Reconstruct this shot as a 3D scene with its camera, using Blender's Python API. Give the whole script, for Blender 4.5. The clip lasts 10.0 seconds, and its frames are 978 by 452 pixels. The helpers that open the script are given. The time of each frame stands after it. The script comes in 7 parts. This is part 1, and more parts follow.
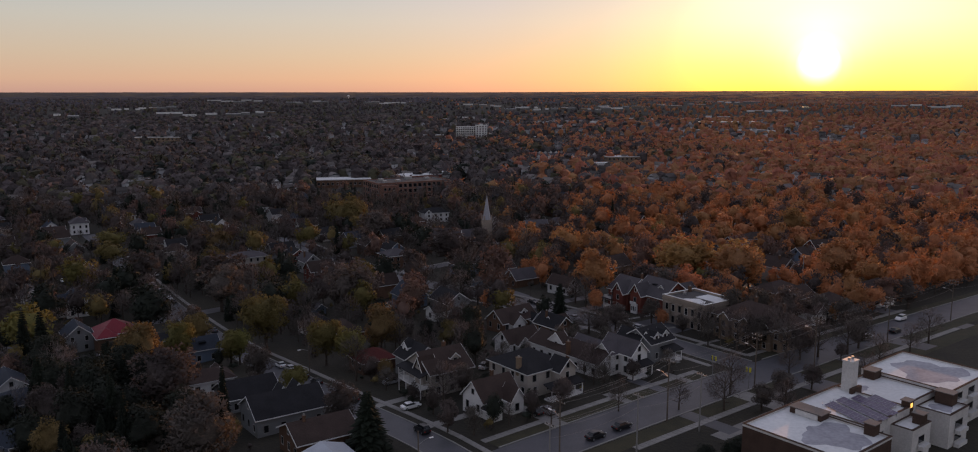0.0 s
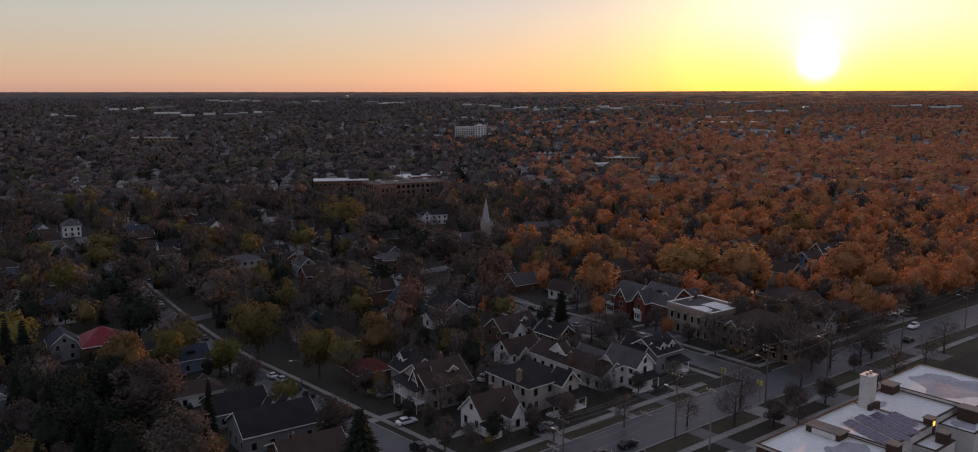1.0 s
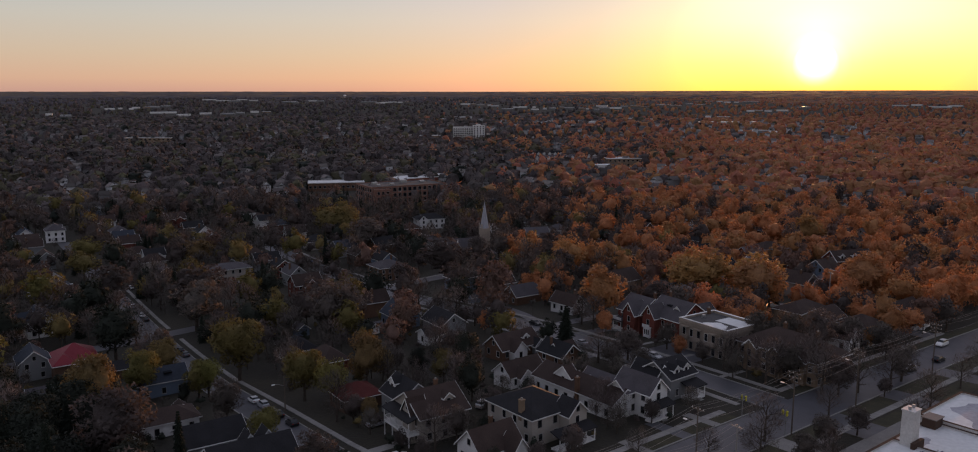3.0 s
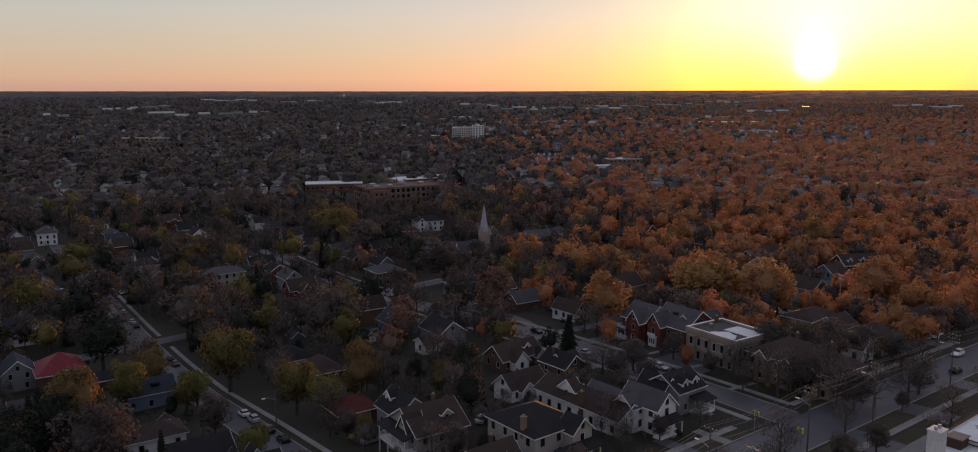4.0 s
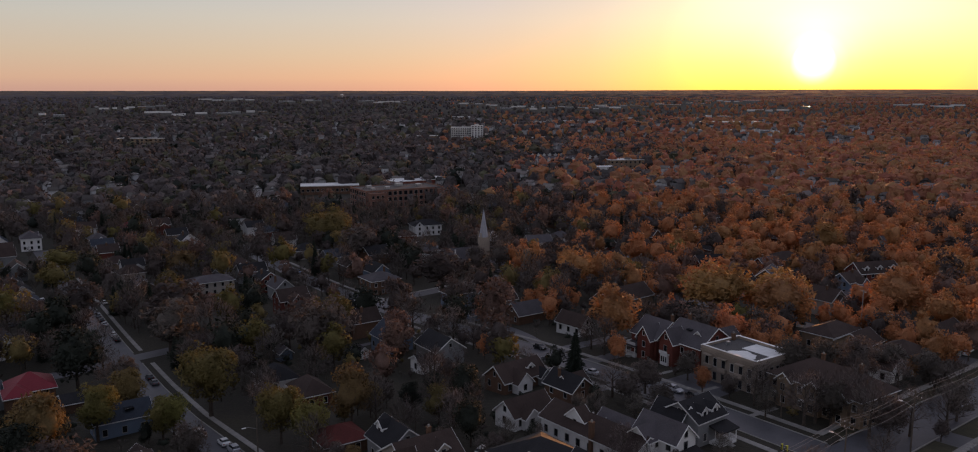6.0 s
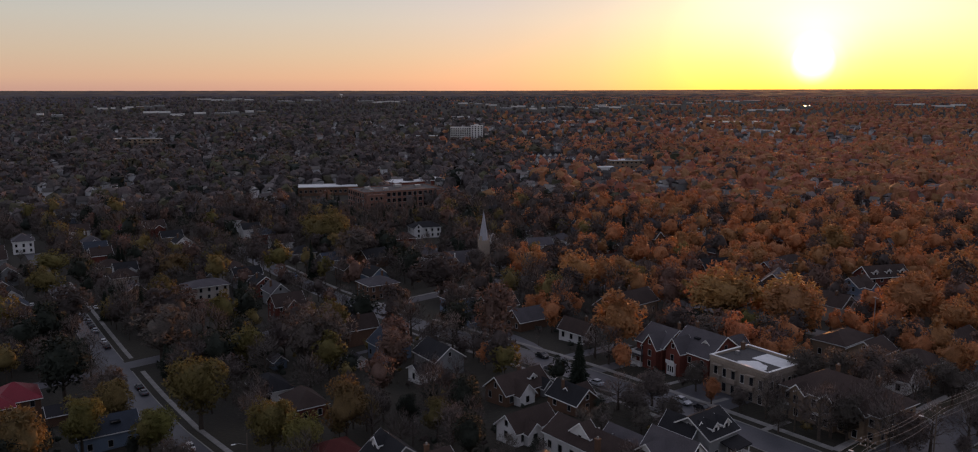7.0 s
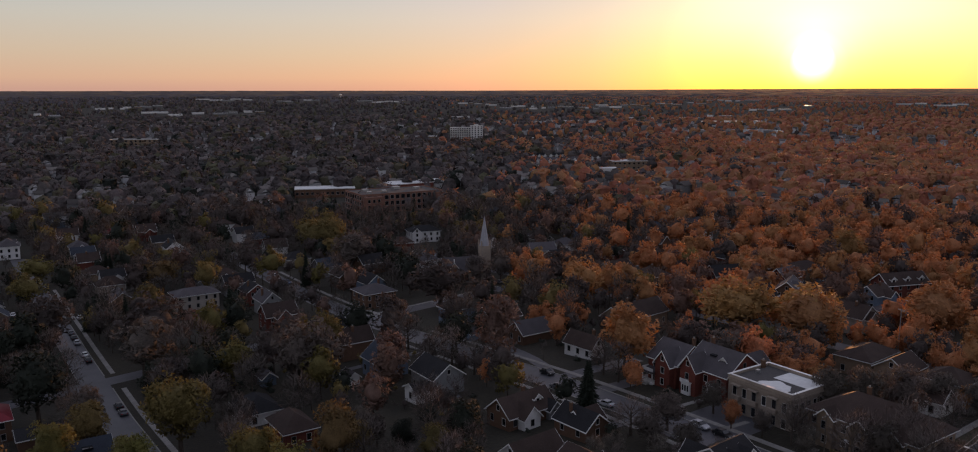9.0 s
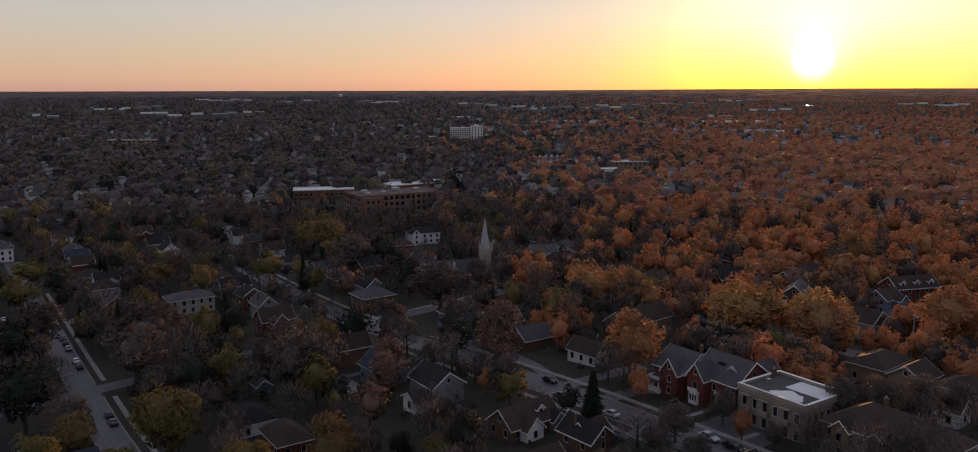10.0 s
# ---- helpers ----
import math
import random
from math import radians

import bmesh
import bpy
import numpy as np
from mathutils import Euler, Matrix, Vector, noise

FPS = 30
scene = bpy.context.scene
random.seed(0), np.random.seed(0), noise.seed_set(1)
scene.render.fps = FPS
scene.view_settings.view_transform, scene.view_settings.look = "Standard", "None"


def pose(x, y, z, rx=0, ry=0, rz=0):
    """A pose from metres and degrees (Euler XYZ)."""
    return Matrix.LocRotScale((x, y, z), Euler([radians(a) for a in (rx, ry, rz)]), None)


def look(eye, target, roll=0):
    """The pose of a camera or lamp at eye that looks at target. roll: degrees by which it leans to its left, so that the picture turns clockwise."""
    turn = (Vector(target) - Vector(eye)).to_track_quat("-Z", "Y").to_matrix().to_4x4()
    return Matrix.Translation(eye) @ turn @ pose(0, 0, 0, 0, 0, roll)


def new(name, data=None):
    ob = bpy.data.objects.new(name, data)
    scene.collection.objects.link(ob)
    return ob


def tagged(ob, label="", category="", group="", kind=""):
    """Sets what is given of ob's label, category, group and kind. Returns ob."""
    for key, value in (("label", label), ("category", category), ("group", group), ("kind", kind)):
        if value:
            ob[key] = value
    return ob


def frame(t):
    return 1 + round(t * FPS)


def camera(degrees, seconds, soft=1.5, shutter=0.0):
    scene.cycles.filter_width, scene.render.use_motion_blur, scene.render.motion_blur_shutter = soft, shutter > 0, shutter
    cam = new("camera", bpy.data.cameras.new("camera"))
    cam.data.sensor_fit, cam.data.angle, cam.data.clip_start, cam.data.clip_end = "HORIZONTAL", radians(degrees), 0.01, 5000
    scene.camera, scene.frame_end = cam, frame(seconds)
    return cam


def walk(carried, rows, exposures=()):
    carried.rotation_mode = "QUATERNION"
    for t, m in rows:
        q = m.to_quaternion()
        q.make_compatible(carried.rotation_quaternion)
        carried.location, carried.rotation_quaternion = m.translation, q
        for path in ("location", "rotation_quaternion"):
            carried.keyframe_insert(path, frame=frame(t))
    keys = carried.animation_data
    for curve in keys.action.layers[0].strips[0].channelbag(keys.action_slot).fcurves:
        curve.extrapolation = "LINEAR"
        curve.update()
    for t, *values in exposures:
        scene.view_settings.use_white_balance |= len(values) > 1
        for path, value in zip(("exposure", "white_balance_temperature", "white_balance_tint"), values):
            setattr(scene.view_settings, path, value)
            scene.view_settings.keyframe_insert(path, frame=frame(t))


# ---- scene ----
cam = camera(61.0, 10.0, soft=1.05)
PATH = [
    (0.00, 0.000, 0.000, 70.000, 80.728, -0.010, 0.000),
    (0.50, -0.013, 4.094, 70.070, 80.724, -0.019, -0.031),
    (1.00, -0.036, 8.184, 70.150, 80.718, -0.028, -0.062),
    (1.50, -0.069, 12.266, 70.238, 80.711, -0.035, -0.091),
    (2.00, -0.112, 16.333, 70.332, 80.703, -0.041, -0.120),
    (2.50, -0.163, 20.380, 70.430, 80.695, -0.046, -0.148),
    (3.25, -0.254, 26.400, 70.579, 80.680, -0.050, -0.187),
    (4.00, -0.360, 32.342, 70.727, 80.665, -0.051, -0.224),
    (4.50, -0.437, 36.251, 70.820, 80.655, -0.049, -0.246),
    (5.00, -0.518, 40.111, 70.907, 80.645, -0.046, -0.266),
    (5.50, -0.603, 43.916, 70.985, 80.636, -0.042, -0.285),
    (6.25, -0.736, 49.510, 71.082, 80.623, -0.032, -0.309),
    (7.00, -0.873, 54.949, 71.149, 80.613, -0.018, -0.329),
    (7.50, -0.964, 58.480, 71.174, 80.607, -0.007, -0.339),
    (8.00, -1.056, 61.928, 71.179, 80.603, 0.007, -0.346),
    (8.50, -1.146, 65.288, 71.164, 80.601, 0.022, -0.351),
    (9.00, -1.234, 68.553, 71.126, 80.601, 0.039, -0.353),
    (9.50, -1.320, 71.718, 71.063, 80.603, 0.058, -0.352),
    (10.00, -1.402, 74.778, 70.973, 80.607, 0.078, -0.348),
]
walk(cam, [(t, pose(x, y, z, rx, ry, rz)) for t, x, y, z, rx, ry, rz in PATH])

# ---- sky and sun: a clear evening, the sun just above the horizon ----
SUN_AZ, SUN_EL = 21.3, 1.6  # degrees clockwise from +y, above the horizon
SUN_DIR = Vector((math.sin(radians(SUN_AZ)) * math.cos(radians(SUN_EL)), math.cos(radians(SUN_AZ)) * math.cos(radians(SUN_EL)), math.sin(radians(SUN_EL))))

world = bpy.data.worlds.new("evening_sky")
scene.world = world
world.use_nodes = True
wn, wl = world.node_tree.nodes, world.node_tree.links
wn.clear()


def wnode(kind, **values):
    n = wn.new(kind)
    for k, v in values.items():
        n.inputs[int(k[1:])].default_value = v
    return n


def wmath(op, a, b=None):
    n = wn.new("ShaderNodeMath")
    n.operation = op
    for i, v in enumerate((a, b)):
        if v is None:
            continue
        if isinstance(v, (int, float)):
            n.inputs[i].default_value = v
        else:
            wl.new(v, n.inputs[i])
    return n.outputs[0]


def wramp(fac, stops):
    n = wn.new("ShaderNodeValToRGB")
    wl.new(fac, n.inputs[0])
    e = n.color_ramp.elements
    while len(e) < len(stops):
        e.new(0.5)
    for el, (p, c) in zip(e, stops):
        el.position, el.color = p, (*c, 1)
    return n.outputs[0]


def wscale(col, k):
    n = wn.new("ShaderNodeVectorMath")
    n.operation = "SCALE"
    wl.new(col, n.inputs[0])
    if isinstance(k, (int, float)):
        n.inputs[3].default_value = k
    else:
        wl.new(k, n.inputs[3])
    return n.outputs[0]


def wadd(a, b):
    n = wn.new("ShaderNodeVectorMath")
    n.operation = "ADD"
    wl.new(a, n.inputs[0])
    wl.new(b, n.inputs[1])
    return n.outputs[0]


sky = wn.new("ShaderNodeTexSky")
sky.sky_type = "NISHITA"
sky.sun_disc = False
sky.sun_elevation = radians(SUN_EL)
sky.sun_rotation = radians(SUN_AZ)
sky.altitude, sky.air_density, sky.dust_density, sky.ozone_density = 300, 1.0, 0.6, 2.0
coord = wn.new("ShaderNodeTexCoord")
sep = wn.new("ShaderNodeSeparateXYZ")
wl.new(coord.outputs["Generated"], sep.inputs[0])
dot = wn.new("ShaderNodeVectorMath")
dot.operation = "DOT_PRODUCT"
wl.new(coord.outputs["Generated"], dot.inputs[0])
dot.inputs[1].default_value = SUN_DIR
nearness = dot.outputs["Value"]
# low haze: peach at the horizon, pale blue-grey above
band = wramp(sep.outputs[2], [
    (0.0, (0.66, 0.41, 0.36)), (0.0125, (0.75, 0.49, 0.38)), (0.04, (0.70, 0.55, 0.45)), (0.08, (0.64, 0.60, 0.56)),
    (0.115, (0.55, 0.58, 0.62)), (0.1875, (0.49, 0.47, 0.53)), (0.25, (0.45, 0.44, 0.53)), (0.5, (0.43, 0.44, 0.56)), (1.0, (0.41, 0.44, 0.58))])
# aureole of the low sun
ang = wmath("DIVIDE", wmath("ARCCOSINE", wmath("MINIMUM", nearness, 0.999999)), math.pi)
aureole = wramp(ang, [
    (0.0, (60.0, 54.0, 44.0)), (0.003, (14.0, 12.0, 9.5)), (0.0046, (3.6, 3.1, 3.2)), (0.0066, (1.9, 1.7, 2.0)), (0.011, (1.2, 1.1, 1.2)), (0.017, (0.86, 0.80, 0.82)), (0.024, (0.66, 0.62, 0.64)),
    (0.04, (0.48, 0.44, 0.47)), (0.054, (0.34, 0.28, 0.28)), (0.08, (0.25, 0.14, 0.13)), (0.11, (0.18, 0.085, 0.07)), (0.17, (0.10, 0.05, 0.03)), (0.25, (0.04, 0.02, 0.01)), (0.40, (0.0, 0.0, 0.0))])
# the long way through the air near the horizon takes the blue out
air = wramp(wmath("MULTIPLY", sep.outputs[2], 4.0), [(0.0, (1.0, 0.70, 0.06)), (0.12, (1.0, 0.88, 0.26)), (0.30, (1.0, 0.98, 0.78)), (0.5, (1.0, 1.0, 1.0))])
mul = wn.new("ShaderNodeVectorMath")
mul.operation = "MULTIPLY"
wl.new(aureole, mul.inputs[0])
wl.new(air, mul.inputs[1])
# the haze round the sun is yellow
gold = wn.new("ShaderNodeVectorMath")
gold.operation = "MULTIPLY"
wl.new(band, gold.inputs[0])
wl.new(wramp(ang, [(0.0, (1.0, 1.0, 0.30)), (0.04, (1.0, 1.0, 0.50)), (0.075, (1.0, 0.99, 0.84)), (0.12, (1.0, 1.0, 1.0))]), gold.inputs[1])
total = wadd(wadd(wscale(sky.outputs[0], 0.05), wscale(gold.outputs[0], 0.74)), mul.outputs[0])
bg = wnode("ShaderNodeBackground", _1=1.0)
wl.new(total, bg.inputs[0])
out = wn.new("ShaderNodeOutputWorld")
wl.new(bg.outputs[0], out.inputs[0])

sun_data = bpy.data.lights.new("sun", "SUN")
sun_data.energy, sun_data.angle, sun_data.color = 2.4, radians(0.53), (1.0, 0.42, 0.15)
sun = new("sun", sun_data)
sun.matrix_world = look((0, 0, 200), Vector((0, 0, 200)) - SUN_DIR - Vector((0, 0, 0.02)))

# ---- materials ----
def material(name, base, rough=0.8, metal=0.0, spread=0.25, scale=1.2, fine=9.0, bump=0.3, bump_d=0.05, random_v=0.0, random_h=0.0, island=False, translucent=0.0, spec=0.5, second=None):
    """Two scales of noise over the base colour, with relief; optional colour change from piece to piece."""
    m = bpy.data.materials.new(name)
    m.use_nodes = True
    n, l = m.node_tree.nodes, m.node_tree.links
    n.clear()
    o = n.new("ShaderNodeOutputMaterial")
    b = n.new("ShaderNodeBsdfPrincipled")
    b.inputs["Roughness"].default_value = rough
    b.inputs["Metallic"].default_value = metal
    b.inputs["Specular IOR Level"].default_value = spec
    tc = n.new("ShaderNodeTexCoord")
    big, small = n.new("ShaderNodeTexNoise"), n.new("ShaderNodeTexNoise")
    for t, s, d in ((big, scale, 4), (small, fine, 5)):
        t.inputs["Scale"].default_value, t.inputs["Detail"].default_value = s, d
        l.new(tc.outputs["Object"], t.inputs["Vector"])
    add = n.new("ShaderNodeMath")
    add.operation = "ADD"
    l.new(big.outputs[0], add.inputs[0])
    l.new(small.outputs[0], add.inputs[1])
    ramp = n.new("ShaderNodeMapRange")
    ramp.inputs[1].default_value, ramp.inputs[2].default_value = 0.65, 1.35
    l.new(add.outputs[0], ramp.inputs[0])
    mix = n.new("ShaderNodeMix")
    mix.data_type = "RGBA"
    lo = [c * (1 - spread) for c in base]
    hi = list(second) if second else [min(1, c * (1 + spread)) for c in base]
    mix.inputs[6].default_value, mix.inputs[7].default_value = (*lo, 1), (*hi, 1)
    l.new(ramp.outputs[0], mix.inputs[0])
    col = mix.outputs[2]
    if random_v or random_h:
        hsv = n.new("ShaderNodeHueSaturation")
        if island:
            src = n.new("ShaderNodeNewGeometry").outputs["Random Per Island"]
        else:
            src = n.new("ShaderNodeObjectInfo").outputs["Random"]
        for key, amount, mid in (("Hue", random_h, 0.5), ("Value", random_v, 1.0)):
            r = n.new("ShaderNodeMapRange")
            r.inputs[3].default_value, r.inputs[4].default_value = mid - amount, mid + amount
            if key == "Value":
                w = n.new("ShaderNodeMath")
                w.operation = "FRACT"
                k = n.new("ShaderNodeMath")
                k.operation = "MULTIPLY"
                k.inputs[1].default_value = 7.31
                l.new(src, k.inputs[0])
                l.new(k.outputs[0], w.inputs[0])
                l.new(w.outputs[0], r.inputs[0])
            else:
                l.new(src, r.inputs[0])
            l.new(r.outputs[0], hsv.inputs[key])
        l.new(col, hsv.inputs["Color"])
        col = hsv.outputs[0]
    l.new(col, b.inputs["Base Color"])
    if bump:
        bp = n.new("ShaderNodeBump")
        bp.inputs["Strength"].default_value, bp.inputs["Distance"].default_value = bump, bump_d
        l.new(small.outputs[0], bp.inputs["Height"])
        l.new(bp.outputs[0], b.inputs["Normal"])
    surf = b.outputs[0]
    if translucent:
        tr = n.new("ShaderNodeBsdfTranslucent")
        l.new(col, tr.inputs[0])
        ms = n.new("ShaderNodeMixShader")
        ms.inputs[0].default_value = translucent
        l.new(surf, ms.inputs[1])
        l.new(tr.outputs[0], ms.inputs[2])
        surf = ms.outputs[0]
    l.new(surf, o.inputs[0])
    return m


GROUND_M = material("lawn_and_soil", (0.018, 0.016, 0.009), 0.95, scale=0.05, fine=1.5, spread=0.5, second=(0.036, 0.028, 0.015), bump=0.6, bump_d=0.2)
LAWN_M = material("mown_grass", (0.030, 0.030, 0.014), 0.95, scale=0.3, fine=4.0, spread=0.4, second=(0.058, 0.047, 0.021), bump=0.5, bump_d=0.1)
ASPHALT_M = material("worn_asphalt", (0.064, 0.062, 0.070), 0.55, scale=0.25, fine=3.0, spread=0.3, bump=0.2, bump_d=0.02)
CONCRETE_M = material("concrete_paving", (0.22, 0.205, 0.19), 0.8, scale=0.5, fine=4.0, spread=0.2, bump=0.2, random_v=0.12)
KERB_M = material("kerb_concrete", (0.24, 0.23, 0.21), 0.8, scale=0.5, fine=4.0, spread=0.2)
BARK_M = material("bark", (0.07, 0.052, 0.04), 0.95, scale=1.5, fine=12.0, spread=0.4, bump=0.8, bump_d=0.08)
LEAF = {
    "rust": material("rusty_leaves", (0.122, 0.099, 0.086), 0.8, spec=0.25, scale=0.6, fine=5.0, spread=0.4, random_v=0.3, random_h=0.018, translucent=0.4, bump=0),
    "twig": material("bare_twigs", (0.150, 0.122, 0.110), 0.85, spec=0.2, scale=0.6, fine=5.0, spread=0.3, random_v=0.3, random_h=0.012, translucent=0.15, bump=0),
    "gold": material("golden_leaves", (0.40, 0.205, 0.08), 0.72, spec=0.45, scale=0.6, fine=5.0, spread=0.4, random_v=0.2, random_h=0.015, translucent=0.45, bump=0),
    # copper: bright orange leaf colour that carries the low sun's glare
    "copper": material("glare_tinted_leaves", (0.52, 0.20, 0.092), 0.72, spec=0.45, scale=0.6, fine=5.0, spread=0.4, random_v=0.25, random_h=0.015, translucent=0.45, bump=0),
    "ochre": material("ochre_leaves", (0.190, 0.135, 0.052), 0.75, spec=0.3, scale=0.6, fine=5.0, spread=0.4, random_v=0.25, random_h=0.015, translucent=0.4, bump=0),
    "lime": material("yellow_green_leaves", (0.165, 0.140, 0.042), 0.75, spec=0.3, scale=0.6, fine=5.0, spread=0.4, random_v=0.25, random_h=0.02, translucent=0.4, bump=0),
    "green": material("dull_green_leaves", (0.027, 0.031, 0.021), 0.75, spec=0.3, scale=0.6, fine=5.0, spread=0.4, random_v=0.3, random_h=0.02, translucent=0.3, bump=0),
    "grey": material("pale_grey_twigs", (0.15, 0.13, 0.11), 0.85, spec=0.2, scale=0.6, fine=5.0, spread=0.3, random_v=0.2, translucent=0.2, bump=0),
    "pink": material("salmon_leaves", (0.20, 0.115, 0.090), 0.72, spec=0.45, scale=0.6, fine=5.0, spread=0.4, random_v=0.2, random_h=0.01, translucent=0.4, bump=0),
    "spruce": material("spruce_needles", (0.012, 0.016, 0.010), 0.85, spec=0.2, scale=0.6, fine=5.0, spread=0.4, random_v=0.25, translucent=0.1, bump=0),
}
FARWOOD_M = material("brown_far_woods", (0.080, 0.069, 0.070), 0.85, spec=0.2, scale=0.006, fine=0.5, spread=0.3, second=(0.148, 0.118, 0.108), random_v=0.45, random_h=0.03, island=True, translucent=0.2, bump=0.9, bump_d=1.2)
# far crowns with the low sun's orange glare put into their colour
GLAREWOOD_M = material("glare_tinted_far_woods", (0.50, 0.215, 0.11), 0.72, spec=0.45, scale=0.006, fine=0.5, spread=0.3, second=(0.56, 0.25, 0.12), random_v=0.14, random_h=0.02, island=True, translucent=0.45, bump=0.9, bump_d=1.2)
OLIVEWOOD_M = material("olive_far_woods", (0.10, 0.090, 0.055), 0.85, spec=0.2, scale=0.006, fine=0.5, spread=0.3, random_v=0.3, random_h=0.02, island=True, translucent=0.2, bump=0.9, bump_d=1.2)
DARKWOOD_M = material("dark_far_conifers", (0.022, 0.026, 0.020), 0.85, spec=0.2, scale=0.006, fine=0.5, spread=0.3, random_v=0.3, island=True, bump=0.9, bump_d=1.2)
# woods near the horizon: the air's bluish haze is put into their colour
HAZEWOOD_M = material("haze_tinted_woods_towards_the_horizon", (0.064, 0.056, 0.066), 0.85, spec=0.2, scale=0.003, fine=0.05, spread=0.3, random_v=0.2, random_h=0.01, island=True, bump=0)
FARWALL_M = material("far_house_walls", (0.36, 0.35, 0.35), 0.7, scale=0.05, fine=0.6, spread=0.2, random_v=0.85, random_h=0.02, island=True, bump=0)
FARROOF_M = material("far_house_roofs", (0.10, 0.085, 0.078), 0.75, spec=0.2, scale=0.05, fine=0.6, spread=0.2, random_v=0.8, random_h=0.03, island=True, bump=0)


def banded(name, base, rough, pitch, depth=0.02, spread=0.12, axis="Z"):
    """Clapboard, brick courses or shingle rows: fine level bands in relief over a stained colour."""
    m = material(name, base, rough, spread=spread, scale=0.35, fine=5.0, bump=0, random_v=0.10, spec=0.15)
    n, l = m.node_tree.nodes, m.node_tree.links
    b = next(k for k in n if k.type == "BSDF_PRINCIPLED")
    tc = next(k for k in n if k.type == "TEX_COORD")
    w = n.new("ShaderNodeTexWave")
    w.wave_profile, w.bands_direction = "SAW", axis
    w.inputs["Scale"].default_value = 0.314 / pitch
    w.inputs["Distortion"].default_value = 0.4
    l.new(tc.outputs["Object"], w.inputs["Vector"])
    bp = n.new("ShaderNodeBump")
    bp.inputs["Strength"].default_value, bp.inputs["Distance"].default_value = 0.7, depth
    l.new(w.outputs[1], bp.inputs["Height"])
    l.new(bp.outputs[0], b.inputs["Normal"])
    return m


WALLS = {
    "white": banded("white_siding", (0.68, 0.66, 0.64), 0.6, 0.15),
    "cream": banded("cream_siding", (0.36, 0.32, 0.28), 0.65, 0.15),
    "grey": banded("grey_siding", (0.22, 0.22, 0.22), 0.65, 0.15),
    "blue": banded("blue_grey_siding", (0.15, 0.19, 0.25), 0.65, 0.15),
    "red": banded("red_brick", (0.145, 0.046, 0.034), 0.85, 0.075, spread=0.25),
    "brown": banded("brown_brick", (0.13, 0.075, 0.05), 0.85, 0.075, spread=0.25),
    "school": banded("dull_red_brown_brick", (0.20, 0.105, 0.08), 0.85, 0.075, spread=0.25),
    "buff": banded("buff_brick", (0.23, 0.165, 0.115), 0.85, 0.075, spread=0.2),
    "stone": banded("limestone", (0.30, 0.245, 0.20), 0.85, 0.3, depth=0.03, spread=0.25),
}
ROOFS = {
    "dark": banded("charcoal_shingles", (0.022, 0.021, 0.023), 0.8, 0.16, spread=0.3),
    "brown": banded("brown_shingles", (0.05, 0.034, 0.029), 0.78, 0.16, spread=0.3),
    "grey": banded("grey_shingles", (0.078, 0.069, 0.074), 0.72, 0.16, spread=0.25),
    "blue": banded("slate_blue_shingles", (0.04, 0.047, 0.062), 0.75, 0.16, spread=0.25),
    "red": banded("red_metal_roof", (0.19, 0.026, 0.036), 0.5, 0.4, depth=0.03, spread=0.15, axis="X"),
    "pale": banded("pale_metal_roof", (0.46, 0.48, 0.52), 0.4, 0.4, depth=0.03, spread=0.12, axis="X"),
    "maroon": banded("maroon_shingles", (0.10, 0.025, 0.022), 0.75, 0.16, spread=0.3),
}
TRIM_M = material("white_trim_paint", (0.72, 0.70, 0.68), 0.55, scale=0.5, fine=6.0, spread=0.25, bump=0.1, random_v=0.2)
WINDOWTRIM_M = material("dull_window_paint", (0.36, 0.34, 0.32), 0.6, scale=1.0, fine=12.0, spread=0.25, bump=0.1, random_v=0.5)
DARKTRIM_M = material("dark_trim_paint", (0.05, 0.045, 0.04), 0.5, scale=1.0, fine=12.0, spread=0.2, bump=0.1)
WHITE_ROOF_M = material("white_roof_membrane", (0.76, 0.75, 0.74), 0.7, spec=0.2, scale=0.12, fine=1.2, spread=0.22, second=(0.78, 0.77, 0.76), bump=0.15)
POND_M = material("wet_roof_stain", (0.36, 0.35, 0.38), 0.75, spec=0.2, scale=0.2, fine=1.4, spread=0.25, bump=0.05)
GRAVEL_M = material("roof_gravel", (0.16, 0.145, 0.135), 0.9, scale=0.2, fine=5.0, spread=0.3, bump=0.6, bump_d=0.05)
DARKROOF_M = material("dark_roof_felt", (0.06, 0.055, 0.055), 0.85, scale=0.1, fine=2.0, spread=0.35, bump=0.3)
METAL_M = material("galvanised_steel", (0.42, 0.42, 0.43), 0.4, 0.85, scale=0.8, fine=7.0, spread=0.2, bump=0.1)
POLE_M = material("weathered_pole_wood", (0.11, 0.085, 0.065), 0.9, scale=1.0, fine=10.0, spread=0.35)
STEELPOLE_M = material("grey_pole_paint", (0.30, 0.29, 0.28), 0.5, 0.4, scale=1.0, fine=10.0, spread=0.15)
CABLE_M = material("cable_sheath", (0.32, 0.29, 0.27), 0.95, spec=0.05, scale=1.0, fine=10.0, spread=0.2, bump=0)
PANEL_M = material("solar_cells", (0.085, 0.062, 0.115), 0.22, 0.0, scale=1.2, fine=6.0, spread=0.3, bump=0, spec=0.7)
RUBBER_M = material("tyre_rubber", (0.02, 0.02, 0.02), 0.85, scale=3.0, fine=20.0, spread=0.3)
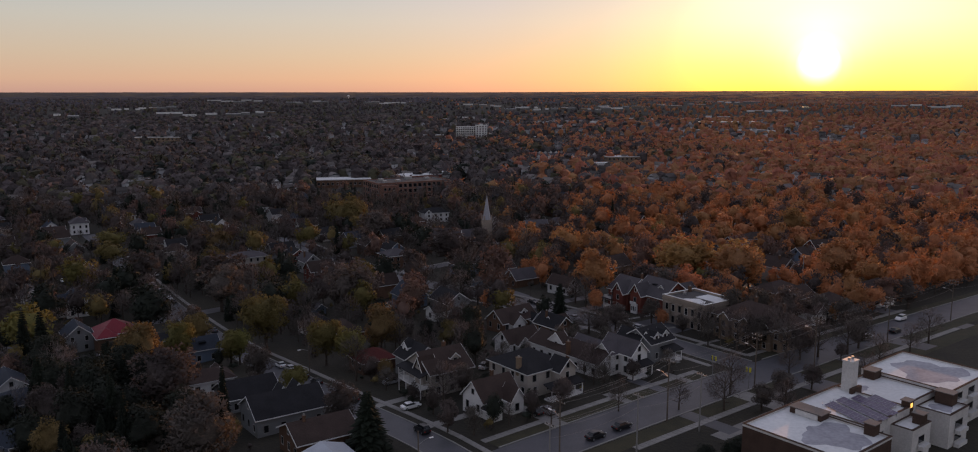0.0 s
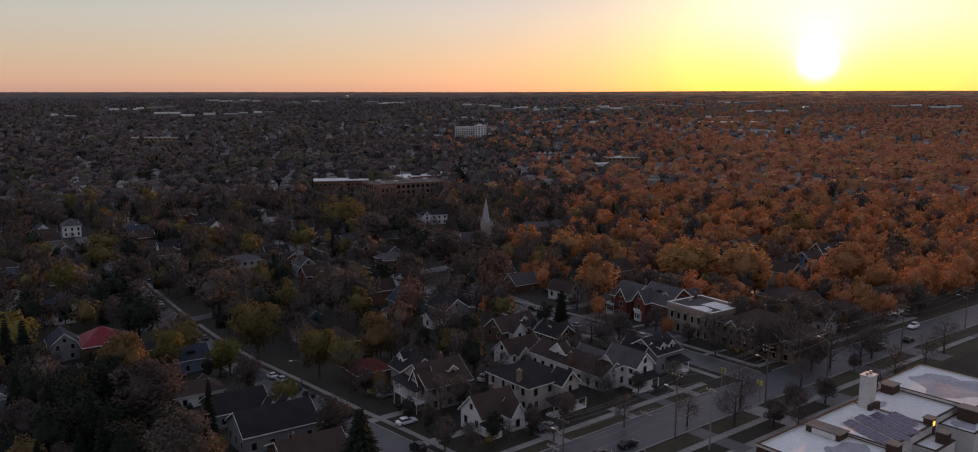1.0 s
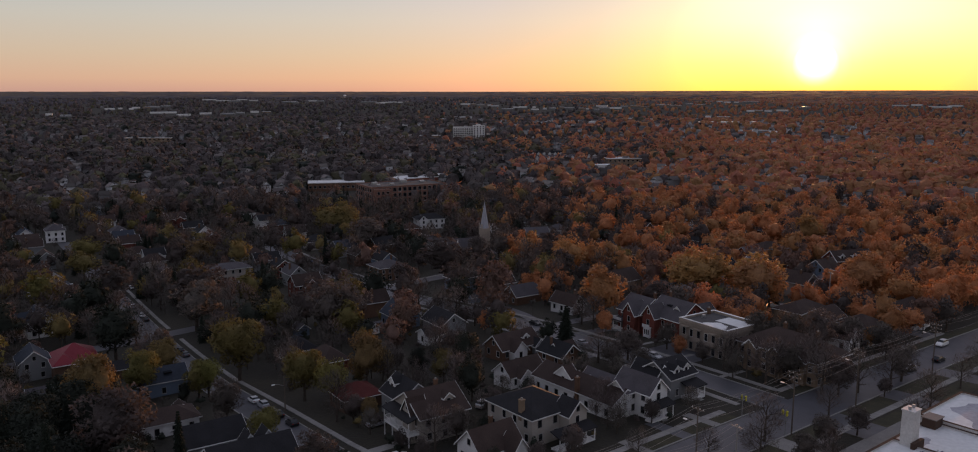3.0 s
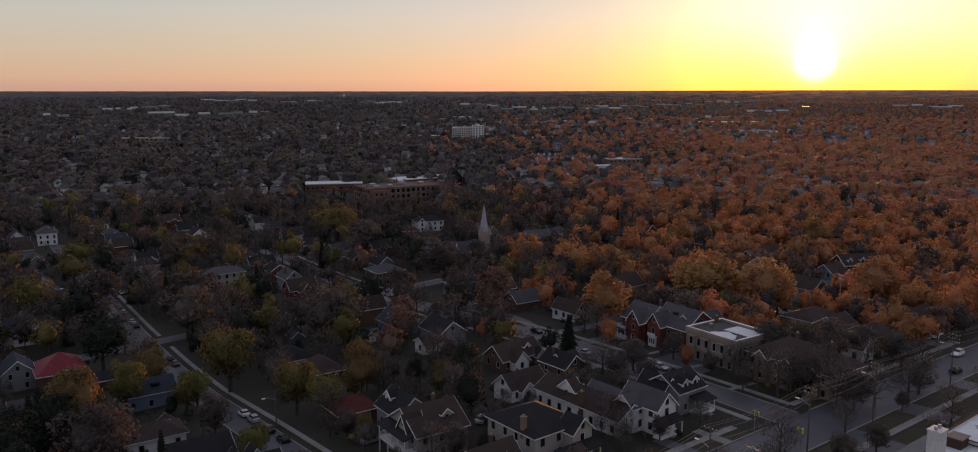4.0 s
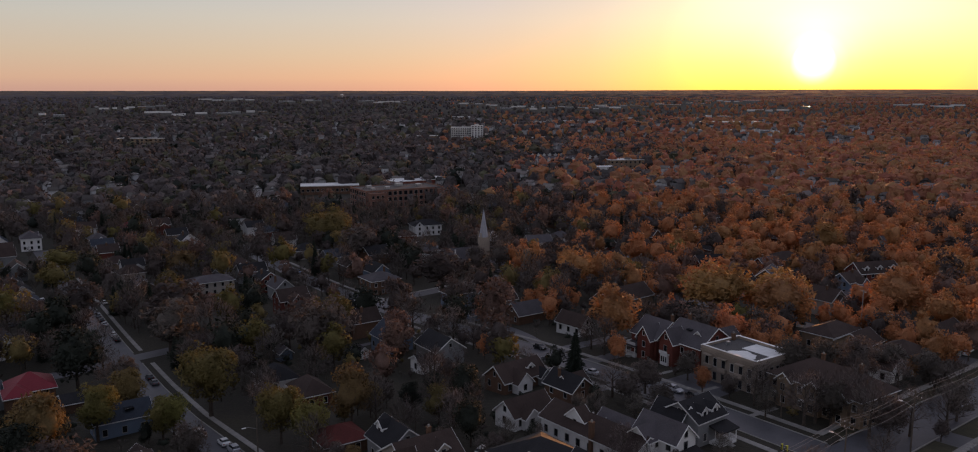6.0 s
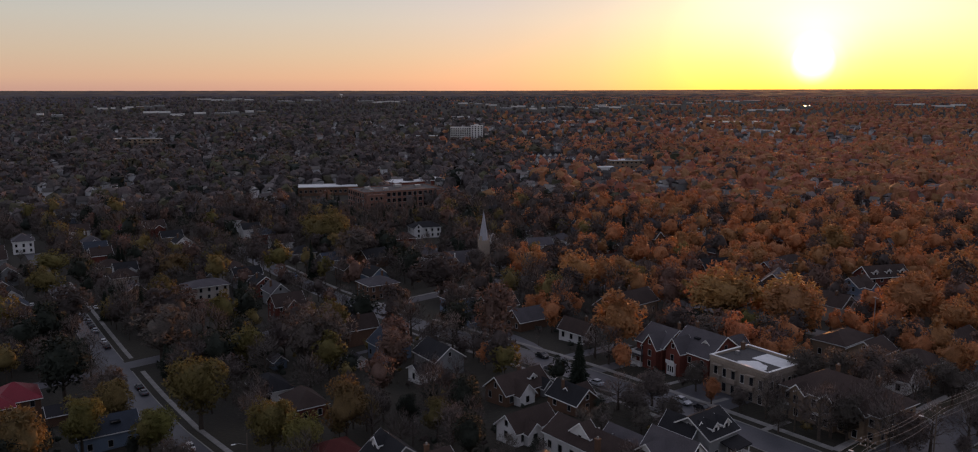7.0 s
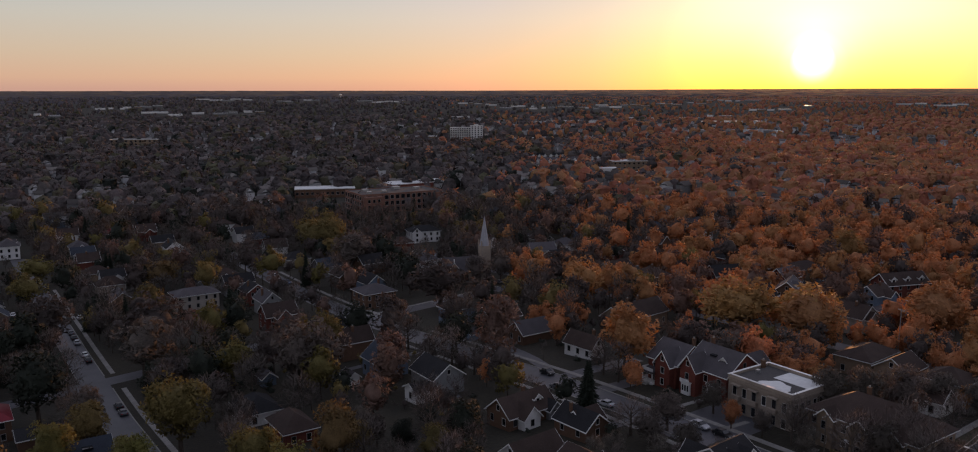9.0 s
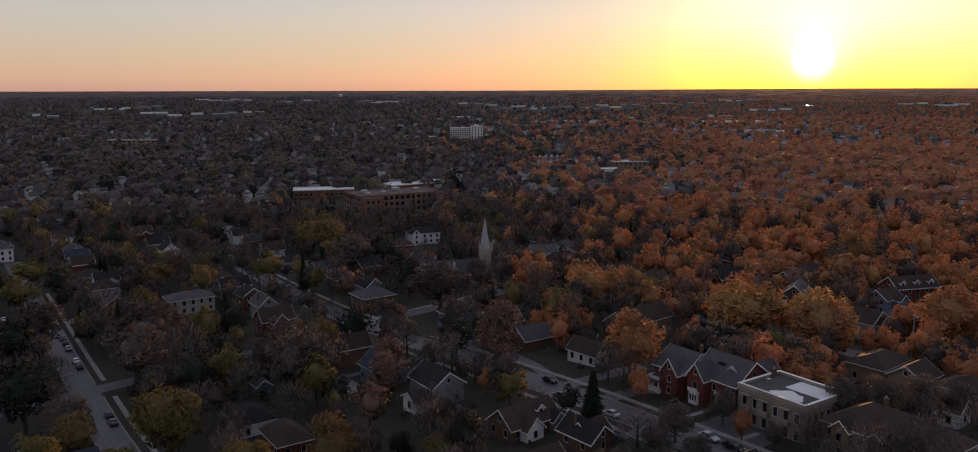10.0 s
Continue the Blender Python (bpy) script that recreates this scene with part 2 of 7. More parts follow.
RED_LAMP_M = material("red_lamp_lens", (0.30, 0.02, 0.015), 0.25, scale=5.0, fine=20.0, spread=0.2, bump=0)
YELLOW_M = material("yellow_sign_paint", (0.62, 0.55, 0.04), 0.5, scale=3.0, fine=20.0, spread=0.15, bump=0)
GLASS_M = bpy.data.materials.new("window_glass")
GLASS_M.use_nodes = True
_b = GLASS_M.node_tree.nodes["Principled BSDF"]
_b.inputs["Base Color"].default_value = (0.012, 0.013, 0.016, 1)
_b.inputs["Roughness"].default_value = 0.06
_b.inputs["Specular IOR Level"].default_value = 0.6
CARPAINT = {k: material("car_paint_" + k, c, 0.28, 0.25, scale=1.0, fine=30.0, spread=0.08, bump=0) for k, c in
            dict(white=(0.72, 0.71, 0.70), black=(0.018, 0.018, 0.02), silver=(0.40, 0.40, 0.42), grey=(0.12, 0.12, 0.13), red=(0.25, 0.02, 0.02), blue=(0.03, 0.06, 0.14)).items()}

# ---- helpers for meshes ----
def softplus(a, k):
    return np.log1p(np.exp(np.clip(a / k, -50, 50))) * k


def far_reach(d):
    """The land past 2.3 km is drawn together, up to a horizon some forty kilometres off: the true distance of a place d metres away."""
    return np.where(d > 2300, 2300 * np.exp((np.maximum(d, 2300) - 2300) * math.log(17.0) / 2550), d)


def ground_z(x, y):
    """Height of the ground: a low hill that falls to the left and ahead, flat beyond, rising gently to the horizon."""
    x, y = np.asarray(x, float), np.asarray(y, float)
    q = 4.0 - 0.055 * (y - 185) + 0.085 * (15 - softplus(25 - x, 8.0))
    q = 4.5 - softplus(4.5 - q, 1.5)
    q = -12 + softplus(q + 12, 2.0)
    d = np.hypot(x, y)
    q = q + np.where(d > 2300, 82.0 - 82.0 * d / far_reach(d), 0.0)
    return q + 10.0 * np.clip((d - 2300) / 2550, 0, 1) ** 2 * np.clip(x / np.maximum(y, 500.0) / 0.4, 0, 1)


def gz(x, y):
    return float(ground_z(x, y))


def mesh_of(name, verts, faces, mat=None, smooth=False):
    me = bpy.data.meshes.new(name)
    me.from_pydata([tuple(v) for v in verts], [], faces)
    if mat:
        me.materials.append(mat)
    if smooth:
        me.polygons.foreach_set("use_smooth", [True] * len(me.polygons))
    me.update()
    return me


def quick_mesh(name, verts, faces, mats):
    """A mesh from arrays, all faces with the same number of corners."""
    me = bpy.data.meshes.new(name)
    n, k = faces.shape
    me.vertices.add(len(verts))
    me.vertices.foreach_set("co", np.ascontiguousarray(verts, dtype=np.float32).ravel())
    me.loops.add(n * k)
    me.loops.foreach_set("vertex_index", np.ascontiguousarray(faces, dtype=np.int32).ravel())
    me.polygons.add(n)
    me.polygons.foreach_set("loop_start", np.arange(0, n * k, k, dtype=np.int32))
    for m in mats:
        me.materials.append(m)
    me.update(calc_edges=True)
    return me


def soft_normals(me, normals):
    """Rounds the shading of a crown: its sprays take the crown's own outward direction."""
    me.polygons.foreach_set("use_smooth", np.ones(len(me.polygons), bool))
    k = np.linalg.norm(normals, axis=1, keepdims=True)
    me.normals_split_custom_set_from_vertices((normals / np.maximum(k, 1e-6)).astype(np.float32))


def outward(co, n, centre, lift=0.35, keep=0.28):
    """Turns every n-cornered spray to face away from the centre and gives the normals of its corners."""
    c = co.reshape(-1, n, 3)
    fn = np.cross(c[:, 1] - c[:, 0], c[:, 2] - c[:, 0])
    fn /= np.maximum(np.linalg.norm(fn, axis=1, keepdims=True), 1e-9)
    out = c.mean(1) - centre
    out /= np.maximum(np.linalg.norm(out, axis=1, keepdims=True), 1e-9)
    flip = (fn * out).sum(1) < 0
    c = c.copy()
    c[flip] = c[flip][:, ::-1]
    fn[flip] *= -1
    nrm = out + keep * fn + np.array((0, 0, lift))
    return c.reshape(-1, 3), np.repeat(nrm, n, axis=0)


def part(name, bm, mat, parent=None, label="", m=None):
    """Links a bmesh (or a mesh) as one object, under a thing or a part."""
    if isinstance(bm, bpy.types.Mesh):
        me = bm
    else:
        bm.normal_update()
        me = bpy.data.meshes.new(name)
        bm.to_mesh(me)
        bm.free()
        if mat:
            me.materials.append(mat)
    ob = new(name, me)
    if parent:
        ob.parent = parent
    if m is not None:
        ob.matrix_basis = m
    if label:
        tagged(ob, label)
    return ob


def box(bm, x0, x1, y0, y1, z0, z1, bevel=0.0):
    v = [bm.verts.new(p) for p in ((x0, y0, z0), (x1, y0, z0), (x1, y1, z0), (x0, y1, z0), (x0, y0, z1), (x1, y0, z1), (x1, y1, z1), (x0, y1, z1))]
    fs = [bm.faces.new([v[i] for i in q]) for q in ((3, 2, 1, 0), (4, 5, 6, 7), (0, 1, 5, 4), (1, 2, 6, 5), (2, 3, 7, 6), (3, 0, 4, 7))]
    if bevel:
        es = list({e for f in fs for e in f.edges})
        bmesh.ops.bevel(bm, geom=es, offset=bevel, segments=1, affect="EDGES")
    return bm


def boxes(*dims, bevel=0.0):
    bm = bmesh.new()
    for d in dims:
        box(bm, *d, bevel=bevel)
    return bm


def tube(bm, a, b, ra, rb, n=6):
    a, b = Vector(a), Vector(b)
    q = (b - a).to_track_quat("Z", "Y")
    ring = [[bm.verts.new(p + q @ Vector((r * math.cos(6.2832 * i / n), r * math.sin(6.2832 * i / n), 0))) for i in range(n)] for p, r in ((a, ra), (b, rb))]
    for i in range(n):
        j = (i + 1) % n
        bm.faces.new((ring[0][i], ring[0][j], ring[1][j], ring[1][i]))
    bm.faces.new(ring[1])
    bm.faces.new(ring[0][::-1])


# ---- ground ----
gx = np.concatenate([-np.geomspace(4900, 420, 26), np.arange(-400, 401, 10), np.geomspace(420, 4900, 26)])
gy = np.concatenate([np.array([-600, -300, -100]), np.arange(0, 701, 10), np.geomspace(730, 4850, 44)])
GX, GY = np.meshgrid(gx, gy)
rr = np.hypot(GX, GY)
shrink = np.where(rr > 4850, 4850 / rr, 1.0)
GX, GY = GX * shrink, GY * shrink
gv = np.stack([GX.ravel(), GY.ravel(), ground_z(GX, GY).ravel()], 1)
W = len(gx)
gf = [(j * W + i, j * W + i + 1, (j + 1) * W + i + 1, (j + 1) * W + i) for j in range(len(gy) - 1) for i in range(W - 1)]
tagged(new("ground", mesh_of("ground", gv, gf, GROUND_M, True)), "dark autumn lawns and soil over a gentle hill", "ground", kind="structure")

AM, AS = radians(38.5), radians(124.0)  # directions of the main road and of the side streets
UM, US = Vector((math.cos(AM), math.sin(AM))), Vector((math.cos(AS), math.sin(AS)))


def at(s, v, o=(57.3, 200.5)):
    """A place s metres along the main road and v metres along the side streets from the crossing's kerb corner."""
    p = Vector(o) + UM * s + US * v
    return p.x, p.y


def strip(name, a, b, width, mat, lift, label, category, step=6.0, thick=0.0, parent=None, kind="structure", via=None):
    """A band of paving from a to b, or along via, laid on the ground, with skirts where it has a thickness."""
    if via is None:
        a, b = Vector(a), Vector(b)
        n = max(1, int((b - a).length / step))
        via = [a.lerp(b, i / n) for i in range(n + 1)]
    n = len(via) - 1
    vs, fs = [], []
    for i, p in enumerate(via):
        d = (via[min(i + 1, n)] - via[max(i - 1, 0)]).normalized()
        s = Vector((-d.y, d.x)) * width / 2
        for q in (p + s, p + s / 3, p - s / 3, p - s):
            vs.append((q.x, q.y, gz(q.x, q.y) + lift))
    for i in range(n):
        for k in range(3):
            o = 4 * i + k
            fs.append((o, o + 1, o + 5, o + 4))
    if thick:
        m0 = len(vs)
        vs += [(x, y, z - thick) for x, y, z in vs]
        for i in range(n):
            for k, flip in ((0, False), (3, True)):
                o = 4 * i + k
                q = (o, o + 4, m0 + o + 4, m0 + o)
                fs.append(q[::-1] if flip else q)
        fs += [(0, m0, m0 + 1, 1), (1, m0 + 1, m0 + 2, 2), (2, m0 + 2, m0 + 3, 3)]
        e = 4 * n
        fs += [(e + k + 1, m0 + e + k + 1, m0 + e + k, e + k) for k in range(3)]
    ob = new(name, mesh_of(name, vs, fs, mat))
    if parent:
        ob.parent = parent
    if category:
        tagged(ob, label, category, kind=kind)
    return ob

# ---- streets ----
PN = Vector((math.cos(radians(34)), math.sin(radians(34))))  # across the side streets
NN = Vector((-math.sin(AM), math.cos(AM)))  # across the main road


def side(p, q):
    """A place p metres across and q metres along the side streets."""
    w = PN * p + US * q
    return w.x, w.y


def side_a(p, q):
    """The same for the first side street, which swings a little."""
    return side(p + float(np.interp(q, (60, 130, 165, 200, 232, 265, 300, 370), (1.0, 0.1, -2.4, -3.4, -4.7, -4.3, -3.3, -2.8))), q)


def along_a(p, q0, q1, step=6.0):
    n = max(1, int((q1 - q0) / step))
    return [Vector(side_a(p, q0 + (q1 - q0) * i / n)) for i in range(n + 1)]


def main(s, n):
    """A place s metres along and n metres across the main road."""
    w = UM * s + NN * n
    return w.x, w.y


strip("road", main(-60, 108.2), main(420, 108.2), 10.8, ASPHALT_M, 0.03, "wide worn asphalt main road", "road")
strip("road", None, None, 6.9, ASPHALT_M, 0.036, "narrow asphalt side street with parked cars", "road", via=along_a(74.75, 20, 520))
strip("road", side(161, 114), side(161, 520), 8.2, ASPHALT_M, 0.036, "narrow asphalt side street between lawns", "road")
def cross_n(s):
    """How far across the cross street lies, s metres along."""
    return float(np.interp(s, (-150, 94, 190), (283, 296.5, 302)))


strip("road", None, None, 7.6, ASPHALT_M, 0.042, "quiet cross street under trees", "road", via=[Vector(main(s, cross_n(s))) for s in range(-150, 421, 8)])
strip("road", side(246, 90), side(246, 560), 7.6, ASPHALT_M, 0.036, "residential side street under trees", "road")
for s0, s1, n in ((-60, 78, 113.9), (93, 163, 113.9), (178, 420, 113.9), (-60, 420, 102.5)):
    strip("kerb", main(s0, n), main(s1, n), 0.3, KERB_M, 0.15, "low concrete kerb along the road", "kerb", thick=0.2)
for p, q0, q1 in ((78.3, 92, 296), (78.3, 310, 480), (71.2, 60, 294), (71.2, 308, 480), (156.7, 127, 290), (165.3, 128, 290), (156.7, 310, 480), (165.3, 310, 480)):
    line = along_a(p, q0, q1) if p < 100 else None
    strip("kerb", side(p, q0), side(p, q1), 0.25, KERB_M, 0.14, "low concrete kerb along the street", "kerb", thick=0.2, via=line)


def slabs(name, a, b, width, length, label, via=None):
    """A pavement of separate concrete slabs, each its own piece, following the ground."""
    if via is None:
        a, b = Vector(a), Vector(b)
        n = int((b - a).length / length)
        via = [a.lerp(b, i / n) for i in range(n + 1)]
    walkway = strip(name, None, None, width + 0.06, KERB_M, 0.05, label, "pavement", via=via)
    me = SLAB_MESHES.get((width, length))
    if me is None:
        bm = bmesh.new()
        box(bm, -length / 2 + 0.03, length / 2 - 0.03, -width / 2, width / 2, -0.06, 0.05)
        me = bpy.data.meshes.new("paving_slab")
        bm.to_mesh(me)
        bm.free()
        me.materials.append(CONCRETE_M)
        SLAB_MESHES[(width, length)] = me
    for e0, e1 in zip(via, via[1:]):
        p, d = (e0 + e1) / 2, (e1 - e0).normalized()
        slope = math.atan2(gz(*e1) - gz(*e0), (e1 - e0).length)
        ob = new("paving_slab", me)
        ob.parent = walkway
        ob.matrix_basis = Matrix.Translation((p.x, p.y, gz(*p) + 0.05)) @ Matrix.Rotation(math.atan2(d.y, d.x), 4, "Z") @ Matrix.Rotation(-slope, 4, "Y")


# grass verges
for s0, s1, n, w in ((60, 420, 99.9, 4.2), (93, 157, 115.7, 3.0), (180, 420, 115.7, 3.0), (166, 260, 93.0, 5.0)):
    strip("verge", main(s0, n), main(s1, n), w, LAWN_M, 0.045, "worn olive grass verge beside the road", "verge")
SLAB_MESHES = {}
for s0, n0, n1, w, mat in ((109.5, 113.9, 128, 3.0, CONCRETE_M), (129.2, 113.9, 121, 2.2, CONCRETE_M), (140.7, 113.9, 124, 3.2, ASPHALT_M), (150.0, 113.9, 122, 2.4, CONCRETE_M),
                           (133.0, 90, 102.4, 4.0, ASPHALT_M), (152.0, 90, 102.4, 5.0, CONCRETE_M), (171.0, 92, 102.4, 9.0, ASPHALT_M), (196.0, 92, 102.4, 7.0, ASPHALT_M), (222.0, 92, 102.4, 7.0, ASPHALT_M),
                           (196.0, 113.9, 134, 5.0, ASPHALT_M)):
    strip("driveway", main(s0, n0), main(s0, n1), w, mat, 0.055, "short paved driveway between lawns", "driveway", step=3.0)
for q0, p0, p1, w in ((139, 76.5, 96, 2.6), (158, 76.5, 90, 2.8), (178, 148, 156.5, 3.0), (211, 165.4, 190, 5.0), (197, 165.4, 186, 5.0), (146, 165.4, 174, 1.4), (163, 165.4, 175, 1.4), (178, 165.4, 180, 1.4), (318, 165.4, 178, 1.5), (262, 128, 156.5, 3.0)):
    strip("driveway", side(p0, q0), side(p1, q0), w, CONCRETE_M if w < 3 else ASPHALT_M, 0.055, "narrow paved path between lawns", "path", step=3.0)
strip("car_park", main(168, 152), main(205, 152), 16, ASPHALT_M, 0.03, "asphalt yard behind the houses", "car park")
strip("driveway", main(128, 90.5), main(190, 90.5), 3.4, CONCRETE_M, 0.05, "pale drive before the flat-roofed building", "driveway")

strip("playing_field", (-38, 690), (12, 722), 42, LAWN_M, 0.03, "open grass playing field beside the school", "lawn")

strip("driveway", None, None, 3.6, ASPHALT_M, 0.05, "curved pale drive up to the houses", "driveway", via=[Vector(side(p, q)) for p, q in ((164.5, 217), (167.5, 223), (169.5, 230), (171, 238), (172, 246), (173, 256))])

# ---- trees ----
rng = random.Random(11)


def rand_dir(r):
    z = r.uniform(-1, 1)
    a = r.uniform(0, 6.2832)
    k = math.sqrt(1 - z * z)
    return Vector((k * math.cos(a), k * math.sin(a), z))


def tree_meshes(kind, seed, fine=1):
    """Trunk with limbs, and a crown of leaf sprays, for a tree of height 10 and crown radius 3.5."""
    r = random.Random(seed)
    bm = bmesh.new()
    tube(bm, (0, 0, -0.4), (0.05, 0, 2.2), 0.26, 0.2, 7)
    tube(bm, (0.05, 0, 2.2), (r.uniform(-0.3, 0.3), r.uniform(-0.3, 0.3), 7.4), 0.18, 0.05, 6)
    tips = []
    bare = kind in ("twig", "grey", "rust", "pink")
    for i in range(11 if bare else 8):
        a = i * 2.4 + r.uniform(-0.4, 0.4)
        z = 1.7 + 0.42 * i + r.uniform(-0.2, 0.2)
        reach = r.uniform(1.7, 2.9) * (1.0 - 0.05 * i)
        e = Vector((reach * math.cos(a), reach * math.sin(a), z + r.uniform(1.2, 2.6)))
        tube(bm, (0, 0, z), e, 0.09, 0.03, 5)
        tips.append(e)
        for j in range(4 if bare else 2):
            s = Vector((0, 0, z)).lerp(e, r.uniform(0.35, 0.9))
            k = s + Vector((math.cos(a), math.sin(a), 0.9)) * r.uniform(0.4, 0.9) + rand_dir(r) * 0.8
            tube(bm, s, k, 0.035, 0.012, 3)
            tips.append(k)
    trunk = bpy.data.meshes.new("trunk")
    bm.to_mesh(trunk)
    bm.free()
    trunk.materials.append(BARK_M)
    lobes = []
    for i in range(30):
        d = rand_dir(r)
        d.z = d.z * 0.95 + 0.05
        c = Vector((0, 0, 5.5)) + Vector((d.x * 2.55, d.y * 2.55, d.z * 3.3)) * r.uniform(0.66, 1.0)
        lobes.append((c, r.uniform(0.8, 1.4)))
    vs = []
    small = 0.60 if fine > 1 else 0.9
    if kind in ("twig", "grey"):
        count = 1100 if fine == 3 else 2900 if fine == 2 else 1300
    else:
        count = 3300 if fine == 2 else 1250
    for i in range(count):
        c, rad = lobes[i % len(lobes)]
        d = rand_dir(r)
        p = c + d * rad * r.uniform(0.55, 1.08) ** 0.7
        if kind in ("twig", "grey"):
            out = (p - Vector((0, 0, 4.2))).normalized()
            w = (out * 0.8 + rand_dir(r) * 0.8 + Vector((0, 0, 0.35))).normalized()
            s = w.cross(rand_dir(r)).normalized() * r.uniform(0.035, 0.075) * small
            ln = r.uniform(0.55, 1.15)
            q = [p - s, p + s, p + w * ln + rand_dir(r) * 0.1]
        else:
            w = rand_dir(r)
            s = w.cross(rand_dir(r)).normalized()
            a, b = r.uniform(0.24, 0.48) * small, r.uniform(0.20, 0.36) * small
            q = [p - w * a - s * b * r.uniform(0, 0.6), p + s * b, p + w * a]
        vs += q
    co, nrm = outward(np.array([tuple(v) for v in vs]), 3, np.array((0, 0, 4.6)), keep=0.16)
    if kind not in ("twig", "grey"):
        # the dense inside of the crown, lumpy and a little smaller than its leaves
        bm = bmesh.new()
        bmesh.ops.create_icosphere(bm, subdivisions=3 if fine == 2 else 2, radius=1.0)
        body = 0.62 if kind in ("rust", "pink") else 0.74
        for v in bm.verts:
            d = v.co.normalized()
            lump = max((0.5 + 0.5 * rad * max(0.0, d.dot((c - Vector((0, 0, 5.5))).normalized())) ** 6 for c, rad in lobes), default=1.0)
            v.co = Vector((d.x * 2.75, d.y * 2.75, d.z * (3.5 if d.z > 0 else 2.6))) * body * r.uniform(0.86, 1.1) * min(1.1, 0.45 + 0.5 * lump) + Vector((0, 0, 5.4))
        bm.normal_update()
        inner = np.array([tuple(v.co) for f in bm.faces for v in f.verts])
        inner_n = np.array([tuple(v.normal + Vector((0, 0, 0.2))) for f in bm.faces for v in f.verts])
        bm.free()
        co, nrm = np.concatenate([co, inner]), np.concatenate([nrm, inner_n])
    crown = quick_mesh("crown", co, np.arange(len(co)).reshape(-1, 3), [LEAF[kind]])
    soft_normals(crown, nrm)
    SPRAYS[crown.name] = count, co, nrm
    return trunk, crown


SPRAYS = {}


def spruce_meshes(seed):
    r = random.Random(seed)
    bm = bmesh.new()
    tube(bm, (0, 0, -0.4), (0, 0, 9.6), 0.2, 0.03, 7)
    trunk = bpy.data.meshes.new("trunk")
    bm.to_mesh(trunk)
    bm.free()
    trunk.materials.append(BARK_M)
    vs, fs = [], []
    for i in range(26):
        z = 0.9 + 8.9 * i / 26
        reach = 2.3 * (1 - (z / 10.2)) ** 0.85 + 0.12
        for j in range(13):
            a = j * 0.483 + i * 1.7 + r.uniform(-0.2, 0.2)
            le = reach * r.uniform(0.7, 1.12)
            d = Vector((math.cos(a), math.sin(a), 0))
            s = Vector((-d.y, d.x, 0)) * (0.10 + 0.16 * le)
            p0, p1, p2 = d * 0.05 + Vector((0, 0, z)), d * le * 0.6 + Vector((0, 0, z - 0.12 * le)), d * le + Vector((0, 0, z - 0.32 * le + r.uniform(-0.1, 0.1)))
            o = len(vs)
            vs += [p0, p1 + s + Vector((0, 0, -0.15)), p2, p1 - s + Vector((0, 0, -0.15)), p1 + Vector((0, 0, 0.06))]
            fs += [(o, o + 1, o + 4), (o + 1, o + 2, o + 4), (o + 2, o + 3, o + 4), (o + 3, o, o + 4)]
    return trunk, mesh_of("crown", vs, fs, LEAF["spruce"])


TREES = {k: [tree_meshes(k, 31 * i + len(k) * 7) for i in range(3)] for k in LEAF if k != "spruce"}
FINE = {k: [tree_meshes(k, 57 * i + len(k) * 5, 2) for i in range(3)] for k in LEAF if k != "spruce"}
SPARSE = [tree_meshes("twig", 91 * i + 4, 3) for i in range(3)]  # young, thinly branched
TREES["spruce"] = [spruce_meshes(i) for i in range(2)]
LABELS = {
    "copper": "round tree with leaves tinted copper-orange for sun glare", "rust": "broad tree with thinning rust-brown autumn leaves", "twig": "almost leafless grey-brown autumn tree", "gold": "round tree with golden orange autumn leaves",
    "ochre": "round tree with dull ochre autumn leaves", "lime": "tree with yellow-green autumn leaves", "green": "tree with dull dark green leaves", "grey": "pale grey leafless tree", "pink": "tree with salmon autumn leaves",
    "spruce": "dark conical spruce tree",
}
PLANTED = []


def tree(kind, x, y, height, radius):
    """A tree of that height and crown radius on the ground."""
    trunk, crown = rng.choice(SPARSE if kind == "twig" and radius < 7 else (FINE if kind != "spruce" and math.hypot(x, y) < 262 else TREES)[kind])
    ob = tagged(new("tree", trunk), LABELS[kind], "tree", "trees of the neighbourhood")
    k = radius / (2.3 if kind == "spruce" else 3.5)
    ob.matrix_basis = Matrix.Translation((x, y, gz(x, y))) @ Matrix.Rotation(rng.uniform(0, 6.28), 4, "Z") @ Matrix.Diagonal((k, k * rng.uniform(0.9, 1.1), height / 9.7, 1))
    part("crown", crown, None, ob)
    PLANTED.append((x, y, radius))
    return ob


GROVE = []  # trees too far off to be picked apart, joined below


def grove_tree(kind, x, y, height, radius):
    GROVE.append((kind, x, y, height, radius))


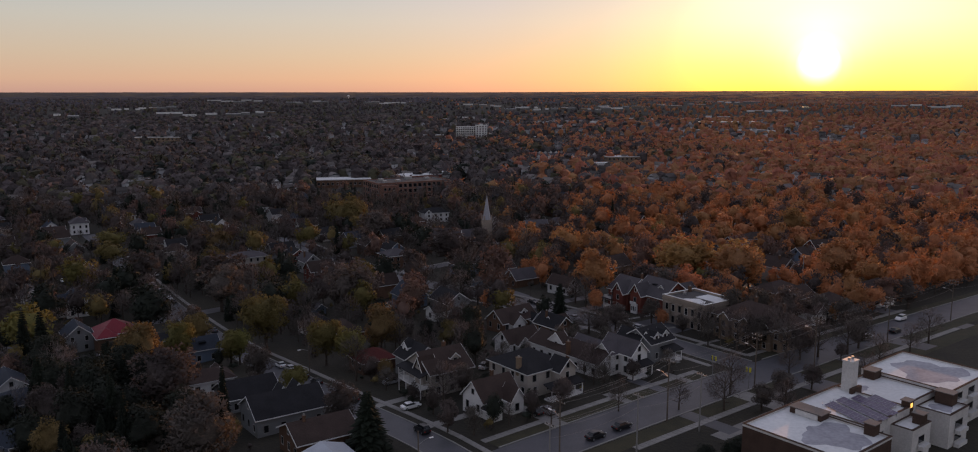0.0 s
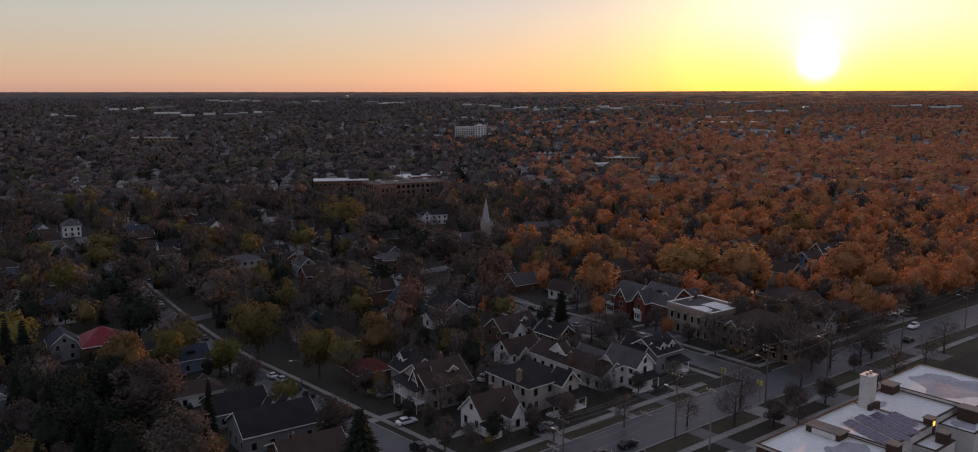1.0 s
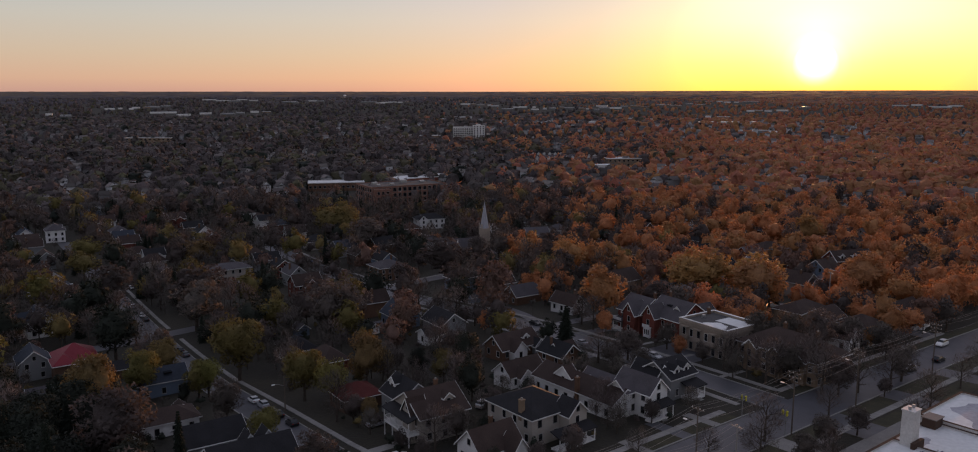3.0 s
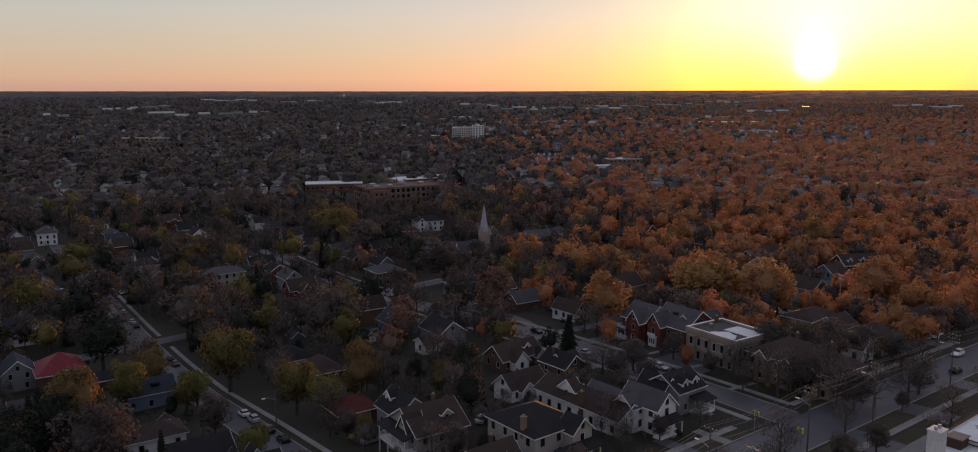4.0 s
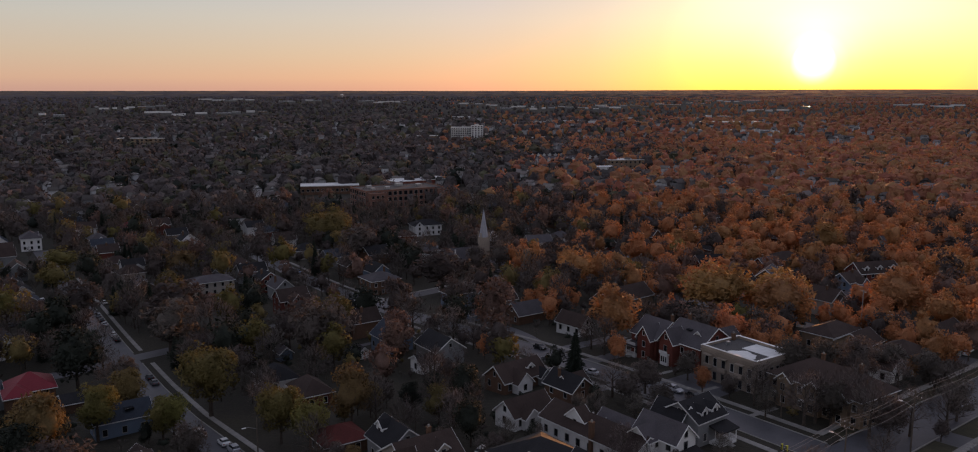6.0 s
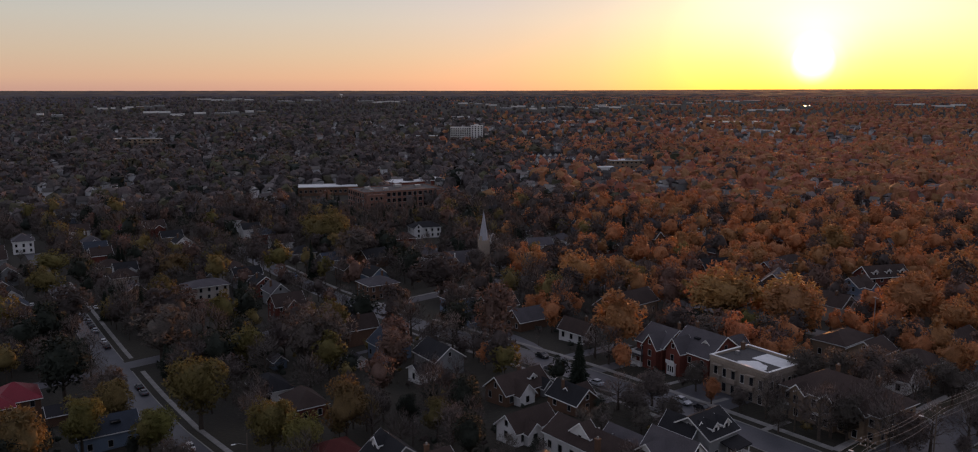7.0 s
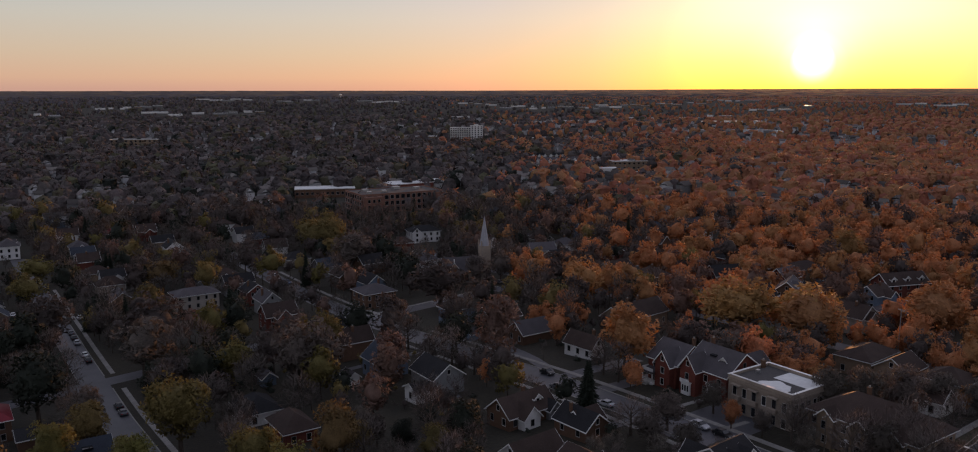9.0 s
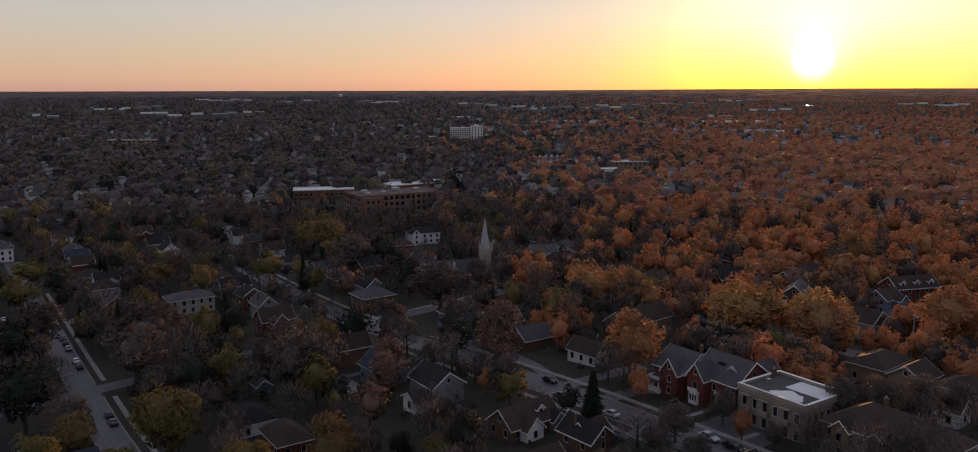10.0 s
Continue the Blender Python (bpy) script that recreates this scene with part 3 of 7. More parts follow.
def plant_grove():
    """Joins the farther trees into one mesh a leaf kind, trunks into another."""
    g = np.random.default_rng(9)
    for kind in LEAF:
        rows = [t for t in GROVE if t[0] == kind]
        if not rows:
            continue
        vs_all, fs_all, ns_all, base = [], [], [], 0
        for _, x, y, hgt, rad in rows:
            crown = TREES[kind][int(g.integers(len(TREES[kind])))][1]
            k = rad / (2.3 if kind == "spruce" else 3.5)
            a = g.uniform(0, 6.28)
            c, s = math.cos(a), math.sin(a)
            d = math.hypot(x, y)
            if kind == "spruce":
                if crown.name not in SHAPES:
                    co = np.empty(len(crown.vertices) * 3)
                    crown.vertices.foreach_get("co", co)
                    SHAPES[crown.name] = co.reshape(-1, 3), np.array([tuple(p.vertices) for p in crown.polygons])
                co, polys = SHAPES[crown.name]
            else:
                count, co, nrm = SPRAYS[crown.name]
                step, grow = (6, 1.5) if rad < 1.8 else (2, 1.15) if d < 360 else (3, 1.35) if d < 480 else (4, 1.5)
                first = int(g.integers(step))
                leaf = co[:count * 3].reshape(-1, 3, 3)[first::step]
                mid = leaf.mean(1, keepdims=True)
                leaf = (mid + (leaf - mid) * grow).reshape(-1, 3)
                nrm = np.concatenate([nrm[:count * 3].reshape(-1, 3, 3)[first::step].reshape(-1, 3), nrm[count * 3:]])
                co = np.concatenate([leaf, co[count * 3:]])
                polys = np.arange(len(co)).reshape(-1, 3)
                ns_all.append(np.stack([nrm[:, 0] * c - nrm[:, 1] * s, nrm[:, 0] * s + nrm[:, 1] * c, nrm[:, 2]], 1))
            vs_all.append(np.stack([k * (co[:, 0] * c - co[:, 1] * s) + x, k * (co[:, 0] * s + co[:, 1] * c) + y, co[:, 2] * hgt / 9.7 + gz(x, y)], 1))
            fs_all.append(polys + base)
            base += len(co)
        me = quick_mesh("grove_crowns", np.concatenate(vs_all), np.concatenate(fs_all), [LEAF[kind]])
        if ns_all:
            soft_normals(me, np.concatenate(ns_all))
        tagged(new("grove", me), LABELS[kind].replace("tree", "trees") + " across the neighbourhood", "trees", kind="stuff")
    bm_v, bm_f = [], []
    for kind, x, y, hgt, rad in GROVE:
        z, r = gz(x, y), 0.05 * rad
        o = len(bm_v)
        for h, w in ((-0.5, 1.0), (hgt * 0.7, 0.25)):
            bm_v += [(x + r * w * math.cos(k * 2.094), y + r * w * math.sin(k * 2.094), z + h) for k in range(3)]
        bm_f += [(o, o + 1, o + 4, o + 3), (o + 1, o + 2, o + 5, o + 4), (o + 2, o, o + 3, o + 5)]
    tagged(new("grove_trunks", mesh_of("grove_trunks", bm_v, bm_f, BARK_M)), "dark bare trunks under the farther crowns", "trees", kind="stuff")


SHAPES = {}

# ---- houses ----
WINDOW_MESHES = {}


def window_mesh(w, h):
    """Frame with sill and glazing bar, and the pane behind it, facing local -y."""
    key = (round(w, 2), round(h, 2))
    if key not in WINDOW_MESHES:
        f = 0.09
        bm = bmesh.new()
        loops = []
        for y, out, down in ((-0.09, f, f + 0.06), (0.02, f, f + 0.06), (0.02, 0.0, 0.0), (-0.05, 0.0, 0.0)):
            loops.append([bm.verts.new(p) for p in ((-w / 2 - out, y, -h / 2 - down), (w / 2 + out, y, -h / 2 - down), (w / 2 + out, y, h / 2 + out), (-w / 2 - out, y, h / 2 + out))])
        for a, b in zip(loops, loops[1:] + loops[:1]):
            for i in range(4):
                bm.faces.new((a[i], a[(i + 1) % 4], b[(i + 1) % 4], b[i]))
        bmesh.ops.recalc_face_normals(bm, faces=bm.faces)
        fr = bpy.data.meshes.new("window_frame")
        bm.to_mesh(fr)
        bm.free()
        fr.materials.append(WINDOWTRIM_M)
        bm = boxes((-w / 2, w / 2, -0.035, 0.005, -h / 2, h / 2))
        pn = bpy.data.meshes.new("pane")
        bm.to_mesh(pn)
        bm.free()
        pn.materials.append(GLASS_M)
        WINDOW_MESHES[key] = fr, pn
    return WINDOW_MESHES[key]


def window(parent, x, y, z, facing, w=0.95, h=1.45):
    """facing: degrees by which the outward side turns from local -y."""
    fr, pn = window_mesh(w, h)
    ob = part("window", fr, None, parent, m=pose(x, y, z, 0, 0, facing))
    part("pane", pn, None, ob)
    return ob


def gable_wall(L, W, z0, eave, rise):
    """Walls with gable ends at local -x and +x."""
    bm = bmesh.new()
    x, y = L / 2, W / 2
    a = [bm.verts.new((-x, py, pz)) for py, pz in ((-y, z0), (y, z0), (y, eave), (0, eave + rise), (-y, eave))]
    b = [bm.verts.new((x, v.co.y, v.co.z)) for v in a]
    bm.faces.new(a[::-1])
    bm.faces.new(b)
    for i in range(5):
        j = (i + 1) % 5
        bm.faces.new((a[i], a[j], b[j], b[i]))
    return bm


def gable_roof(L, W, eave, rise, over=0.45, thick=0.17):
    bm = bmesh.new()
    x, y = L / 2 + over, W / 2 + over
    drop = rise * over / (W / 2)
    for s in (-1, 1):
        v = [bm.verts.new(p) for p in ((-x, s * y, eave - drop + 0.02), (x, s * y, eave - drop + 0.02), (x, 0, eave + rise + 0.02), (-x, 0, eave + rise + 0.02))]
        u = [bm.verts.new(q.co + Vector((0, 0, thick))) for q in v]
        for q in ((v[0], v[1], v[2], v[3]), (u[3], u[2], u[1], u[0]), (v[0], u[0], u[1], v[1]), (v[1], u[1], u[2], v[2]), (v[3], u[3], u[0], v[0]), (v[2], u[2], u[3], v[3])):
            bm.faces.new(q if s > 0 else q[::-1])
    return bm


def rake_trim(L, W, eave, rise, over=0.45):
    """White boards along the gable edges and the eaves."""
    bm = bmesh.new()
    y, drop = W / 2 + over, rise * over / (W / 2)
    for sx in (-1, 1):
        x = sx * (L / 2 + over)
        for s in (-1, 1):
            lo, hi = Vector((x, s * (y + 0.02), eave - drop - 0.12)), Vector((x, 0, eave + rise - 0.1))
            d = Vector((sx * 0.05, 0, 0))
            up = Vector((0, 0, 0.30))
            v = [bm.verts.new(p) for p in (lo, hi, hi + up, lo + up, lo + d, hi + d, hi + up + d, lo + up + d)]
            for q in ((0, 1, 2, 3), (7, 6, 5, 4), (0, 4, 5, 1), (3, 2, 6, 7), (0, 3, 7, 4)):
                bm.faces.new([v[i] for i in q])
    for s in (-1, 1):
        box(bm, -L / 2 - over, L / 2 + over, s * (y + 0.03) - 0.03, s * (y + 0.03) + 0.03, eave - drop - 0.1, eave - drop + 0.12)
    return bm


def hip_roof(L, W, eave, rise, over=0.5, thick=0.2):
    bm = bmesh.new()
    x, y = L / 2 + over, W / 2 + over
    k = max(0.0, L / 2 - W / 2 * 0.95)
    lo = [bm.verts.new((sx * x, sy * y, eave - 0.05)) for sx, sy in ((-1, -1), (1, -1), (1, 1), (-1, 1))]
    md = [bm.verts.new(v.co + Vector((0, 0, thick))) for v in lo]
    bm.faces.new(lo[::-1])
    for i in range(4):
        j = (i + 1) % 4
        bm.faces.new((lo[i], lo[j], md[j], md[i]))
    if k > 0.05:
        a, b = bm.verts.new((-k, 0, eave + rise)), bm.verts.new((k, 0, eave + rise))
        bm.faces.new((md[0], md[1], b, a))
        bm.faces.new((md[2], md[3], a, b))
        bm.faces.new((md[1], md[2], b))
        bm.faces.new((md[3], md[0], a))
    else:
        a = bm.verts.new((0, 0, eave + rise))
        for i in range(4):
            bm.faces.new((md[i], md[(i + 1) % 4], a))
    return bm


def chimney_on(h, x, y, z0, z1, w=0.75, d=0.6, mat=None):
    z1 -= 0.3
    c = part("chimney", boxes((-w / 2, w / 2, -d / 2, d / 2, z0, z1), (-w / 2 - 0.08, w / 2 + 0.08, -d / 2 - 0.08, d / 2 + 0.08, z1, z1 + 0.18)), mat or WALLS["brown"], h, m=pose(x, y, 0))
    part("chimney_pot", boxes((-0.15, 0.15, -0.15, 0.15, z1 + 0.18, z1 + 0.55)), KERB_M, c)


def block(h, x, y, rot, L, W, eave, rise, wall, roof, style="gable", z0=-1.2, openings="fbse", storeys=2, trim=True, rnd=None, wsize=(0.95, 1.45)):
    """One volume of a house: walls, roof, trim and windows. openings: f -y side, b +y side, s -x gable, e +x gable."""
    base = Matrix.Translation((x, y, 0)) @ Matrix.Rotation(radians(rot), 4, "Z")
    wall_m = wall if isinstance(wall, bpy.types.Material) else WALLS[wall]
    roof_m = ROOFS[roof]
    if style == "gable":
        part("wall", gable_wall(L, W, z0, eave, rise), wall_m, h, m=base)
        part("roof", gable_roof(L, W, eave, rise), roof_m, h, m=base)
        if trim:
            part("trim", rake_trim(L, W, eave, rise), TRIM_M, h, m=base)
    elif style == "hip":
        part("wall", boxes((-L / 2, L / 2, -W / 2, W / 2, z0, eave)), wall_m, h, m=base)
        part("roof", hip_roof(L, W, eave, rise), roof_m, h, m=base)
        if trim:
            e = 0.52
            part("trim", boxes((-L / 2 - e, L / 2 + e, -W / 2 - e - 0.04, -W / 2 - e, eave - 0.12, eave + 0.08), (-L / 2 - e, L / 2 + e, W / 2 + e, W / 2 + e + 0.04, eave - 0.12, eave + 0.08),
                               (-L / 2 - e - 0.04, -L / 2 - e, -W / 2 - e, W / 2 + e, eave - 0.12, eave + 0.08), (L / 2 + e, L / 2 + e + 0.04, -W / 2 - e, W / 2 + e, eave - 0.12, eave + 0.08)), TRIM_M, h, m=base)
    r = rnd or rng
    for key, length, half, face in (("f", L, W / 2, 0), ("b", L, W / 2, 180), ("s", W, L / 2, 270), ("e", W, L / 2, 90)):
        if key not in openings:
            continue
        n = max(1, int((length - 0.8) / 2.9))
        for st in range(storeys):
            z = 1.75 + 2.75 * st
            if z + 0.9 > eave:
                continue
            for i in range(n):
                o = (i - (n - 1) / 2) * length / n + r.uniform(-0.15, 0.15)
                p = base @ Matrix.Rotation(radians(face), 4, "Z") @ Matrix.Translation((o, -half, z))
                fr, pn = window_mesh(*wsize)
                ob = part("window", fr, None, h, m=p)
                part("pane", pn, None, ob)
        if key in "se" and style == "gable" and rise > 2.2:
            p = base @ Matrix.Rotation(radians(face), 4, "Z") @ Matrix.Translation((0, -half, eave + rise * 0.38))
            fr, pn = window_mesh(0.8, 1.1)
            ob = part("window", fr, None, h, m=p)
            part("pane", pn, None, ob)
    return base


def porch(h, base, x0, x1, y, depth, top, mat_roof, rail=True, floor=0.6, raised=False):
    """A verandah on the -y side of a block from x0 to x1, with posts, railing, deck and a lean-to roof; raised: open below."""
    P = part("porch", boxes((x0, x1, y - depth, y - 0.004, floor - 0.3 if raised else -1.0, floor)), TRIM_M, h, m=base)
    if raised:
        for i in range(4):
            x = x0 + 0.1 + (x1 - x0 - 0.2) * i / 3
            part("lower_post", boxes((x - 0.1, x + 0.1, y - depth + 0.02, y - depth + 0.22, -1.5, floor - 0.304)), TRIM_M, P)
    bm = bmesh.new()
    a = [bm.verts.new(p) for p in ((x0 - 0.3, y - depth - 0.35, top), (x1 + 0.3, y - depth - 0.35, top), (x1 + 0.3, y - 0.004, top + 0.75), (x0 - 0.3, y - 0.004, top + 0.75))]
    b = [bm.verts.new(v.co + Vector((0, 0, 0.2))) for v in a]
    bm.faces.new(a[::-1])
    bm.faces.new(b)
    for i in range(4):
        bm.faces.new((a[i], a[(i + 1) % 4], b[(i + 1) % 4], b[i]))
    part("porch_roof", bm, ROOFS[mat_roof], P)
    part("beam", boxes((x0, x1, y - depth, y - depth + 0.16, top - 0.28, top)), TRIM_M, P)
    n = max(2, int((x1 - x0) / 2.2) + 1)
    for i in range(n):
        x = x0 + 0.1 + (x1 - x0 - 0.2) * i / (n - 1)
        part("post", boxes((x - 0.09, x + 0.09, y - depth + 0.02, y - depth + 0.18, floor, top - 0.28)), TRIM_M, P)
    if rail:
        dims = [(x0, x1, y - depth + 0.06, y - depth + 0.12, floor + 0.85, floor + 0.93), (x0, x1, y - depth + 0.06, y - depth + 0.12, floor + 0.1, floor + 0.16)]
        k = int((x1 - x0) / 0.28)
        dims += [(x0 + 0.28 * i + 0.1, x0 + 0.28 * i + 0.16, y - depth + 0.07, y - depth + 0.11, floor + 0.16, floor + 0.85) for i in range(k)]
        part("railing", boxes(*dims), TRIM_M, P)
    if not raised:
        part("step", boxes(((x0 + x1) / 2 - 0.7, (x0 + x1) / 2 + 0.7, y - depth - 0.6, y - depth - 0.004, -0.5, floor * 0.6), ((x0 + x1) / 2 - 0.7, (x0 + x1) / 2 + 0.7, y - depth - 1.1, y - depth - 0.604, -0.5, floor * 0.3)), KERB_M, P)
    d = part("door", boxes(((x0 + x1) / 2 - 0.5, (x0 + x1) / 2 + 0.5, y - 0.08, y - 0.006, floor, floor + 2.1)), DARKTRIM_M, h, m=base)
    part("door_frame", boxes(((x0 + x1) / 2 - 0.62, (x0 + x1) / 2 - 0.5, y - 0.1, y - 0.005, floor, floor + 2.22), ((x0 + x1) / 2 + 0.5, (x0 + x1) / 2 + 0.62, y - 0.1, y - 0.005, floor, floor + 2.22), ((x0 + x1) / 2 - 0.5, (x0 + x1) / 2 + 0.5, y - 0.1, y - 0.005, floor + 2.1, floor + 2.22)), TRIM_M, d)


def dormer(h, base, x, y, z, rot, w, hgt, depth, wall, roof):
    """A small gabled dormer whose front faces local -y turned by rot."""
    m = base @ Matrix.Translation((x, y, z)) @ Matrix.Rotation(radians(rot), 4, "Z")
    turn = m @ Matrix.Translation((0, depth / 2, 0)) @ Matrix.Rotation(radians(90), 4, "Z")
    D = part("dormer", gable_wall(depth, w, -0.6, hgt, w * 0.42), WALLS[wall], h, m=turn)
    part("dormer_roof", gable_roof(depth, w, hgt, w * 0.42, 0.25, 0.12), ROOFS[roof], D)
    part("trim", rake_trim(depth, w, hgt, w * 0.42, 0.25), TRIM_M, D)
    fr, pn = window_mesh(0.8, 1.1)
    ob = part("window", fr, None, h, m=m @ Matrix.Translation((0, -0.01, hgt * 0.5)))
    part("pane", pn, None, ob)


HOUSES = []


def house(x, y, rot, label, radius=8.0, name="house", category="house", lift=0.0):
    h = tagged(new(name), label, category, "houses of the neighbourhood" if name == "house" else "")
    h.matrix_basis = Matrix.Translation((x, y, gz(x, y) + lift)) @ Matrix.Rotation(radians(rot), 4, "Z")
    HOUSES.append((x, y, radius))
    return h


I4 = Matrix.Identity(4)
MAIN, SIDE = 38.5, 124.0


# ---- the row of houses between the main road and the side streets ----
# corner cottage, white boards, brown roof, small enclosed entry
h = house(1.0, 167.2, MAIN, "small white clapboard cottage with steep brown roof on the corner", 7)
b = block(h, 0, 1.0, 0, 9.5, 7.0, 3.6, 3.4, "white", "brown", storeys=1)
block(h, 2.2, -3.4, 90, 3.6, 3.4, 3.6, 2.2, "white", "brown", storeys=1, openings="s")
block(h, -3.6, -4.2, 90, 3.2, 2.4, 2.5, 1.1, "white", "dark", storeys=1, openings="s")
chimney_on(h, 1.2, 2.2, 4.5, 8.0, 0.6, 0.6)

# tall gabled house with a long white verandah on the side street
h = house(-11.6, 184.6, SIDE + 90, "cream two-storey house with brown roof and white balustraded verandah", 9)
b = block(h, 0, 0, 0, 11.0, 11.5, 5.8, 3.6, "cream", "brown", openings="sefb")
block(h, 4.6, 1.8, 0, 3.4, 3.6, 6.2, 2.6, "cream", "brown", openings="e")
porch(h, Matrix.Rotation(radians(90), 4, "Z"), -5.2, 5.2, -5.5, 2.4, 5.2, "dark", floor=2.6, raised=True)
for y in (-5.2, 5.12):
    part("balcony_rail", boxes((5.6, 7.8, y, y + 0.08, 3.45, 3.55), (5.6, 7.8, y, y + 0.08, 2.7, 2.78), *[(5.6 + 0.3 * k, 5.66 + 0.3 * k, y + 0.01, y + 0.07, 2.78, 3.45) for k in range(8)]), TRIM_M, h)
dormer(h, I4, -2.2, 3.6, 6.4, 180, 2.2, 1.5, 2.4, "cream", "brown")
chimney_on(h, -2.0, -1.2, 8.0, 10.4)

# hip-roofed house with a side chimney and a front porch
h = house(12.0, 181.0, MAIN, "cream stucco two-storey house with dark hip roof and white chimney", 9)
b = block(h, -2.0, 2.4, 0, 12.0, 13.4, 5.8, 3.4, "cream", "dark", style="hip")
block(h, 1.4, -5.0, 90, 4.0, 4.8, 5.8, 2.3, "cream", "dark", openings="s")
porch(h, I4, -5.6, 3.8, -7.05, 2.4, 3.0, "dark")
chimney_on(h, -7.6, -0.8, 4.6, 8.9, 0.9, 0.9, WALLS["buff"])

# long brown-roofed house, white gable to the road
h = house(21.2, 197.5, MAIN, "long white house with brown shingle roof and white gable end", 10)
b = block(h, 0, 0, 90, 24.0, 8.2, 3.9, 2.4, "white", "brown", storeys=1)
dormer(h, I4, -2.6, 4.0, 4.0, 270, 5.0, 1.4, 2.4, "white", "brown")
chimney_on(h, -4.2, -2.0, 0, 7.2, 0.8, 0.8)
part("roof_vent", boxes((1.6, 1.9, -4.2, -3.9, 5.2, 5.75)), METAL_M, h)
part("roof_vent", boxes((1.6, 1.9, -0.2, 0.1, 5.2, 5.75)), METAL_M, h)
part("roof_vent", boxes((1.6, 1.9, 3.2, 3.5, 5.2, 5.75)), METAL_M, h)

# white T-shaped house with grey roof
h = house(30.4, 193.2, MAIN, "white two-storey house with light grey roof and small front porch", 9)
b = block(h, 0.6, -2.5, 90, 9.5, 5.6, 5.6, 2.7, "white", "grey")
block(h, -1.2, 6.0, 90, 10.0, 5.0, 4.2, 2.2, "white", "grey", storeys=1)
block(h, -2.6, -0.8, 0, 4.6, 5.0, 5.4, 2.0, "white", "grey", openings="sf")
porch(h, I4, -3.4, 3.2, -7.25, 2.0, 2.9, "dark", rail=False)

# grey house with a white closed porch
h = house(41.6, 201.2, MAIN, "grey house with dark roof, white gable trims and glazed porch", 8)
b = block(h, 0, 2.0, 0, 8.6, 9.0, 5.2, 2.8, "grey", "dark")
dormer(h, I4, 1.8, -1.8, 5.3, 0, 2.0, 1.3, 2.5, "white", "dark")
dormer(h, I4, -1.4, -1.8, 5.3, 0, 2.0, 1.3, 2.5, "white", "dark")
block(h, -3.4, 4.0, 90, 7.0, 4.2, 5.2, 2.2, "grey", "dark", openings="s")
porch(h, I4, -0.6, 4.3, -2.5, 2.8, 2.9, "dark")

# cottages behind the row
h = house(7.6, 213.5, MAIN, "small white cottage with brown roof and white car-port roof", 7)
b = block(h, 0, 0, 0, 10.5, 6.2, 3.2, 2.6, "white", "brown", storeys=1)
block(h, -1.6, -3.2, 90, 2.6, 3.6, 3.0, 1.6, "white", "brown", storeys=1, openings="s")
part("canopy", boxes((1.8, 5.6, -5.2, -3.3, 2.5, 2.62)), WHITE_ROOF_M, h)
part("canopy_post", boxes((1.9, 2.0, -5.1, -5.0, -0.6, 2.5)), TRIM_M, h)
part("canopy_post", boxes((5.4, 5.5, -5.1, -5.0, -0.6, 2.5)), TRIM_M, h)
h = house(-17.5, 197.5, SIDE + 90, "dark-roofed house with a tall white dormer", 7)
b = block(h, 0, 0, 90, 9.0, 8.0, 4.6, 3.2, "grey", "dark")
dormer(h, I4, 2.6, -2.0, 4.8, 90, 2.6, 2.0, 2.4, "white", "dark")
h = house(-30.0, 205.0, SIDE + 90, "low house with a maroon hip roof", 7)
block(h, 0, 0, 0, 9.0, 8.5, 3.2, 2.4, "brown", "maroon", style="hip", storeys=1)

# ---- brick and stone houses beyond the crossing, facing the side street ----
h = house(*side(184.5, 191.5), SIDE - 180, "red brick house with gabled front and white porch", 9)
block(h, 0, 0, 0, 9.0, 11.0, 6.2, 3.6, "red", "grey")
block(h, 1.6, -4.6, 90, 5.0, 4.6, 6.2, 3.0, "red", "grey", openings="s")
porch(h, I4, -4.3, -0.9, -5.55, 2.2, 3.0, "grey")
part("balcony_rail", boxes((-4.3, -0.9, -7.7, -7.62, 3.3, 4.1), (-4.3, -4.22, -7.62, -5.56, 3.3, 4.1)), TRIM_M, h)
chimney_on(h, 2.6, 2.4, 7.5, 11.0)
h = house(*side(186.0, 179.5), SIDE - 180, "red brick house with grey roof, dormers and white bay windows", 10)
block(h, 0, 0.5, 0, 12.0, 12.0, 6.4, 4.2, "red", "grey")
block(h, -3.2, -5.4, 90, 5.0, 4.6, 6.4, 3.0, "red", "grey", openings="s")
block(h, 3.4, 6.0, 90, 7.0, 7.0, 6.0, 3.2, "red", "grey", openings="se")
dormer(h, I4, 2.6, -2.6, 7.2, 0, 2.0, 1.4, 2.4, "white", "grey")
dormer(h, I4, 5.0, 3.6, 6.6, 90, 2.4, 1.4, 2.4, "white", "grey")
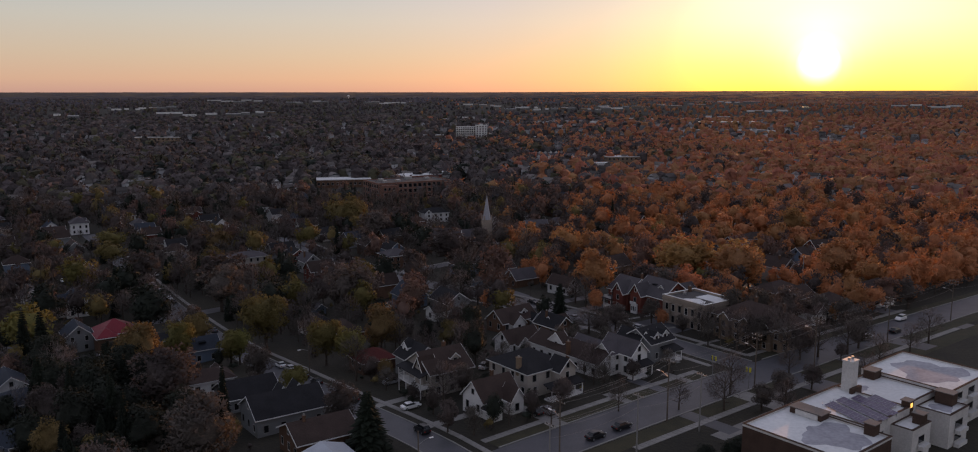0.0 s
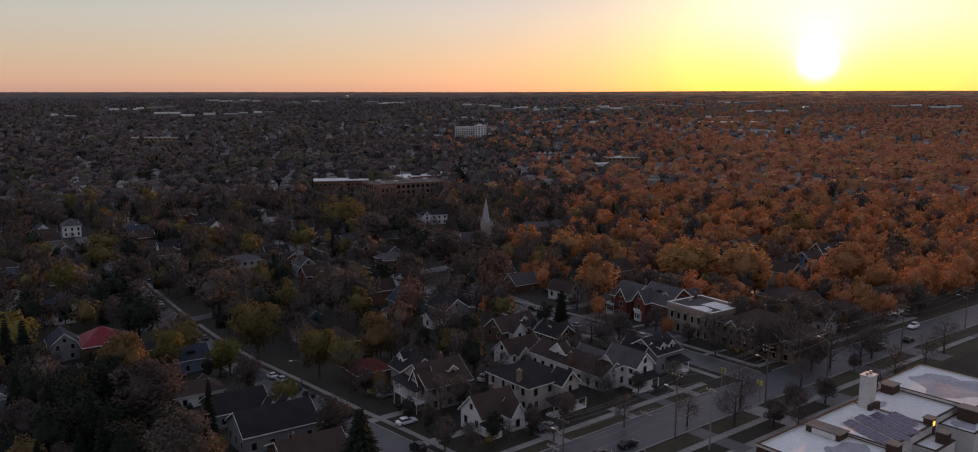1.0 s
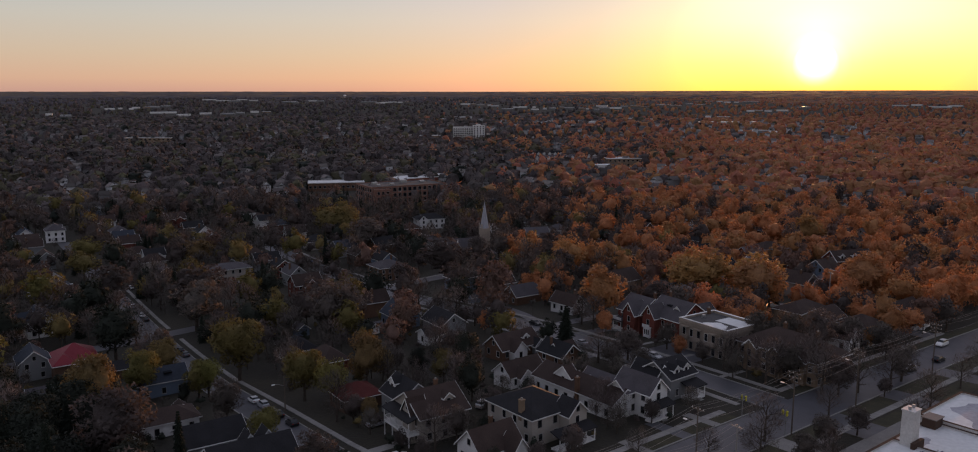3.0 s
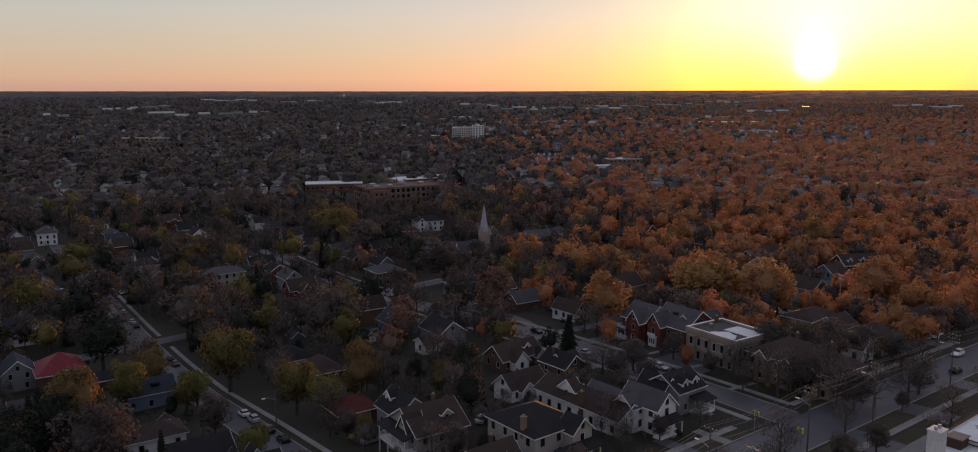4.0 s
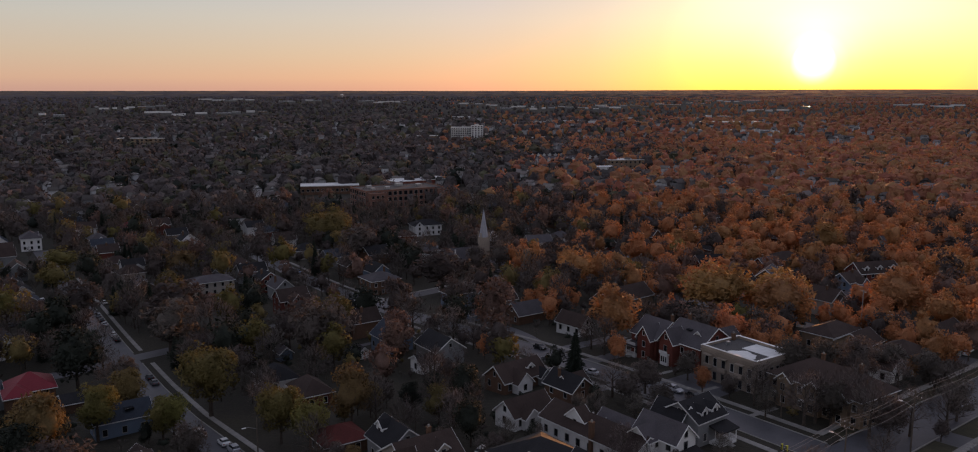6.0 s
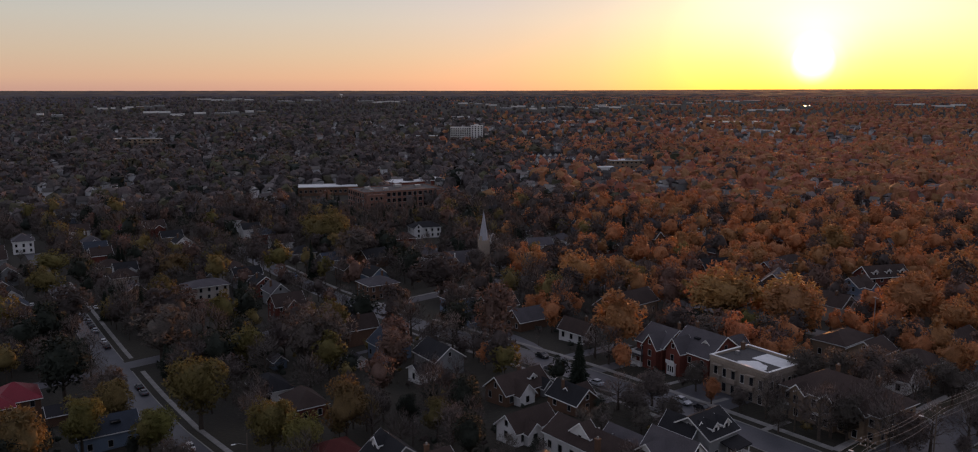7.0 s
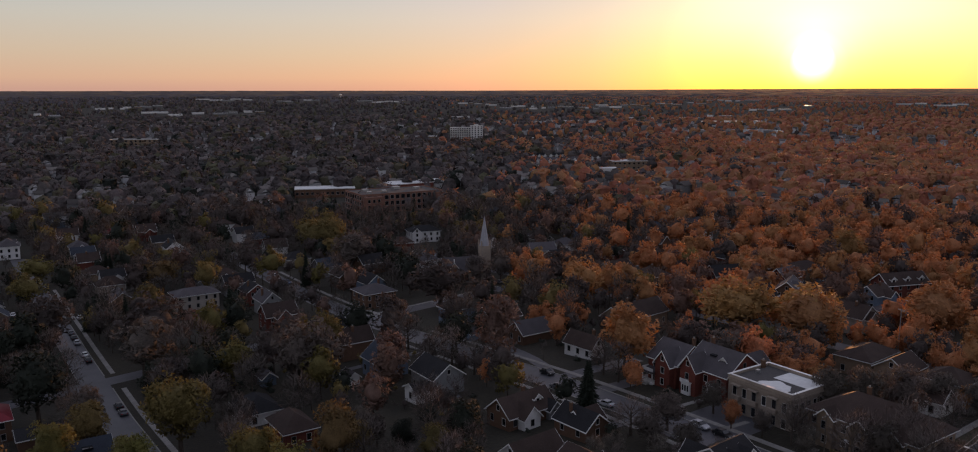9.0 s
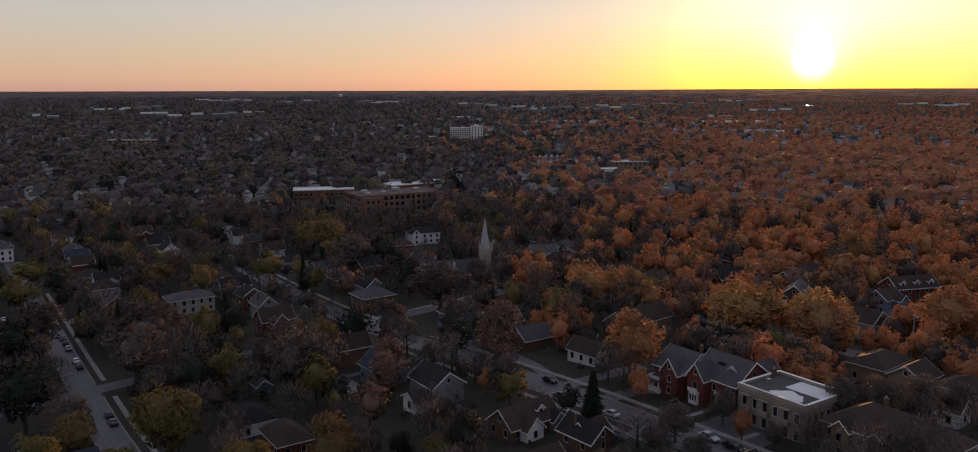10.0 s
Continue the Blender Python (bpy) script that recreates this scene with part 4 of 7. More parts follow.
for x, y in ((-3.2, -7.92), (2.4, -5.52)):
    bay = part("bay_window", boxes((x - 1.2, x + 1.2, y - 0.7, y, 0.2, 1.0), (x - 1.2, x + 1.2, y - 0.7, y, 2.5, 3.0), (x - 1.35, x + 1.35, y - 0.85, y, 3.004, 3.2),
                                   *[(x + k - 0.09, x + k + 0.09, y - 0.7, y, 1.0, 2.5) for k in (-1.1, -0.37, 0.37, 1.1)]), TRIM_M, h)
    part("pane", boxes((x - 1.15, x + 1.15, y - 0.55, y - 0.5, 1.0, 2.5)), GLASS_M, bay)
    part("balcony_rail", boxes((x - 1.4, x + 1.4, y - 1.0, y - 0.92, 3.21, 4.0)), TRIM_M, h)
part("skylight", boxes((-1.4, 0.2, -2.6, -1.4, 8.95, 9.3)), GLASS_M, h)
chimney_on(h, -4.4, 2.0, 8.0, 11.8)

h = house(*side(184.0, 162.4), SIDE - 90, "buff stone flat-roofed apartment house with white roof patches", 11, "apartment_house", "apartment house")
LW, DW, TOP = 13.2, 16.0, 7.5
part("wall", boxes((-LW / 2, LW / 2, -DW / 2, DW / 2, -1.5, TOP)), WALLS["stone"], h)
for dims in ((-LW / 2 - 0.15, LW / 2 + 0.15, -DW / 2 - 0.15, -DW / 2 + 0.3, TOP + 0.01, TOP + 0.75), (-LW / 2 - 0.15, LW / 2 + 0.15, DW / 2 - 0.3, DW / 2 + 0.15, TOP + 0.01, TOP + 0.6),
             (-LW / 2 - 0.15, -LW / 2 + 0.3, -DW / 2 + 0.3, DW / 2 - 0.3, TOP + 0.01, TOP + 0.7), (LW / 2 - 0.3, LW / 2 + 0.15, -DW / 2 + 0.3, DW / 2 - 0.3, TOP + 0.01, TOP + 0.7)):
    part("parapet", boxes(dims), WALLS["stone"], h)
    part("coping", boxes((dims[0] - 0.06, dims[1] + 0.06, dims[2] - 0.06, dims[3] + 0.06, dims[5] + 0.004, dims[5] + 0.1)), TRIM_M, h)
part("roof", boxes((-LW / 2 + 0.3, LW / 2 - 0.3, -DW / 2 + 0.3, DW / 2 - 0.3, TOP + 0.005, TOP + 0.06)), DARKROOF_M, h)
part("cornice", boxes((-LW / 2 - 0.25, LW / 2 + 0.25, -DW / 2 - 0.25, -DW / 2 - 0.155, TOP - 0.6, TOP - 0.15)), WALLS["stone"], h)
part("cornice", boxes((-LW / 2 - 0.25, -LW / 2 - 0.155, -DW / 2 - 0.15, DW / 2 + 0.15, TOP - 0.6, TOP - 0.15)), WALLS["stone"], h)
part("roof_membrane", boxes((0.4, 6.0, -7.0, 1.8, TOP + 0.065, TOP + 0.11)), WHITE_ROOF_M, h, "bright white roof membrane")
bm = bmesh.new()
vs = [bm.verts.new((-3.2 + (2.6 + 0.5 * math.sin(5 * a)) * math.cos(a), -1.5 + (3.6 + 0.6 * math.cos(3 * a)) * math.sin(a), TOP + 0.10)) for a in [i * 6.2832 / 22 for i in range(22)]]
top = bm.faces.new(vs)
bmesh.ops.extrude_face_region(bm, geom=[top])
for v in vs:
    v.co.z -= 0.035
part("roof_membrane", bm, WHITE_ROOF_M, h, "ragged pale roof patch")
chimney_on(h, 4.2, 7.4, TOP, TOP + 1.9, 0.8, 0.8)
part("roof_vent", boxes((-0.3, 0.5, 5.2, 6.0, TOP + 0.07, TOP + 0.9)), METAL_M, h)
for sgn, base_m in ((0, pose(0, -DW / 2, 0, 0, 0, 0)), (1, pose(-LW / 2, 0, 0, 0, 0, 270))):
    span = LW if sgn == 0 else DW
    for z in (1.5, 4.9):
        for i in range(6):
            fr, pn = window_mesh(0.95, 1.9)
            ob = part("window", fr, None, h, m=base_m @ Matrix.Translation(((i - 2.5) * span / 6.4, 0, z)))
            part("pane", pn, None, ob)
for y in (-3.7, 1.3, 5.6):
    part("balcony", boxes((-LW / 2 - 0.9, -LW / 2 - 0.17, y - 1.1, y + 1.1, 3.2, 4.1)), WALLS["stone"], h)
    part("balcony_roof", boxes((-LW / 2 - 1.0, -LW / 2 - 0.005, y - 1.2, y + 1.2, 6.35, 6.5)), WALLS["stone"], h)
part("door", boxes((-LW / 2 - 0.1, -LW / 2 - 0.005, -1.6, -0.5, 0, 2.3)), DARKTRIM_M, h)

h = house(*side(183.5, 139.5), SIDE - 180, "buff brick row house with brown hip roof and small gables", 12, "row_house", "row house")
block(h, 0, 0, 0, 22.0, 13.0, 6.2, 4.0, "buff", "brown", style="hip")
for x in (-6.5, 0.5, 7.0):
    block(h, x, -6.0, 90, 3.4, 3.4, 6.2, 1.5, "buff", "brown", openings="s")
    part("door", boxes((x - 2.9, x - 1.9, -6.62, -6.505, 0, 2.2)), DARKTRIM_M, h)
    part("canopy", boxes((x - 3.2, x - 1.6, -7.7, -6.51, 2.5, 2.65)), TRIM_M, h)
chimney_on(h, -3, 1, 8, 11.4)
chimney_on(h, 6, 1, 8, 11.4)

# ---- other houses that stand out ----
h = house(*side(182, 223), SIDE - 84, "small white gabled house with brick chimney beside a drive", 8)
block(h, 0, 0, 90, 10.0, 5.4, 3.4, 2.8, "white", "brown", storeys=1)
chimney_on(h, 0.8, -2.5, 4.0, 7.6)
h = house(45.5, 318.5, 40, "long buff house with brown roof and tall chimneys", 12)
block(h, 0, 0, 0, 21.0, 9.0, 4.6, 3.4, "buff", "brown")
chimney_on(h, -3, 0.5, 6.5, 9.6)
chimney_on(h, 2.5, 1.0, 6.5, 9.4)
h = house(-43.0, 375.0, SIDE - 90, "dark brick square house with pale hip roof on corner lawn", 10)
block(h, 0, 0, 0, 12.5, 11.5, 6.0, 2.6, "brown", "grey", style="hip")
chimney_on(h, 3, 2, 7, 9.8)
h = house(*side(134, 328), SIDE + 90, "red brick gabled house with white windows", 8)
block(h, 0, 0, 0, 11.0, 8.5, 5.6, 3.4, "red", "brown")
block(h, 0, 4.5, 90, 5.0, 5.0, 5.4, 2.6, "red", "brown", openings="e")
h = house(*side(119, 378), SIDE + 90, "cream two-storey house with low grey hip roof", 10)
block(h, 0, 0, 0, 16.0, 10.0, 5.8, 2.2, "cream", "grey", style="hip")
h = house(*side(137, 226), SIDE + 90, "charcoal-roofed house with white gable trim", 8)
block(h, 0, 0, 90, 11.0, 8.5, 5.2, 3.0, "grey", "dark")
block(h, 6.6, 3.2, 0, 5.4, 5.6, 3.2, 1.4, "white", "dark", storeys=1, openings="fe")
h = house(*side(135, 250), SIDE + 90, "blue-grey house with slate-blue gabled roof", 8)
block(h, 0, 0, 90, 10.0, 8.5, 4.6, 3.6, "blue", "blue")
h = house(*side(139, 194), MAIN, "low house with brown roof, white dormers and white bay", 7)
block(h, 0, 0, 0, 13.0, 7.5, 3.2, 3.0, "brown", "brown", storeys=1)
block(h, -2.0, -3.6, 90, 4.6, 4.4, 3.0, 2.2, "white", "brown", storeys=1, openings="s")
dormer(h, I4, 2.6, -2.4, 3.8, 0, 2.0, 1.2, 2.2, "white", "brown")
block(h, 5.4, -3.2, 90, 3.6, 3.2, 2.8, 1.5, "grey", "dark", storeys=1, openings="s")
chimney_on(h, 1.0, 0.6, 5.4, 7.2, 0.6, 0.6)
h = house(*side(143, 179), MAIN, "low brown-roofed house with a cross gable beside a drive", 6)
block(h, 0, 0, 90, 9.0, 6.5, 3.0, 2.6, "brown", "dark", storeys=1)
block(h, 1.8, 0.6, 0, 6.0, 5.0, 2.9, 2.0, "white", "brown", storeys=1, openings="e")
chimney_on(h, -1.4, 1.6, 4.6, 6.6, 0.5, 0.5)
h = house(*side(43.5, 275), SIDE + 90, "brick house with bright red metal hip roof", 9)
block(h, 0, 0, 0, 10.5, 10.5, 5.6, 3.6, "brown", "red", style="hip")
block(h, 3.5, 5.0, 90, 7.0, 5.5, 5.6, 2.4, "brown", "red", style="hip", openings="")
h = house(*side(33.5, 281), SIDE + 90, "grey-sided house with slate gabled roof", 7)
block(h, 0, 0, 90, 9.5, 8.0, 5.4, 3.2, "grey", "blue")
h = house(*side(32, 251), SIDE + 90, "small shed with pale grey roof", 5, "shed", "shed")
block(h, 0, 0, 0, 5.5, 4.5, 2.8, 1.5, "grey", "grey", storeys=1, openings="")
h = house(*side(40, 332), SIDE + 90, "pale blue-white house with steep gables", 8)
block(h, 0, 0, 90, 10.0, 7.5, 5.8, 3.4, "white", "blue")
block(h, 4.0, 0, 0, 4.5, 4.5, 5.6, 2.6, "white", "blue", openings="e")
h = house(-238.0, 476.0, 120.0, "tall white house with pale mansard roof and dormers", 9)
block(h, 0, 0, 0, 11.0, 9.5, 6.5, 3.4, "white", "grey", style="hip")
dormer(h, I4, -2, -3.6, 6.8, 0, 1.8, 1.2, 2.0, "white", "grey")
dormer(h, I4, 2, -3.6, 6.8, 0, 1.8, 1.2, 2.0, "white", "grey")
h = house(*side(58, 236), SIDE + 90, "dark slate-roofed house with roof panels and white gable", 8)
block(h, 0, 0, 0, 12.0, 8.0, 4.2, 2.6, "blue", "blue", storeys=1)
block(h, 2.0, -4.0, 90, 5.0, 5.0, 4.0, 1.9, "white", "blue", storeys=1)
part("skylight", boxes((-2.5, -0.5, 1.6, 3.0, 5.6, 6.0)), GLASS_M, h)
h = house(*side(56, 263), SIDE + 90, "long low shed-roofed garage", 8)
block(h, 0, 0, 0, 14.0, 7.0, 2.8, 1.4, "brown", "dark", storeys=1, openings="")
h = house(*side(51, 203), SIDE + 90, "low white house with brown-grey hip roof", 8)
block(h, 0, 0, 0, 14.0, 8.0, 3.4, 2.2, "white", "brown", style="hip", storeys=1)
block(h, -5.0, -3.5, 90, 3.2, 3.6, 3.2, 1.5, "white", "brown", storeys=1, openings="s")
h = house(*side(56, 183), SIDE + 90, "dark grey house with wide charcoal roof", 8)
block(h, 0, 0, 0, 12.0, 10.0, 3.6, 2.6, "grey", "dark", storeys=1)
h = house(*side(57.5, 163), SIDE + 90, "charcoal-roofed house with two white front gables", 9)
block(h, 0, 0, 0, 15.0, 10.5, 4.2, 3.2, "grey", "dark", storeys=1)
block(h, -1.5, -5.4, 90, 2.6, 3.2, 4.4, 2.2, "white", "dark", storeys=1, openings="s")
block(h, -5.0, -5.6, 90, 2.8, 3.4, 4.4, 2.2, "white", "dark", storeys=1, openings="s")
part("roof_vent", boxes((1.0, 1.35, -2.6, -2.3, 5.6, 6.3)), METAL_M, h)
part("roof_vent", boxes((3.4, 3.75, -1.6, -1.3, 6.2, 6.9)), METAL_M, h)
h = house(*side(57.5, 144), SIDE + 90, "house with plain brown gabled roof", 8)
block(h, 0, 0, 0, 12.0, 10.0, 3.8, 2.4, "brown", "brown", storeys=1)
chimney_on(h, 3.0, 0.4, 5.4, 7.4, 0.5, 0.5)
h = house(*side(54.5, 131), SIDE + 90, "garage with pale blue-grey metal roof", 6, "garage", "garage")
block(h, 0, 0, 90, 8.0, 8.0, 2.9, 1.2, "white", "pale", storeys=1, openings="")
h = house(95.5, 270.0, MAIN, "buff house with low brown hip roof", 9)
block(h, 0, 0, 0, 14.0, 9.0, 4.6, 2.4, "buff", "brown", style="hip")
h = house(98.0, 258.0, MAIN, "buff house with brown gabled roof", 8)
block(h, 0, 0, 0, 9.0, 8.0, 4.8, 2.6, "buff", "brown")
h = house(104.0, 247.0, MAIN, "cream house with brown roof beside the yard", 8)
block(h, 0, 0, 90, 9.0, 9.0, 5.2, 2.6, "cream", "brown", style="hip")
h = house(152.0, 366.0, 15, "red brick house with three white dormers", 11)
block(h, 0, 0, 0, 18.0, 9.0, 5.6, 3.4, "red", "brown")
for x in (-6, 0, 6):
    dormer(h, I4, x, -3.6, 6.0, 0, 2.0, 1.4, 2.4, "white", "brown")
h = house(106.0, 352.0, 60, "dark house with pale grey gabled roof and white dormer", 9)
block(h, 0, 0, 0, 12.0, 9.0, 5.6, 3.6, "brown", "grey")
dormer(h, I4, -2, -3.6, 6.2, 0, 2.8, 1.6, 2.4, "white", "grey")
h = house(128.0, 318.0, 15, "brick house with grey hip roof and arched porch", 9)
block(h, 0, 0, 0, 13.0, 10.0, 5.0, 2.8, "red", "grey", style="hip")
h = house(-273, 652, 20, "house with steep A-shaped white gable", 8)
block(h, 0, 0, 90, 9.0, 8.0, 4.0, 6.5, "cream", "brown")
h = house(-208, 530, 30, "low house with bright red roof", 8)
block(h, 0, 0, 0, 14.0, 9.0, 3.6, 2.6, "brown", "red", style="hip")
h = house(-35, 521, 18, "white two-storey house with dark hip roof", 10)
block(h, 0, 0, 0, 17.0, 10.0, 6.0, 2.8, "white", "dark", style="hip")
block(h, -5, -5, 90, 4.0, 5.0, 5.8, 2.4, "white", "dark", openings="s")

# ---- church, school, apartment tower and other large buildings ----
h = house(-1.1, 412.0, 18, "grey stone church with slate roof and slender pale spire", 9, "church", "church")
gzc = gz(-1.1, 412)
part("tower", boxes((-2.1, 2.1, -2.1, 2.1, -1.5, 15.0)), WALLS["stone"], h)
for sx in (-1, 1):
    for sy in (-1, 1):
        part("pinnacle", boxes((sx * 1.9 - 0.25, sx * 1.9 + 0.25, sy * 1.9 - 0.25, sy * 1.9 + 0.25, 15.004, 17.2)), WALLS["stone"], h)
bm = bmesh.new()
ring = [bm.verts.new((2.1 * math.cos(i * math.pi / 4 + 0.3927), 2.1 * math.sin(i * math.pi / 4 + 0.3927), 15.01)) for i in range(8)]
apex = bm.verts.new((0, 0, 18.8 - gzc))
for i in range(8):
    bm.faces.new((ring[i], ring[(i + 1) % 8], apex))
SPIRE_M = banded("pale_slate_spire", (0.30, 0.30, 0.33), 0.6, 0.3, spread=0.2)
part("spire", bm, SPIRE_M, h)
tube_bm = bmesh.new()
tube(tube_bm, (0, 0, 18.7 - gzc), (0, 0, 19.4 - gzc), 0.05, 0.03, 5)
part("finial", tube_bm, METAL_M, h)
block(h, -10.0, 3.0, 0, 15.0, 9.0, 5.0, 5.0, "stone", "grey", openings="f", wsize=(1.0, 2.6))
block(h, -14.5, 2.0, 90, 13.0, 7.0, 4.8, 4.4, "stone", "grey", openings="s", wsize=(1.0, 2.6))
part("cross", boxes((-14.7, -14.3, -4.6, -4.3, 9.0, 10.8)), TRIM_M, h)


def flat_roofed(x, y, rot, L, D, H, wall, roof, label, storeys, name, category, cols, radius=30, wsize=(1.6, 1.7), z0=-2.0, edge=None):
    """A large flat-roofed building: walls, parapet, roof deck, roof units, rows of windows on two sides."""
    h = house(x, y, rot, label, radius, name, category)
    wm = WALLS[wall] if isinstance(wall, str) else wall
    part("wall", boxes((-L / 2, L / 2, -D / 2, D / 2, z0, H)), wm, h)
    part("roof", boxes((-L / 2 + 0.4, L / 2 - 0.4, -D / 2 + 0.4, D / 2 - 0.4, H + 0.004, H + 0.1)), roof, h)
    for dims in ((-L / 2 - 0.1, L / 2 + 0.1, -D / 2 - 0.1, -D / 2 + 0.4), (-L / 2 - 0.1, L / 2 + 0.1, D / 2 - 0.4, D / 2 + 0.1), (-L / 2 - 0.1, -L / 2 + 0.4, -D / 2 + 0.4, D / 2 - 0.4), (L / 2 - 0.4, L / 2 + 0.1, -D / 2 + 0.4, D / 2 - 0.4)):
        part("parapet", boxes((*dims, H + 0.005, H + 0.6)), WALLS[edge] if edge else TRIM_M, h)
    if cols:
        for st in range(storeys):
            z = H / storeys * (st + 0.52)
            for side_m, span, n in ((pose(0, -D / 2, 0), L, cols), (pose(L / 2, 0, 0, 0, 0, 90), D, max(2, cols // 2)), (pose(-L / 2, 0, 0, 0, 0, 270), D, max(2, cols // 2))):
                for i in range(n):
                    fr, pn = window_mesh(*wsize)
                    ob = part("window", fr, None, h, m=side_m @ Matrix.Translation(((i - (n - 1) / 2) * span / n, 0, z)))
                    part("pane", pn, None, ob)
    return h


h = flat_roofed(-64.5, 648.0, 29.0, 60.0, 32.0, 12.5, "school", DARKROOF_M, "three-storey brown brick school with rows of white windows", 3, "school", "school", 15, 34, (2.5, 2.6), edge="school")
for x, y, w, d, k in ((-20, 4, 4, 3, 1.8), (4, 6, 5, 4, 2.2), (-10, -6, 3, 3, 1.6), (18, 2, 4, 3, 1.5), (-22, -9, 3, 2.5, 1.6)):
    part("roof_unit", boxes((x - w / 2, x + w / 2, y - d / 2, y + d / 2, 12.61, 12.6 + k), bevel=0.08), METAL_M, h)
part("stair_tower", boxes((-29.5, -16.5, -21.0, -17.01, -2.0, 11.6)), WALLS["school"], h)
part("stair_tower", boxes((23.5, 29.5, -20.0, -17.01, -2.0, 12.0)), WALLS["school"], h)
for z in (4.9, 8.9):
    for x in (-26.5, -23.0, -19.5):
        window(h, x, -21.0, z, 0, 1.7, 2.0)
flat_roofed(-126.0, 716.0, 12.0, 46.0, 20.0, 6.5, "brown", WHITE_ROOF_M, "low school wing with white roof", 1, "school_wing", "school", 12, 34, (2.0, 1.9))
flat_roofed(-58.0, 748.0, 34.0, 52.0, 22.0, 7.5, "red", WHITE_ROOF_M, "long red brick hall with pale roof edge", 1, "school_hall", "school", 0, 34)
h = flat_roofed(-41.0, 1476.0, 4.0, 34.0, 13.0, 18.5, "white", GRAVEL_M, "six-storey white apartment block with balcony bands", 6, "apartment_block", "apartment block", 9, 30, (2.4, 1.5))
for k in range(6):
    part("balcony", boxes((-16.4, 16.4, -8.0, -6.52, 3.0833 * k + 0.1, 3.0833 * k + 0.75)), TRIM_M, h)
h = flat_roofed(-13.6, 1470.0, 4.0, 20.0, 16.0, 21.5, "white", GRAVEL_M, "seven-storey white apartment tower among trees", 7, "apartment_tower", "apartment block", 4, 30, (2.0, 1.6))
part("roof_unit", boxes((-4, 3, -3, 4, 21.61, 24.2)), WALLS["white"], h)
flat_roofed(-95.0, 1420.0, 6.0, 60.0, 14.0, 7.0, "buff", WHITE_ROOF_M, "low buff wing beside the apartment block", 2, "apartment_wing", "apartment block", 0, 30)
flat_roofed(-520.0, 1312.0, 4.0, 68.0, 20.0, 9.0, "buff", GRAVEL_M, "long pale building on the wooded rise", 2, "long_building", "building", 10, 30, (3.0, 2.0), z0=-4)
flat_roofed(150.0, 932.0, 8.0, 40.0, 18.0, 9.0, "buff", WHITE_ROOF_M, "buff flat-roofed hall with white roof", 2, "hall", "building", 8, 24, (2.0, 1.8))
flat_roofed(112.0, 880.0, 8.0, 34.0, 14.0, 6.0, "white", WHITE_ROOF_M, "low white-roofed store among trees", 1, "store", "building", 0, 22)
flat_roofed(150.0, 850.0, 8.0, 30.0, 12.0, 5.0, "grey", WHITE_ROOF_M, "low white-roofed store beside the hall", 1, "store", "building", 0, 22)
flat_roofed(90.0, 960.0, 8.0, 18.0, 10.0, 6.0, "white", WHITE_ROOF_M, "small white-roofed building among trees", 1, "store", "building", 0, 16)

def terrace(x, y, rot, units, roof):
    """A row of joined gabled houses with white cross gables."""
    t = house(x, y, rot, "long terrace of joined houses with white gables", 30, "terrace", "terrace")
    L = 7.0 * units
    block(t, 0, 0, 0, L, 9.0, 5.2, 2.8, "brown", roof, openings="", z0=-2.0)
    for k in range(units):
        block(t, (k - (units - 1) / 2) * 7.0, -4.2, 90, 3.0, 3.4, 5.2, 1.8, "white", roof, openings="s", z0=-2.0)


terrace(78.0, 992.0, 10.0, 7, "grey")
terrace(118.0, 1022.0, 10.0, 8, "brown")
terrace(70.0, 1052.0, 8.0, 7, "dark")
terrace(170.0, 1060.0, 8.0, 7, "grey")

# works and warehouses far off, towards the sun
far_r = random.Random(17)
HALLS = []
ROOFSHEET_M = material("bright_roof_sheet", (0.62, 0.62, 0.63), 0.35, 0.3, scale=0.02, fine=0.3, spread=0.2, random_v=0.3, bump=0)
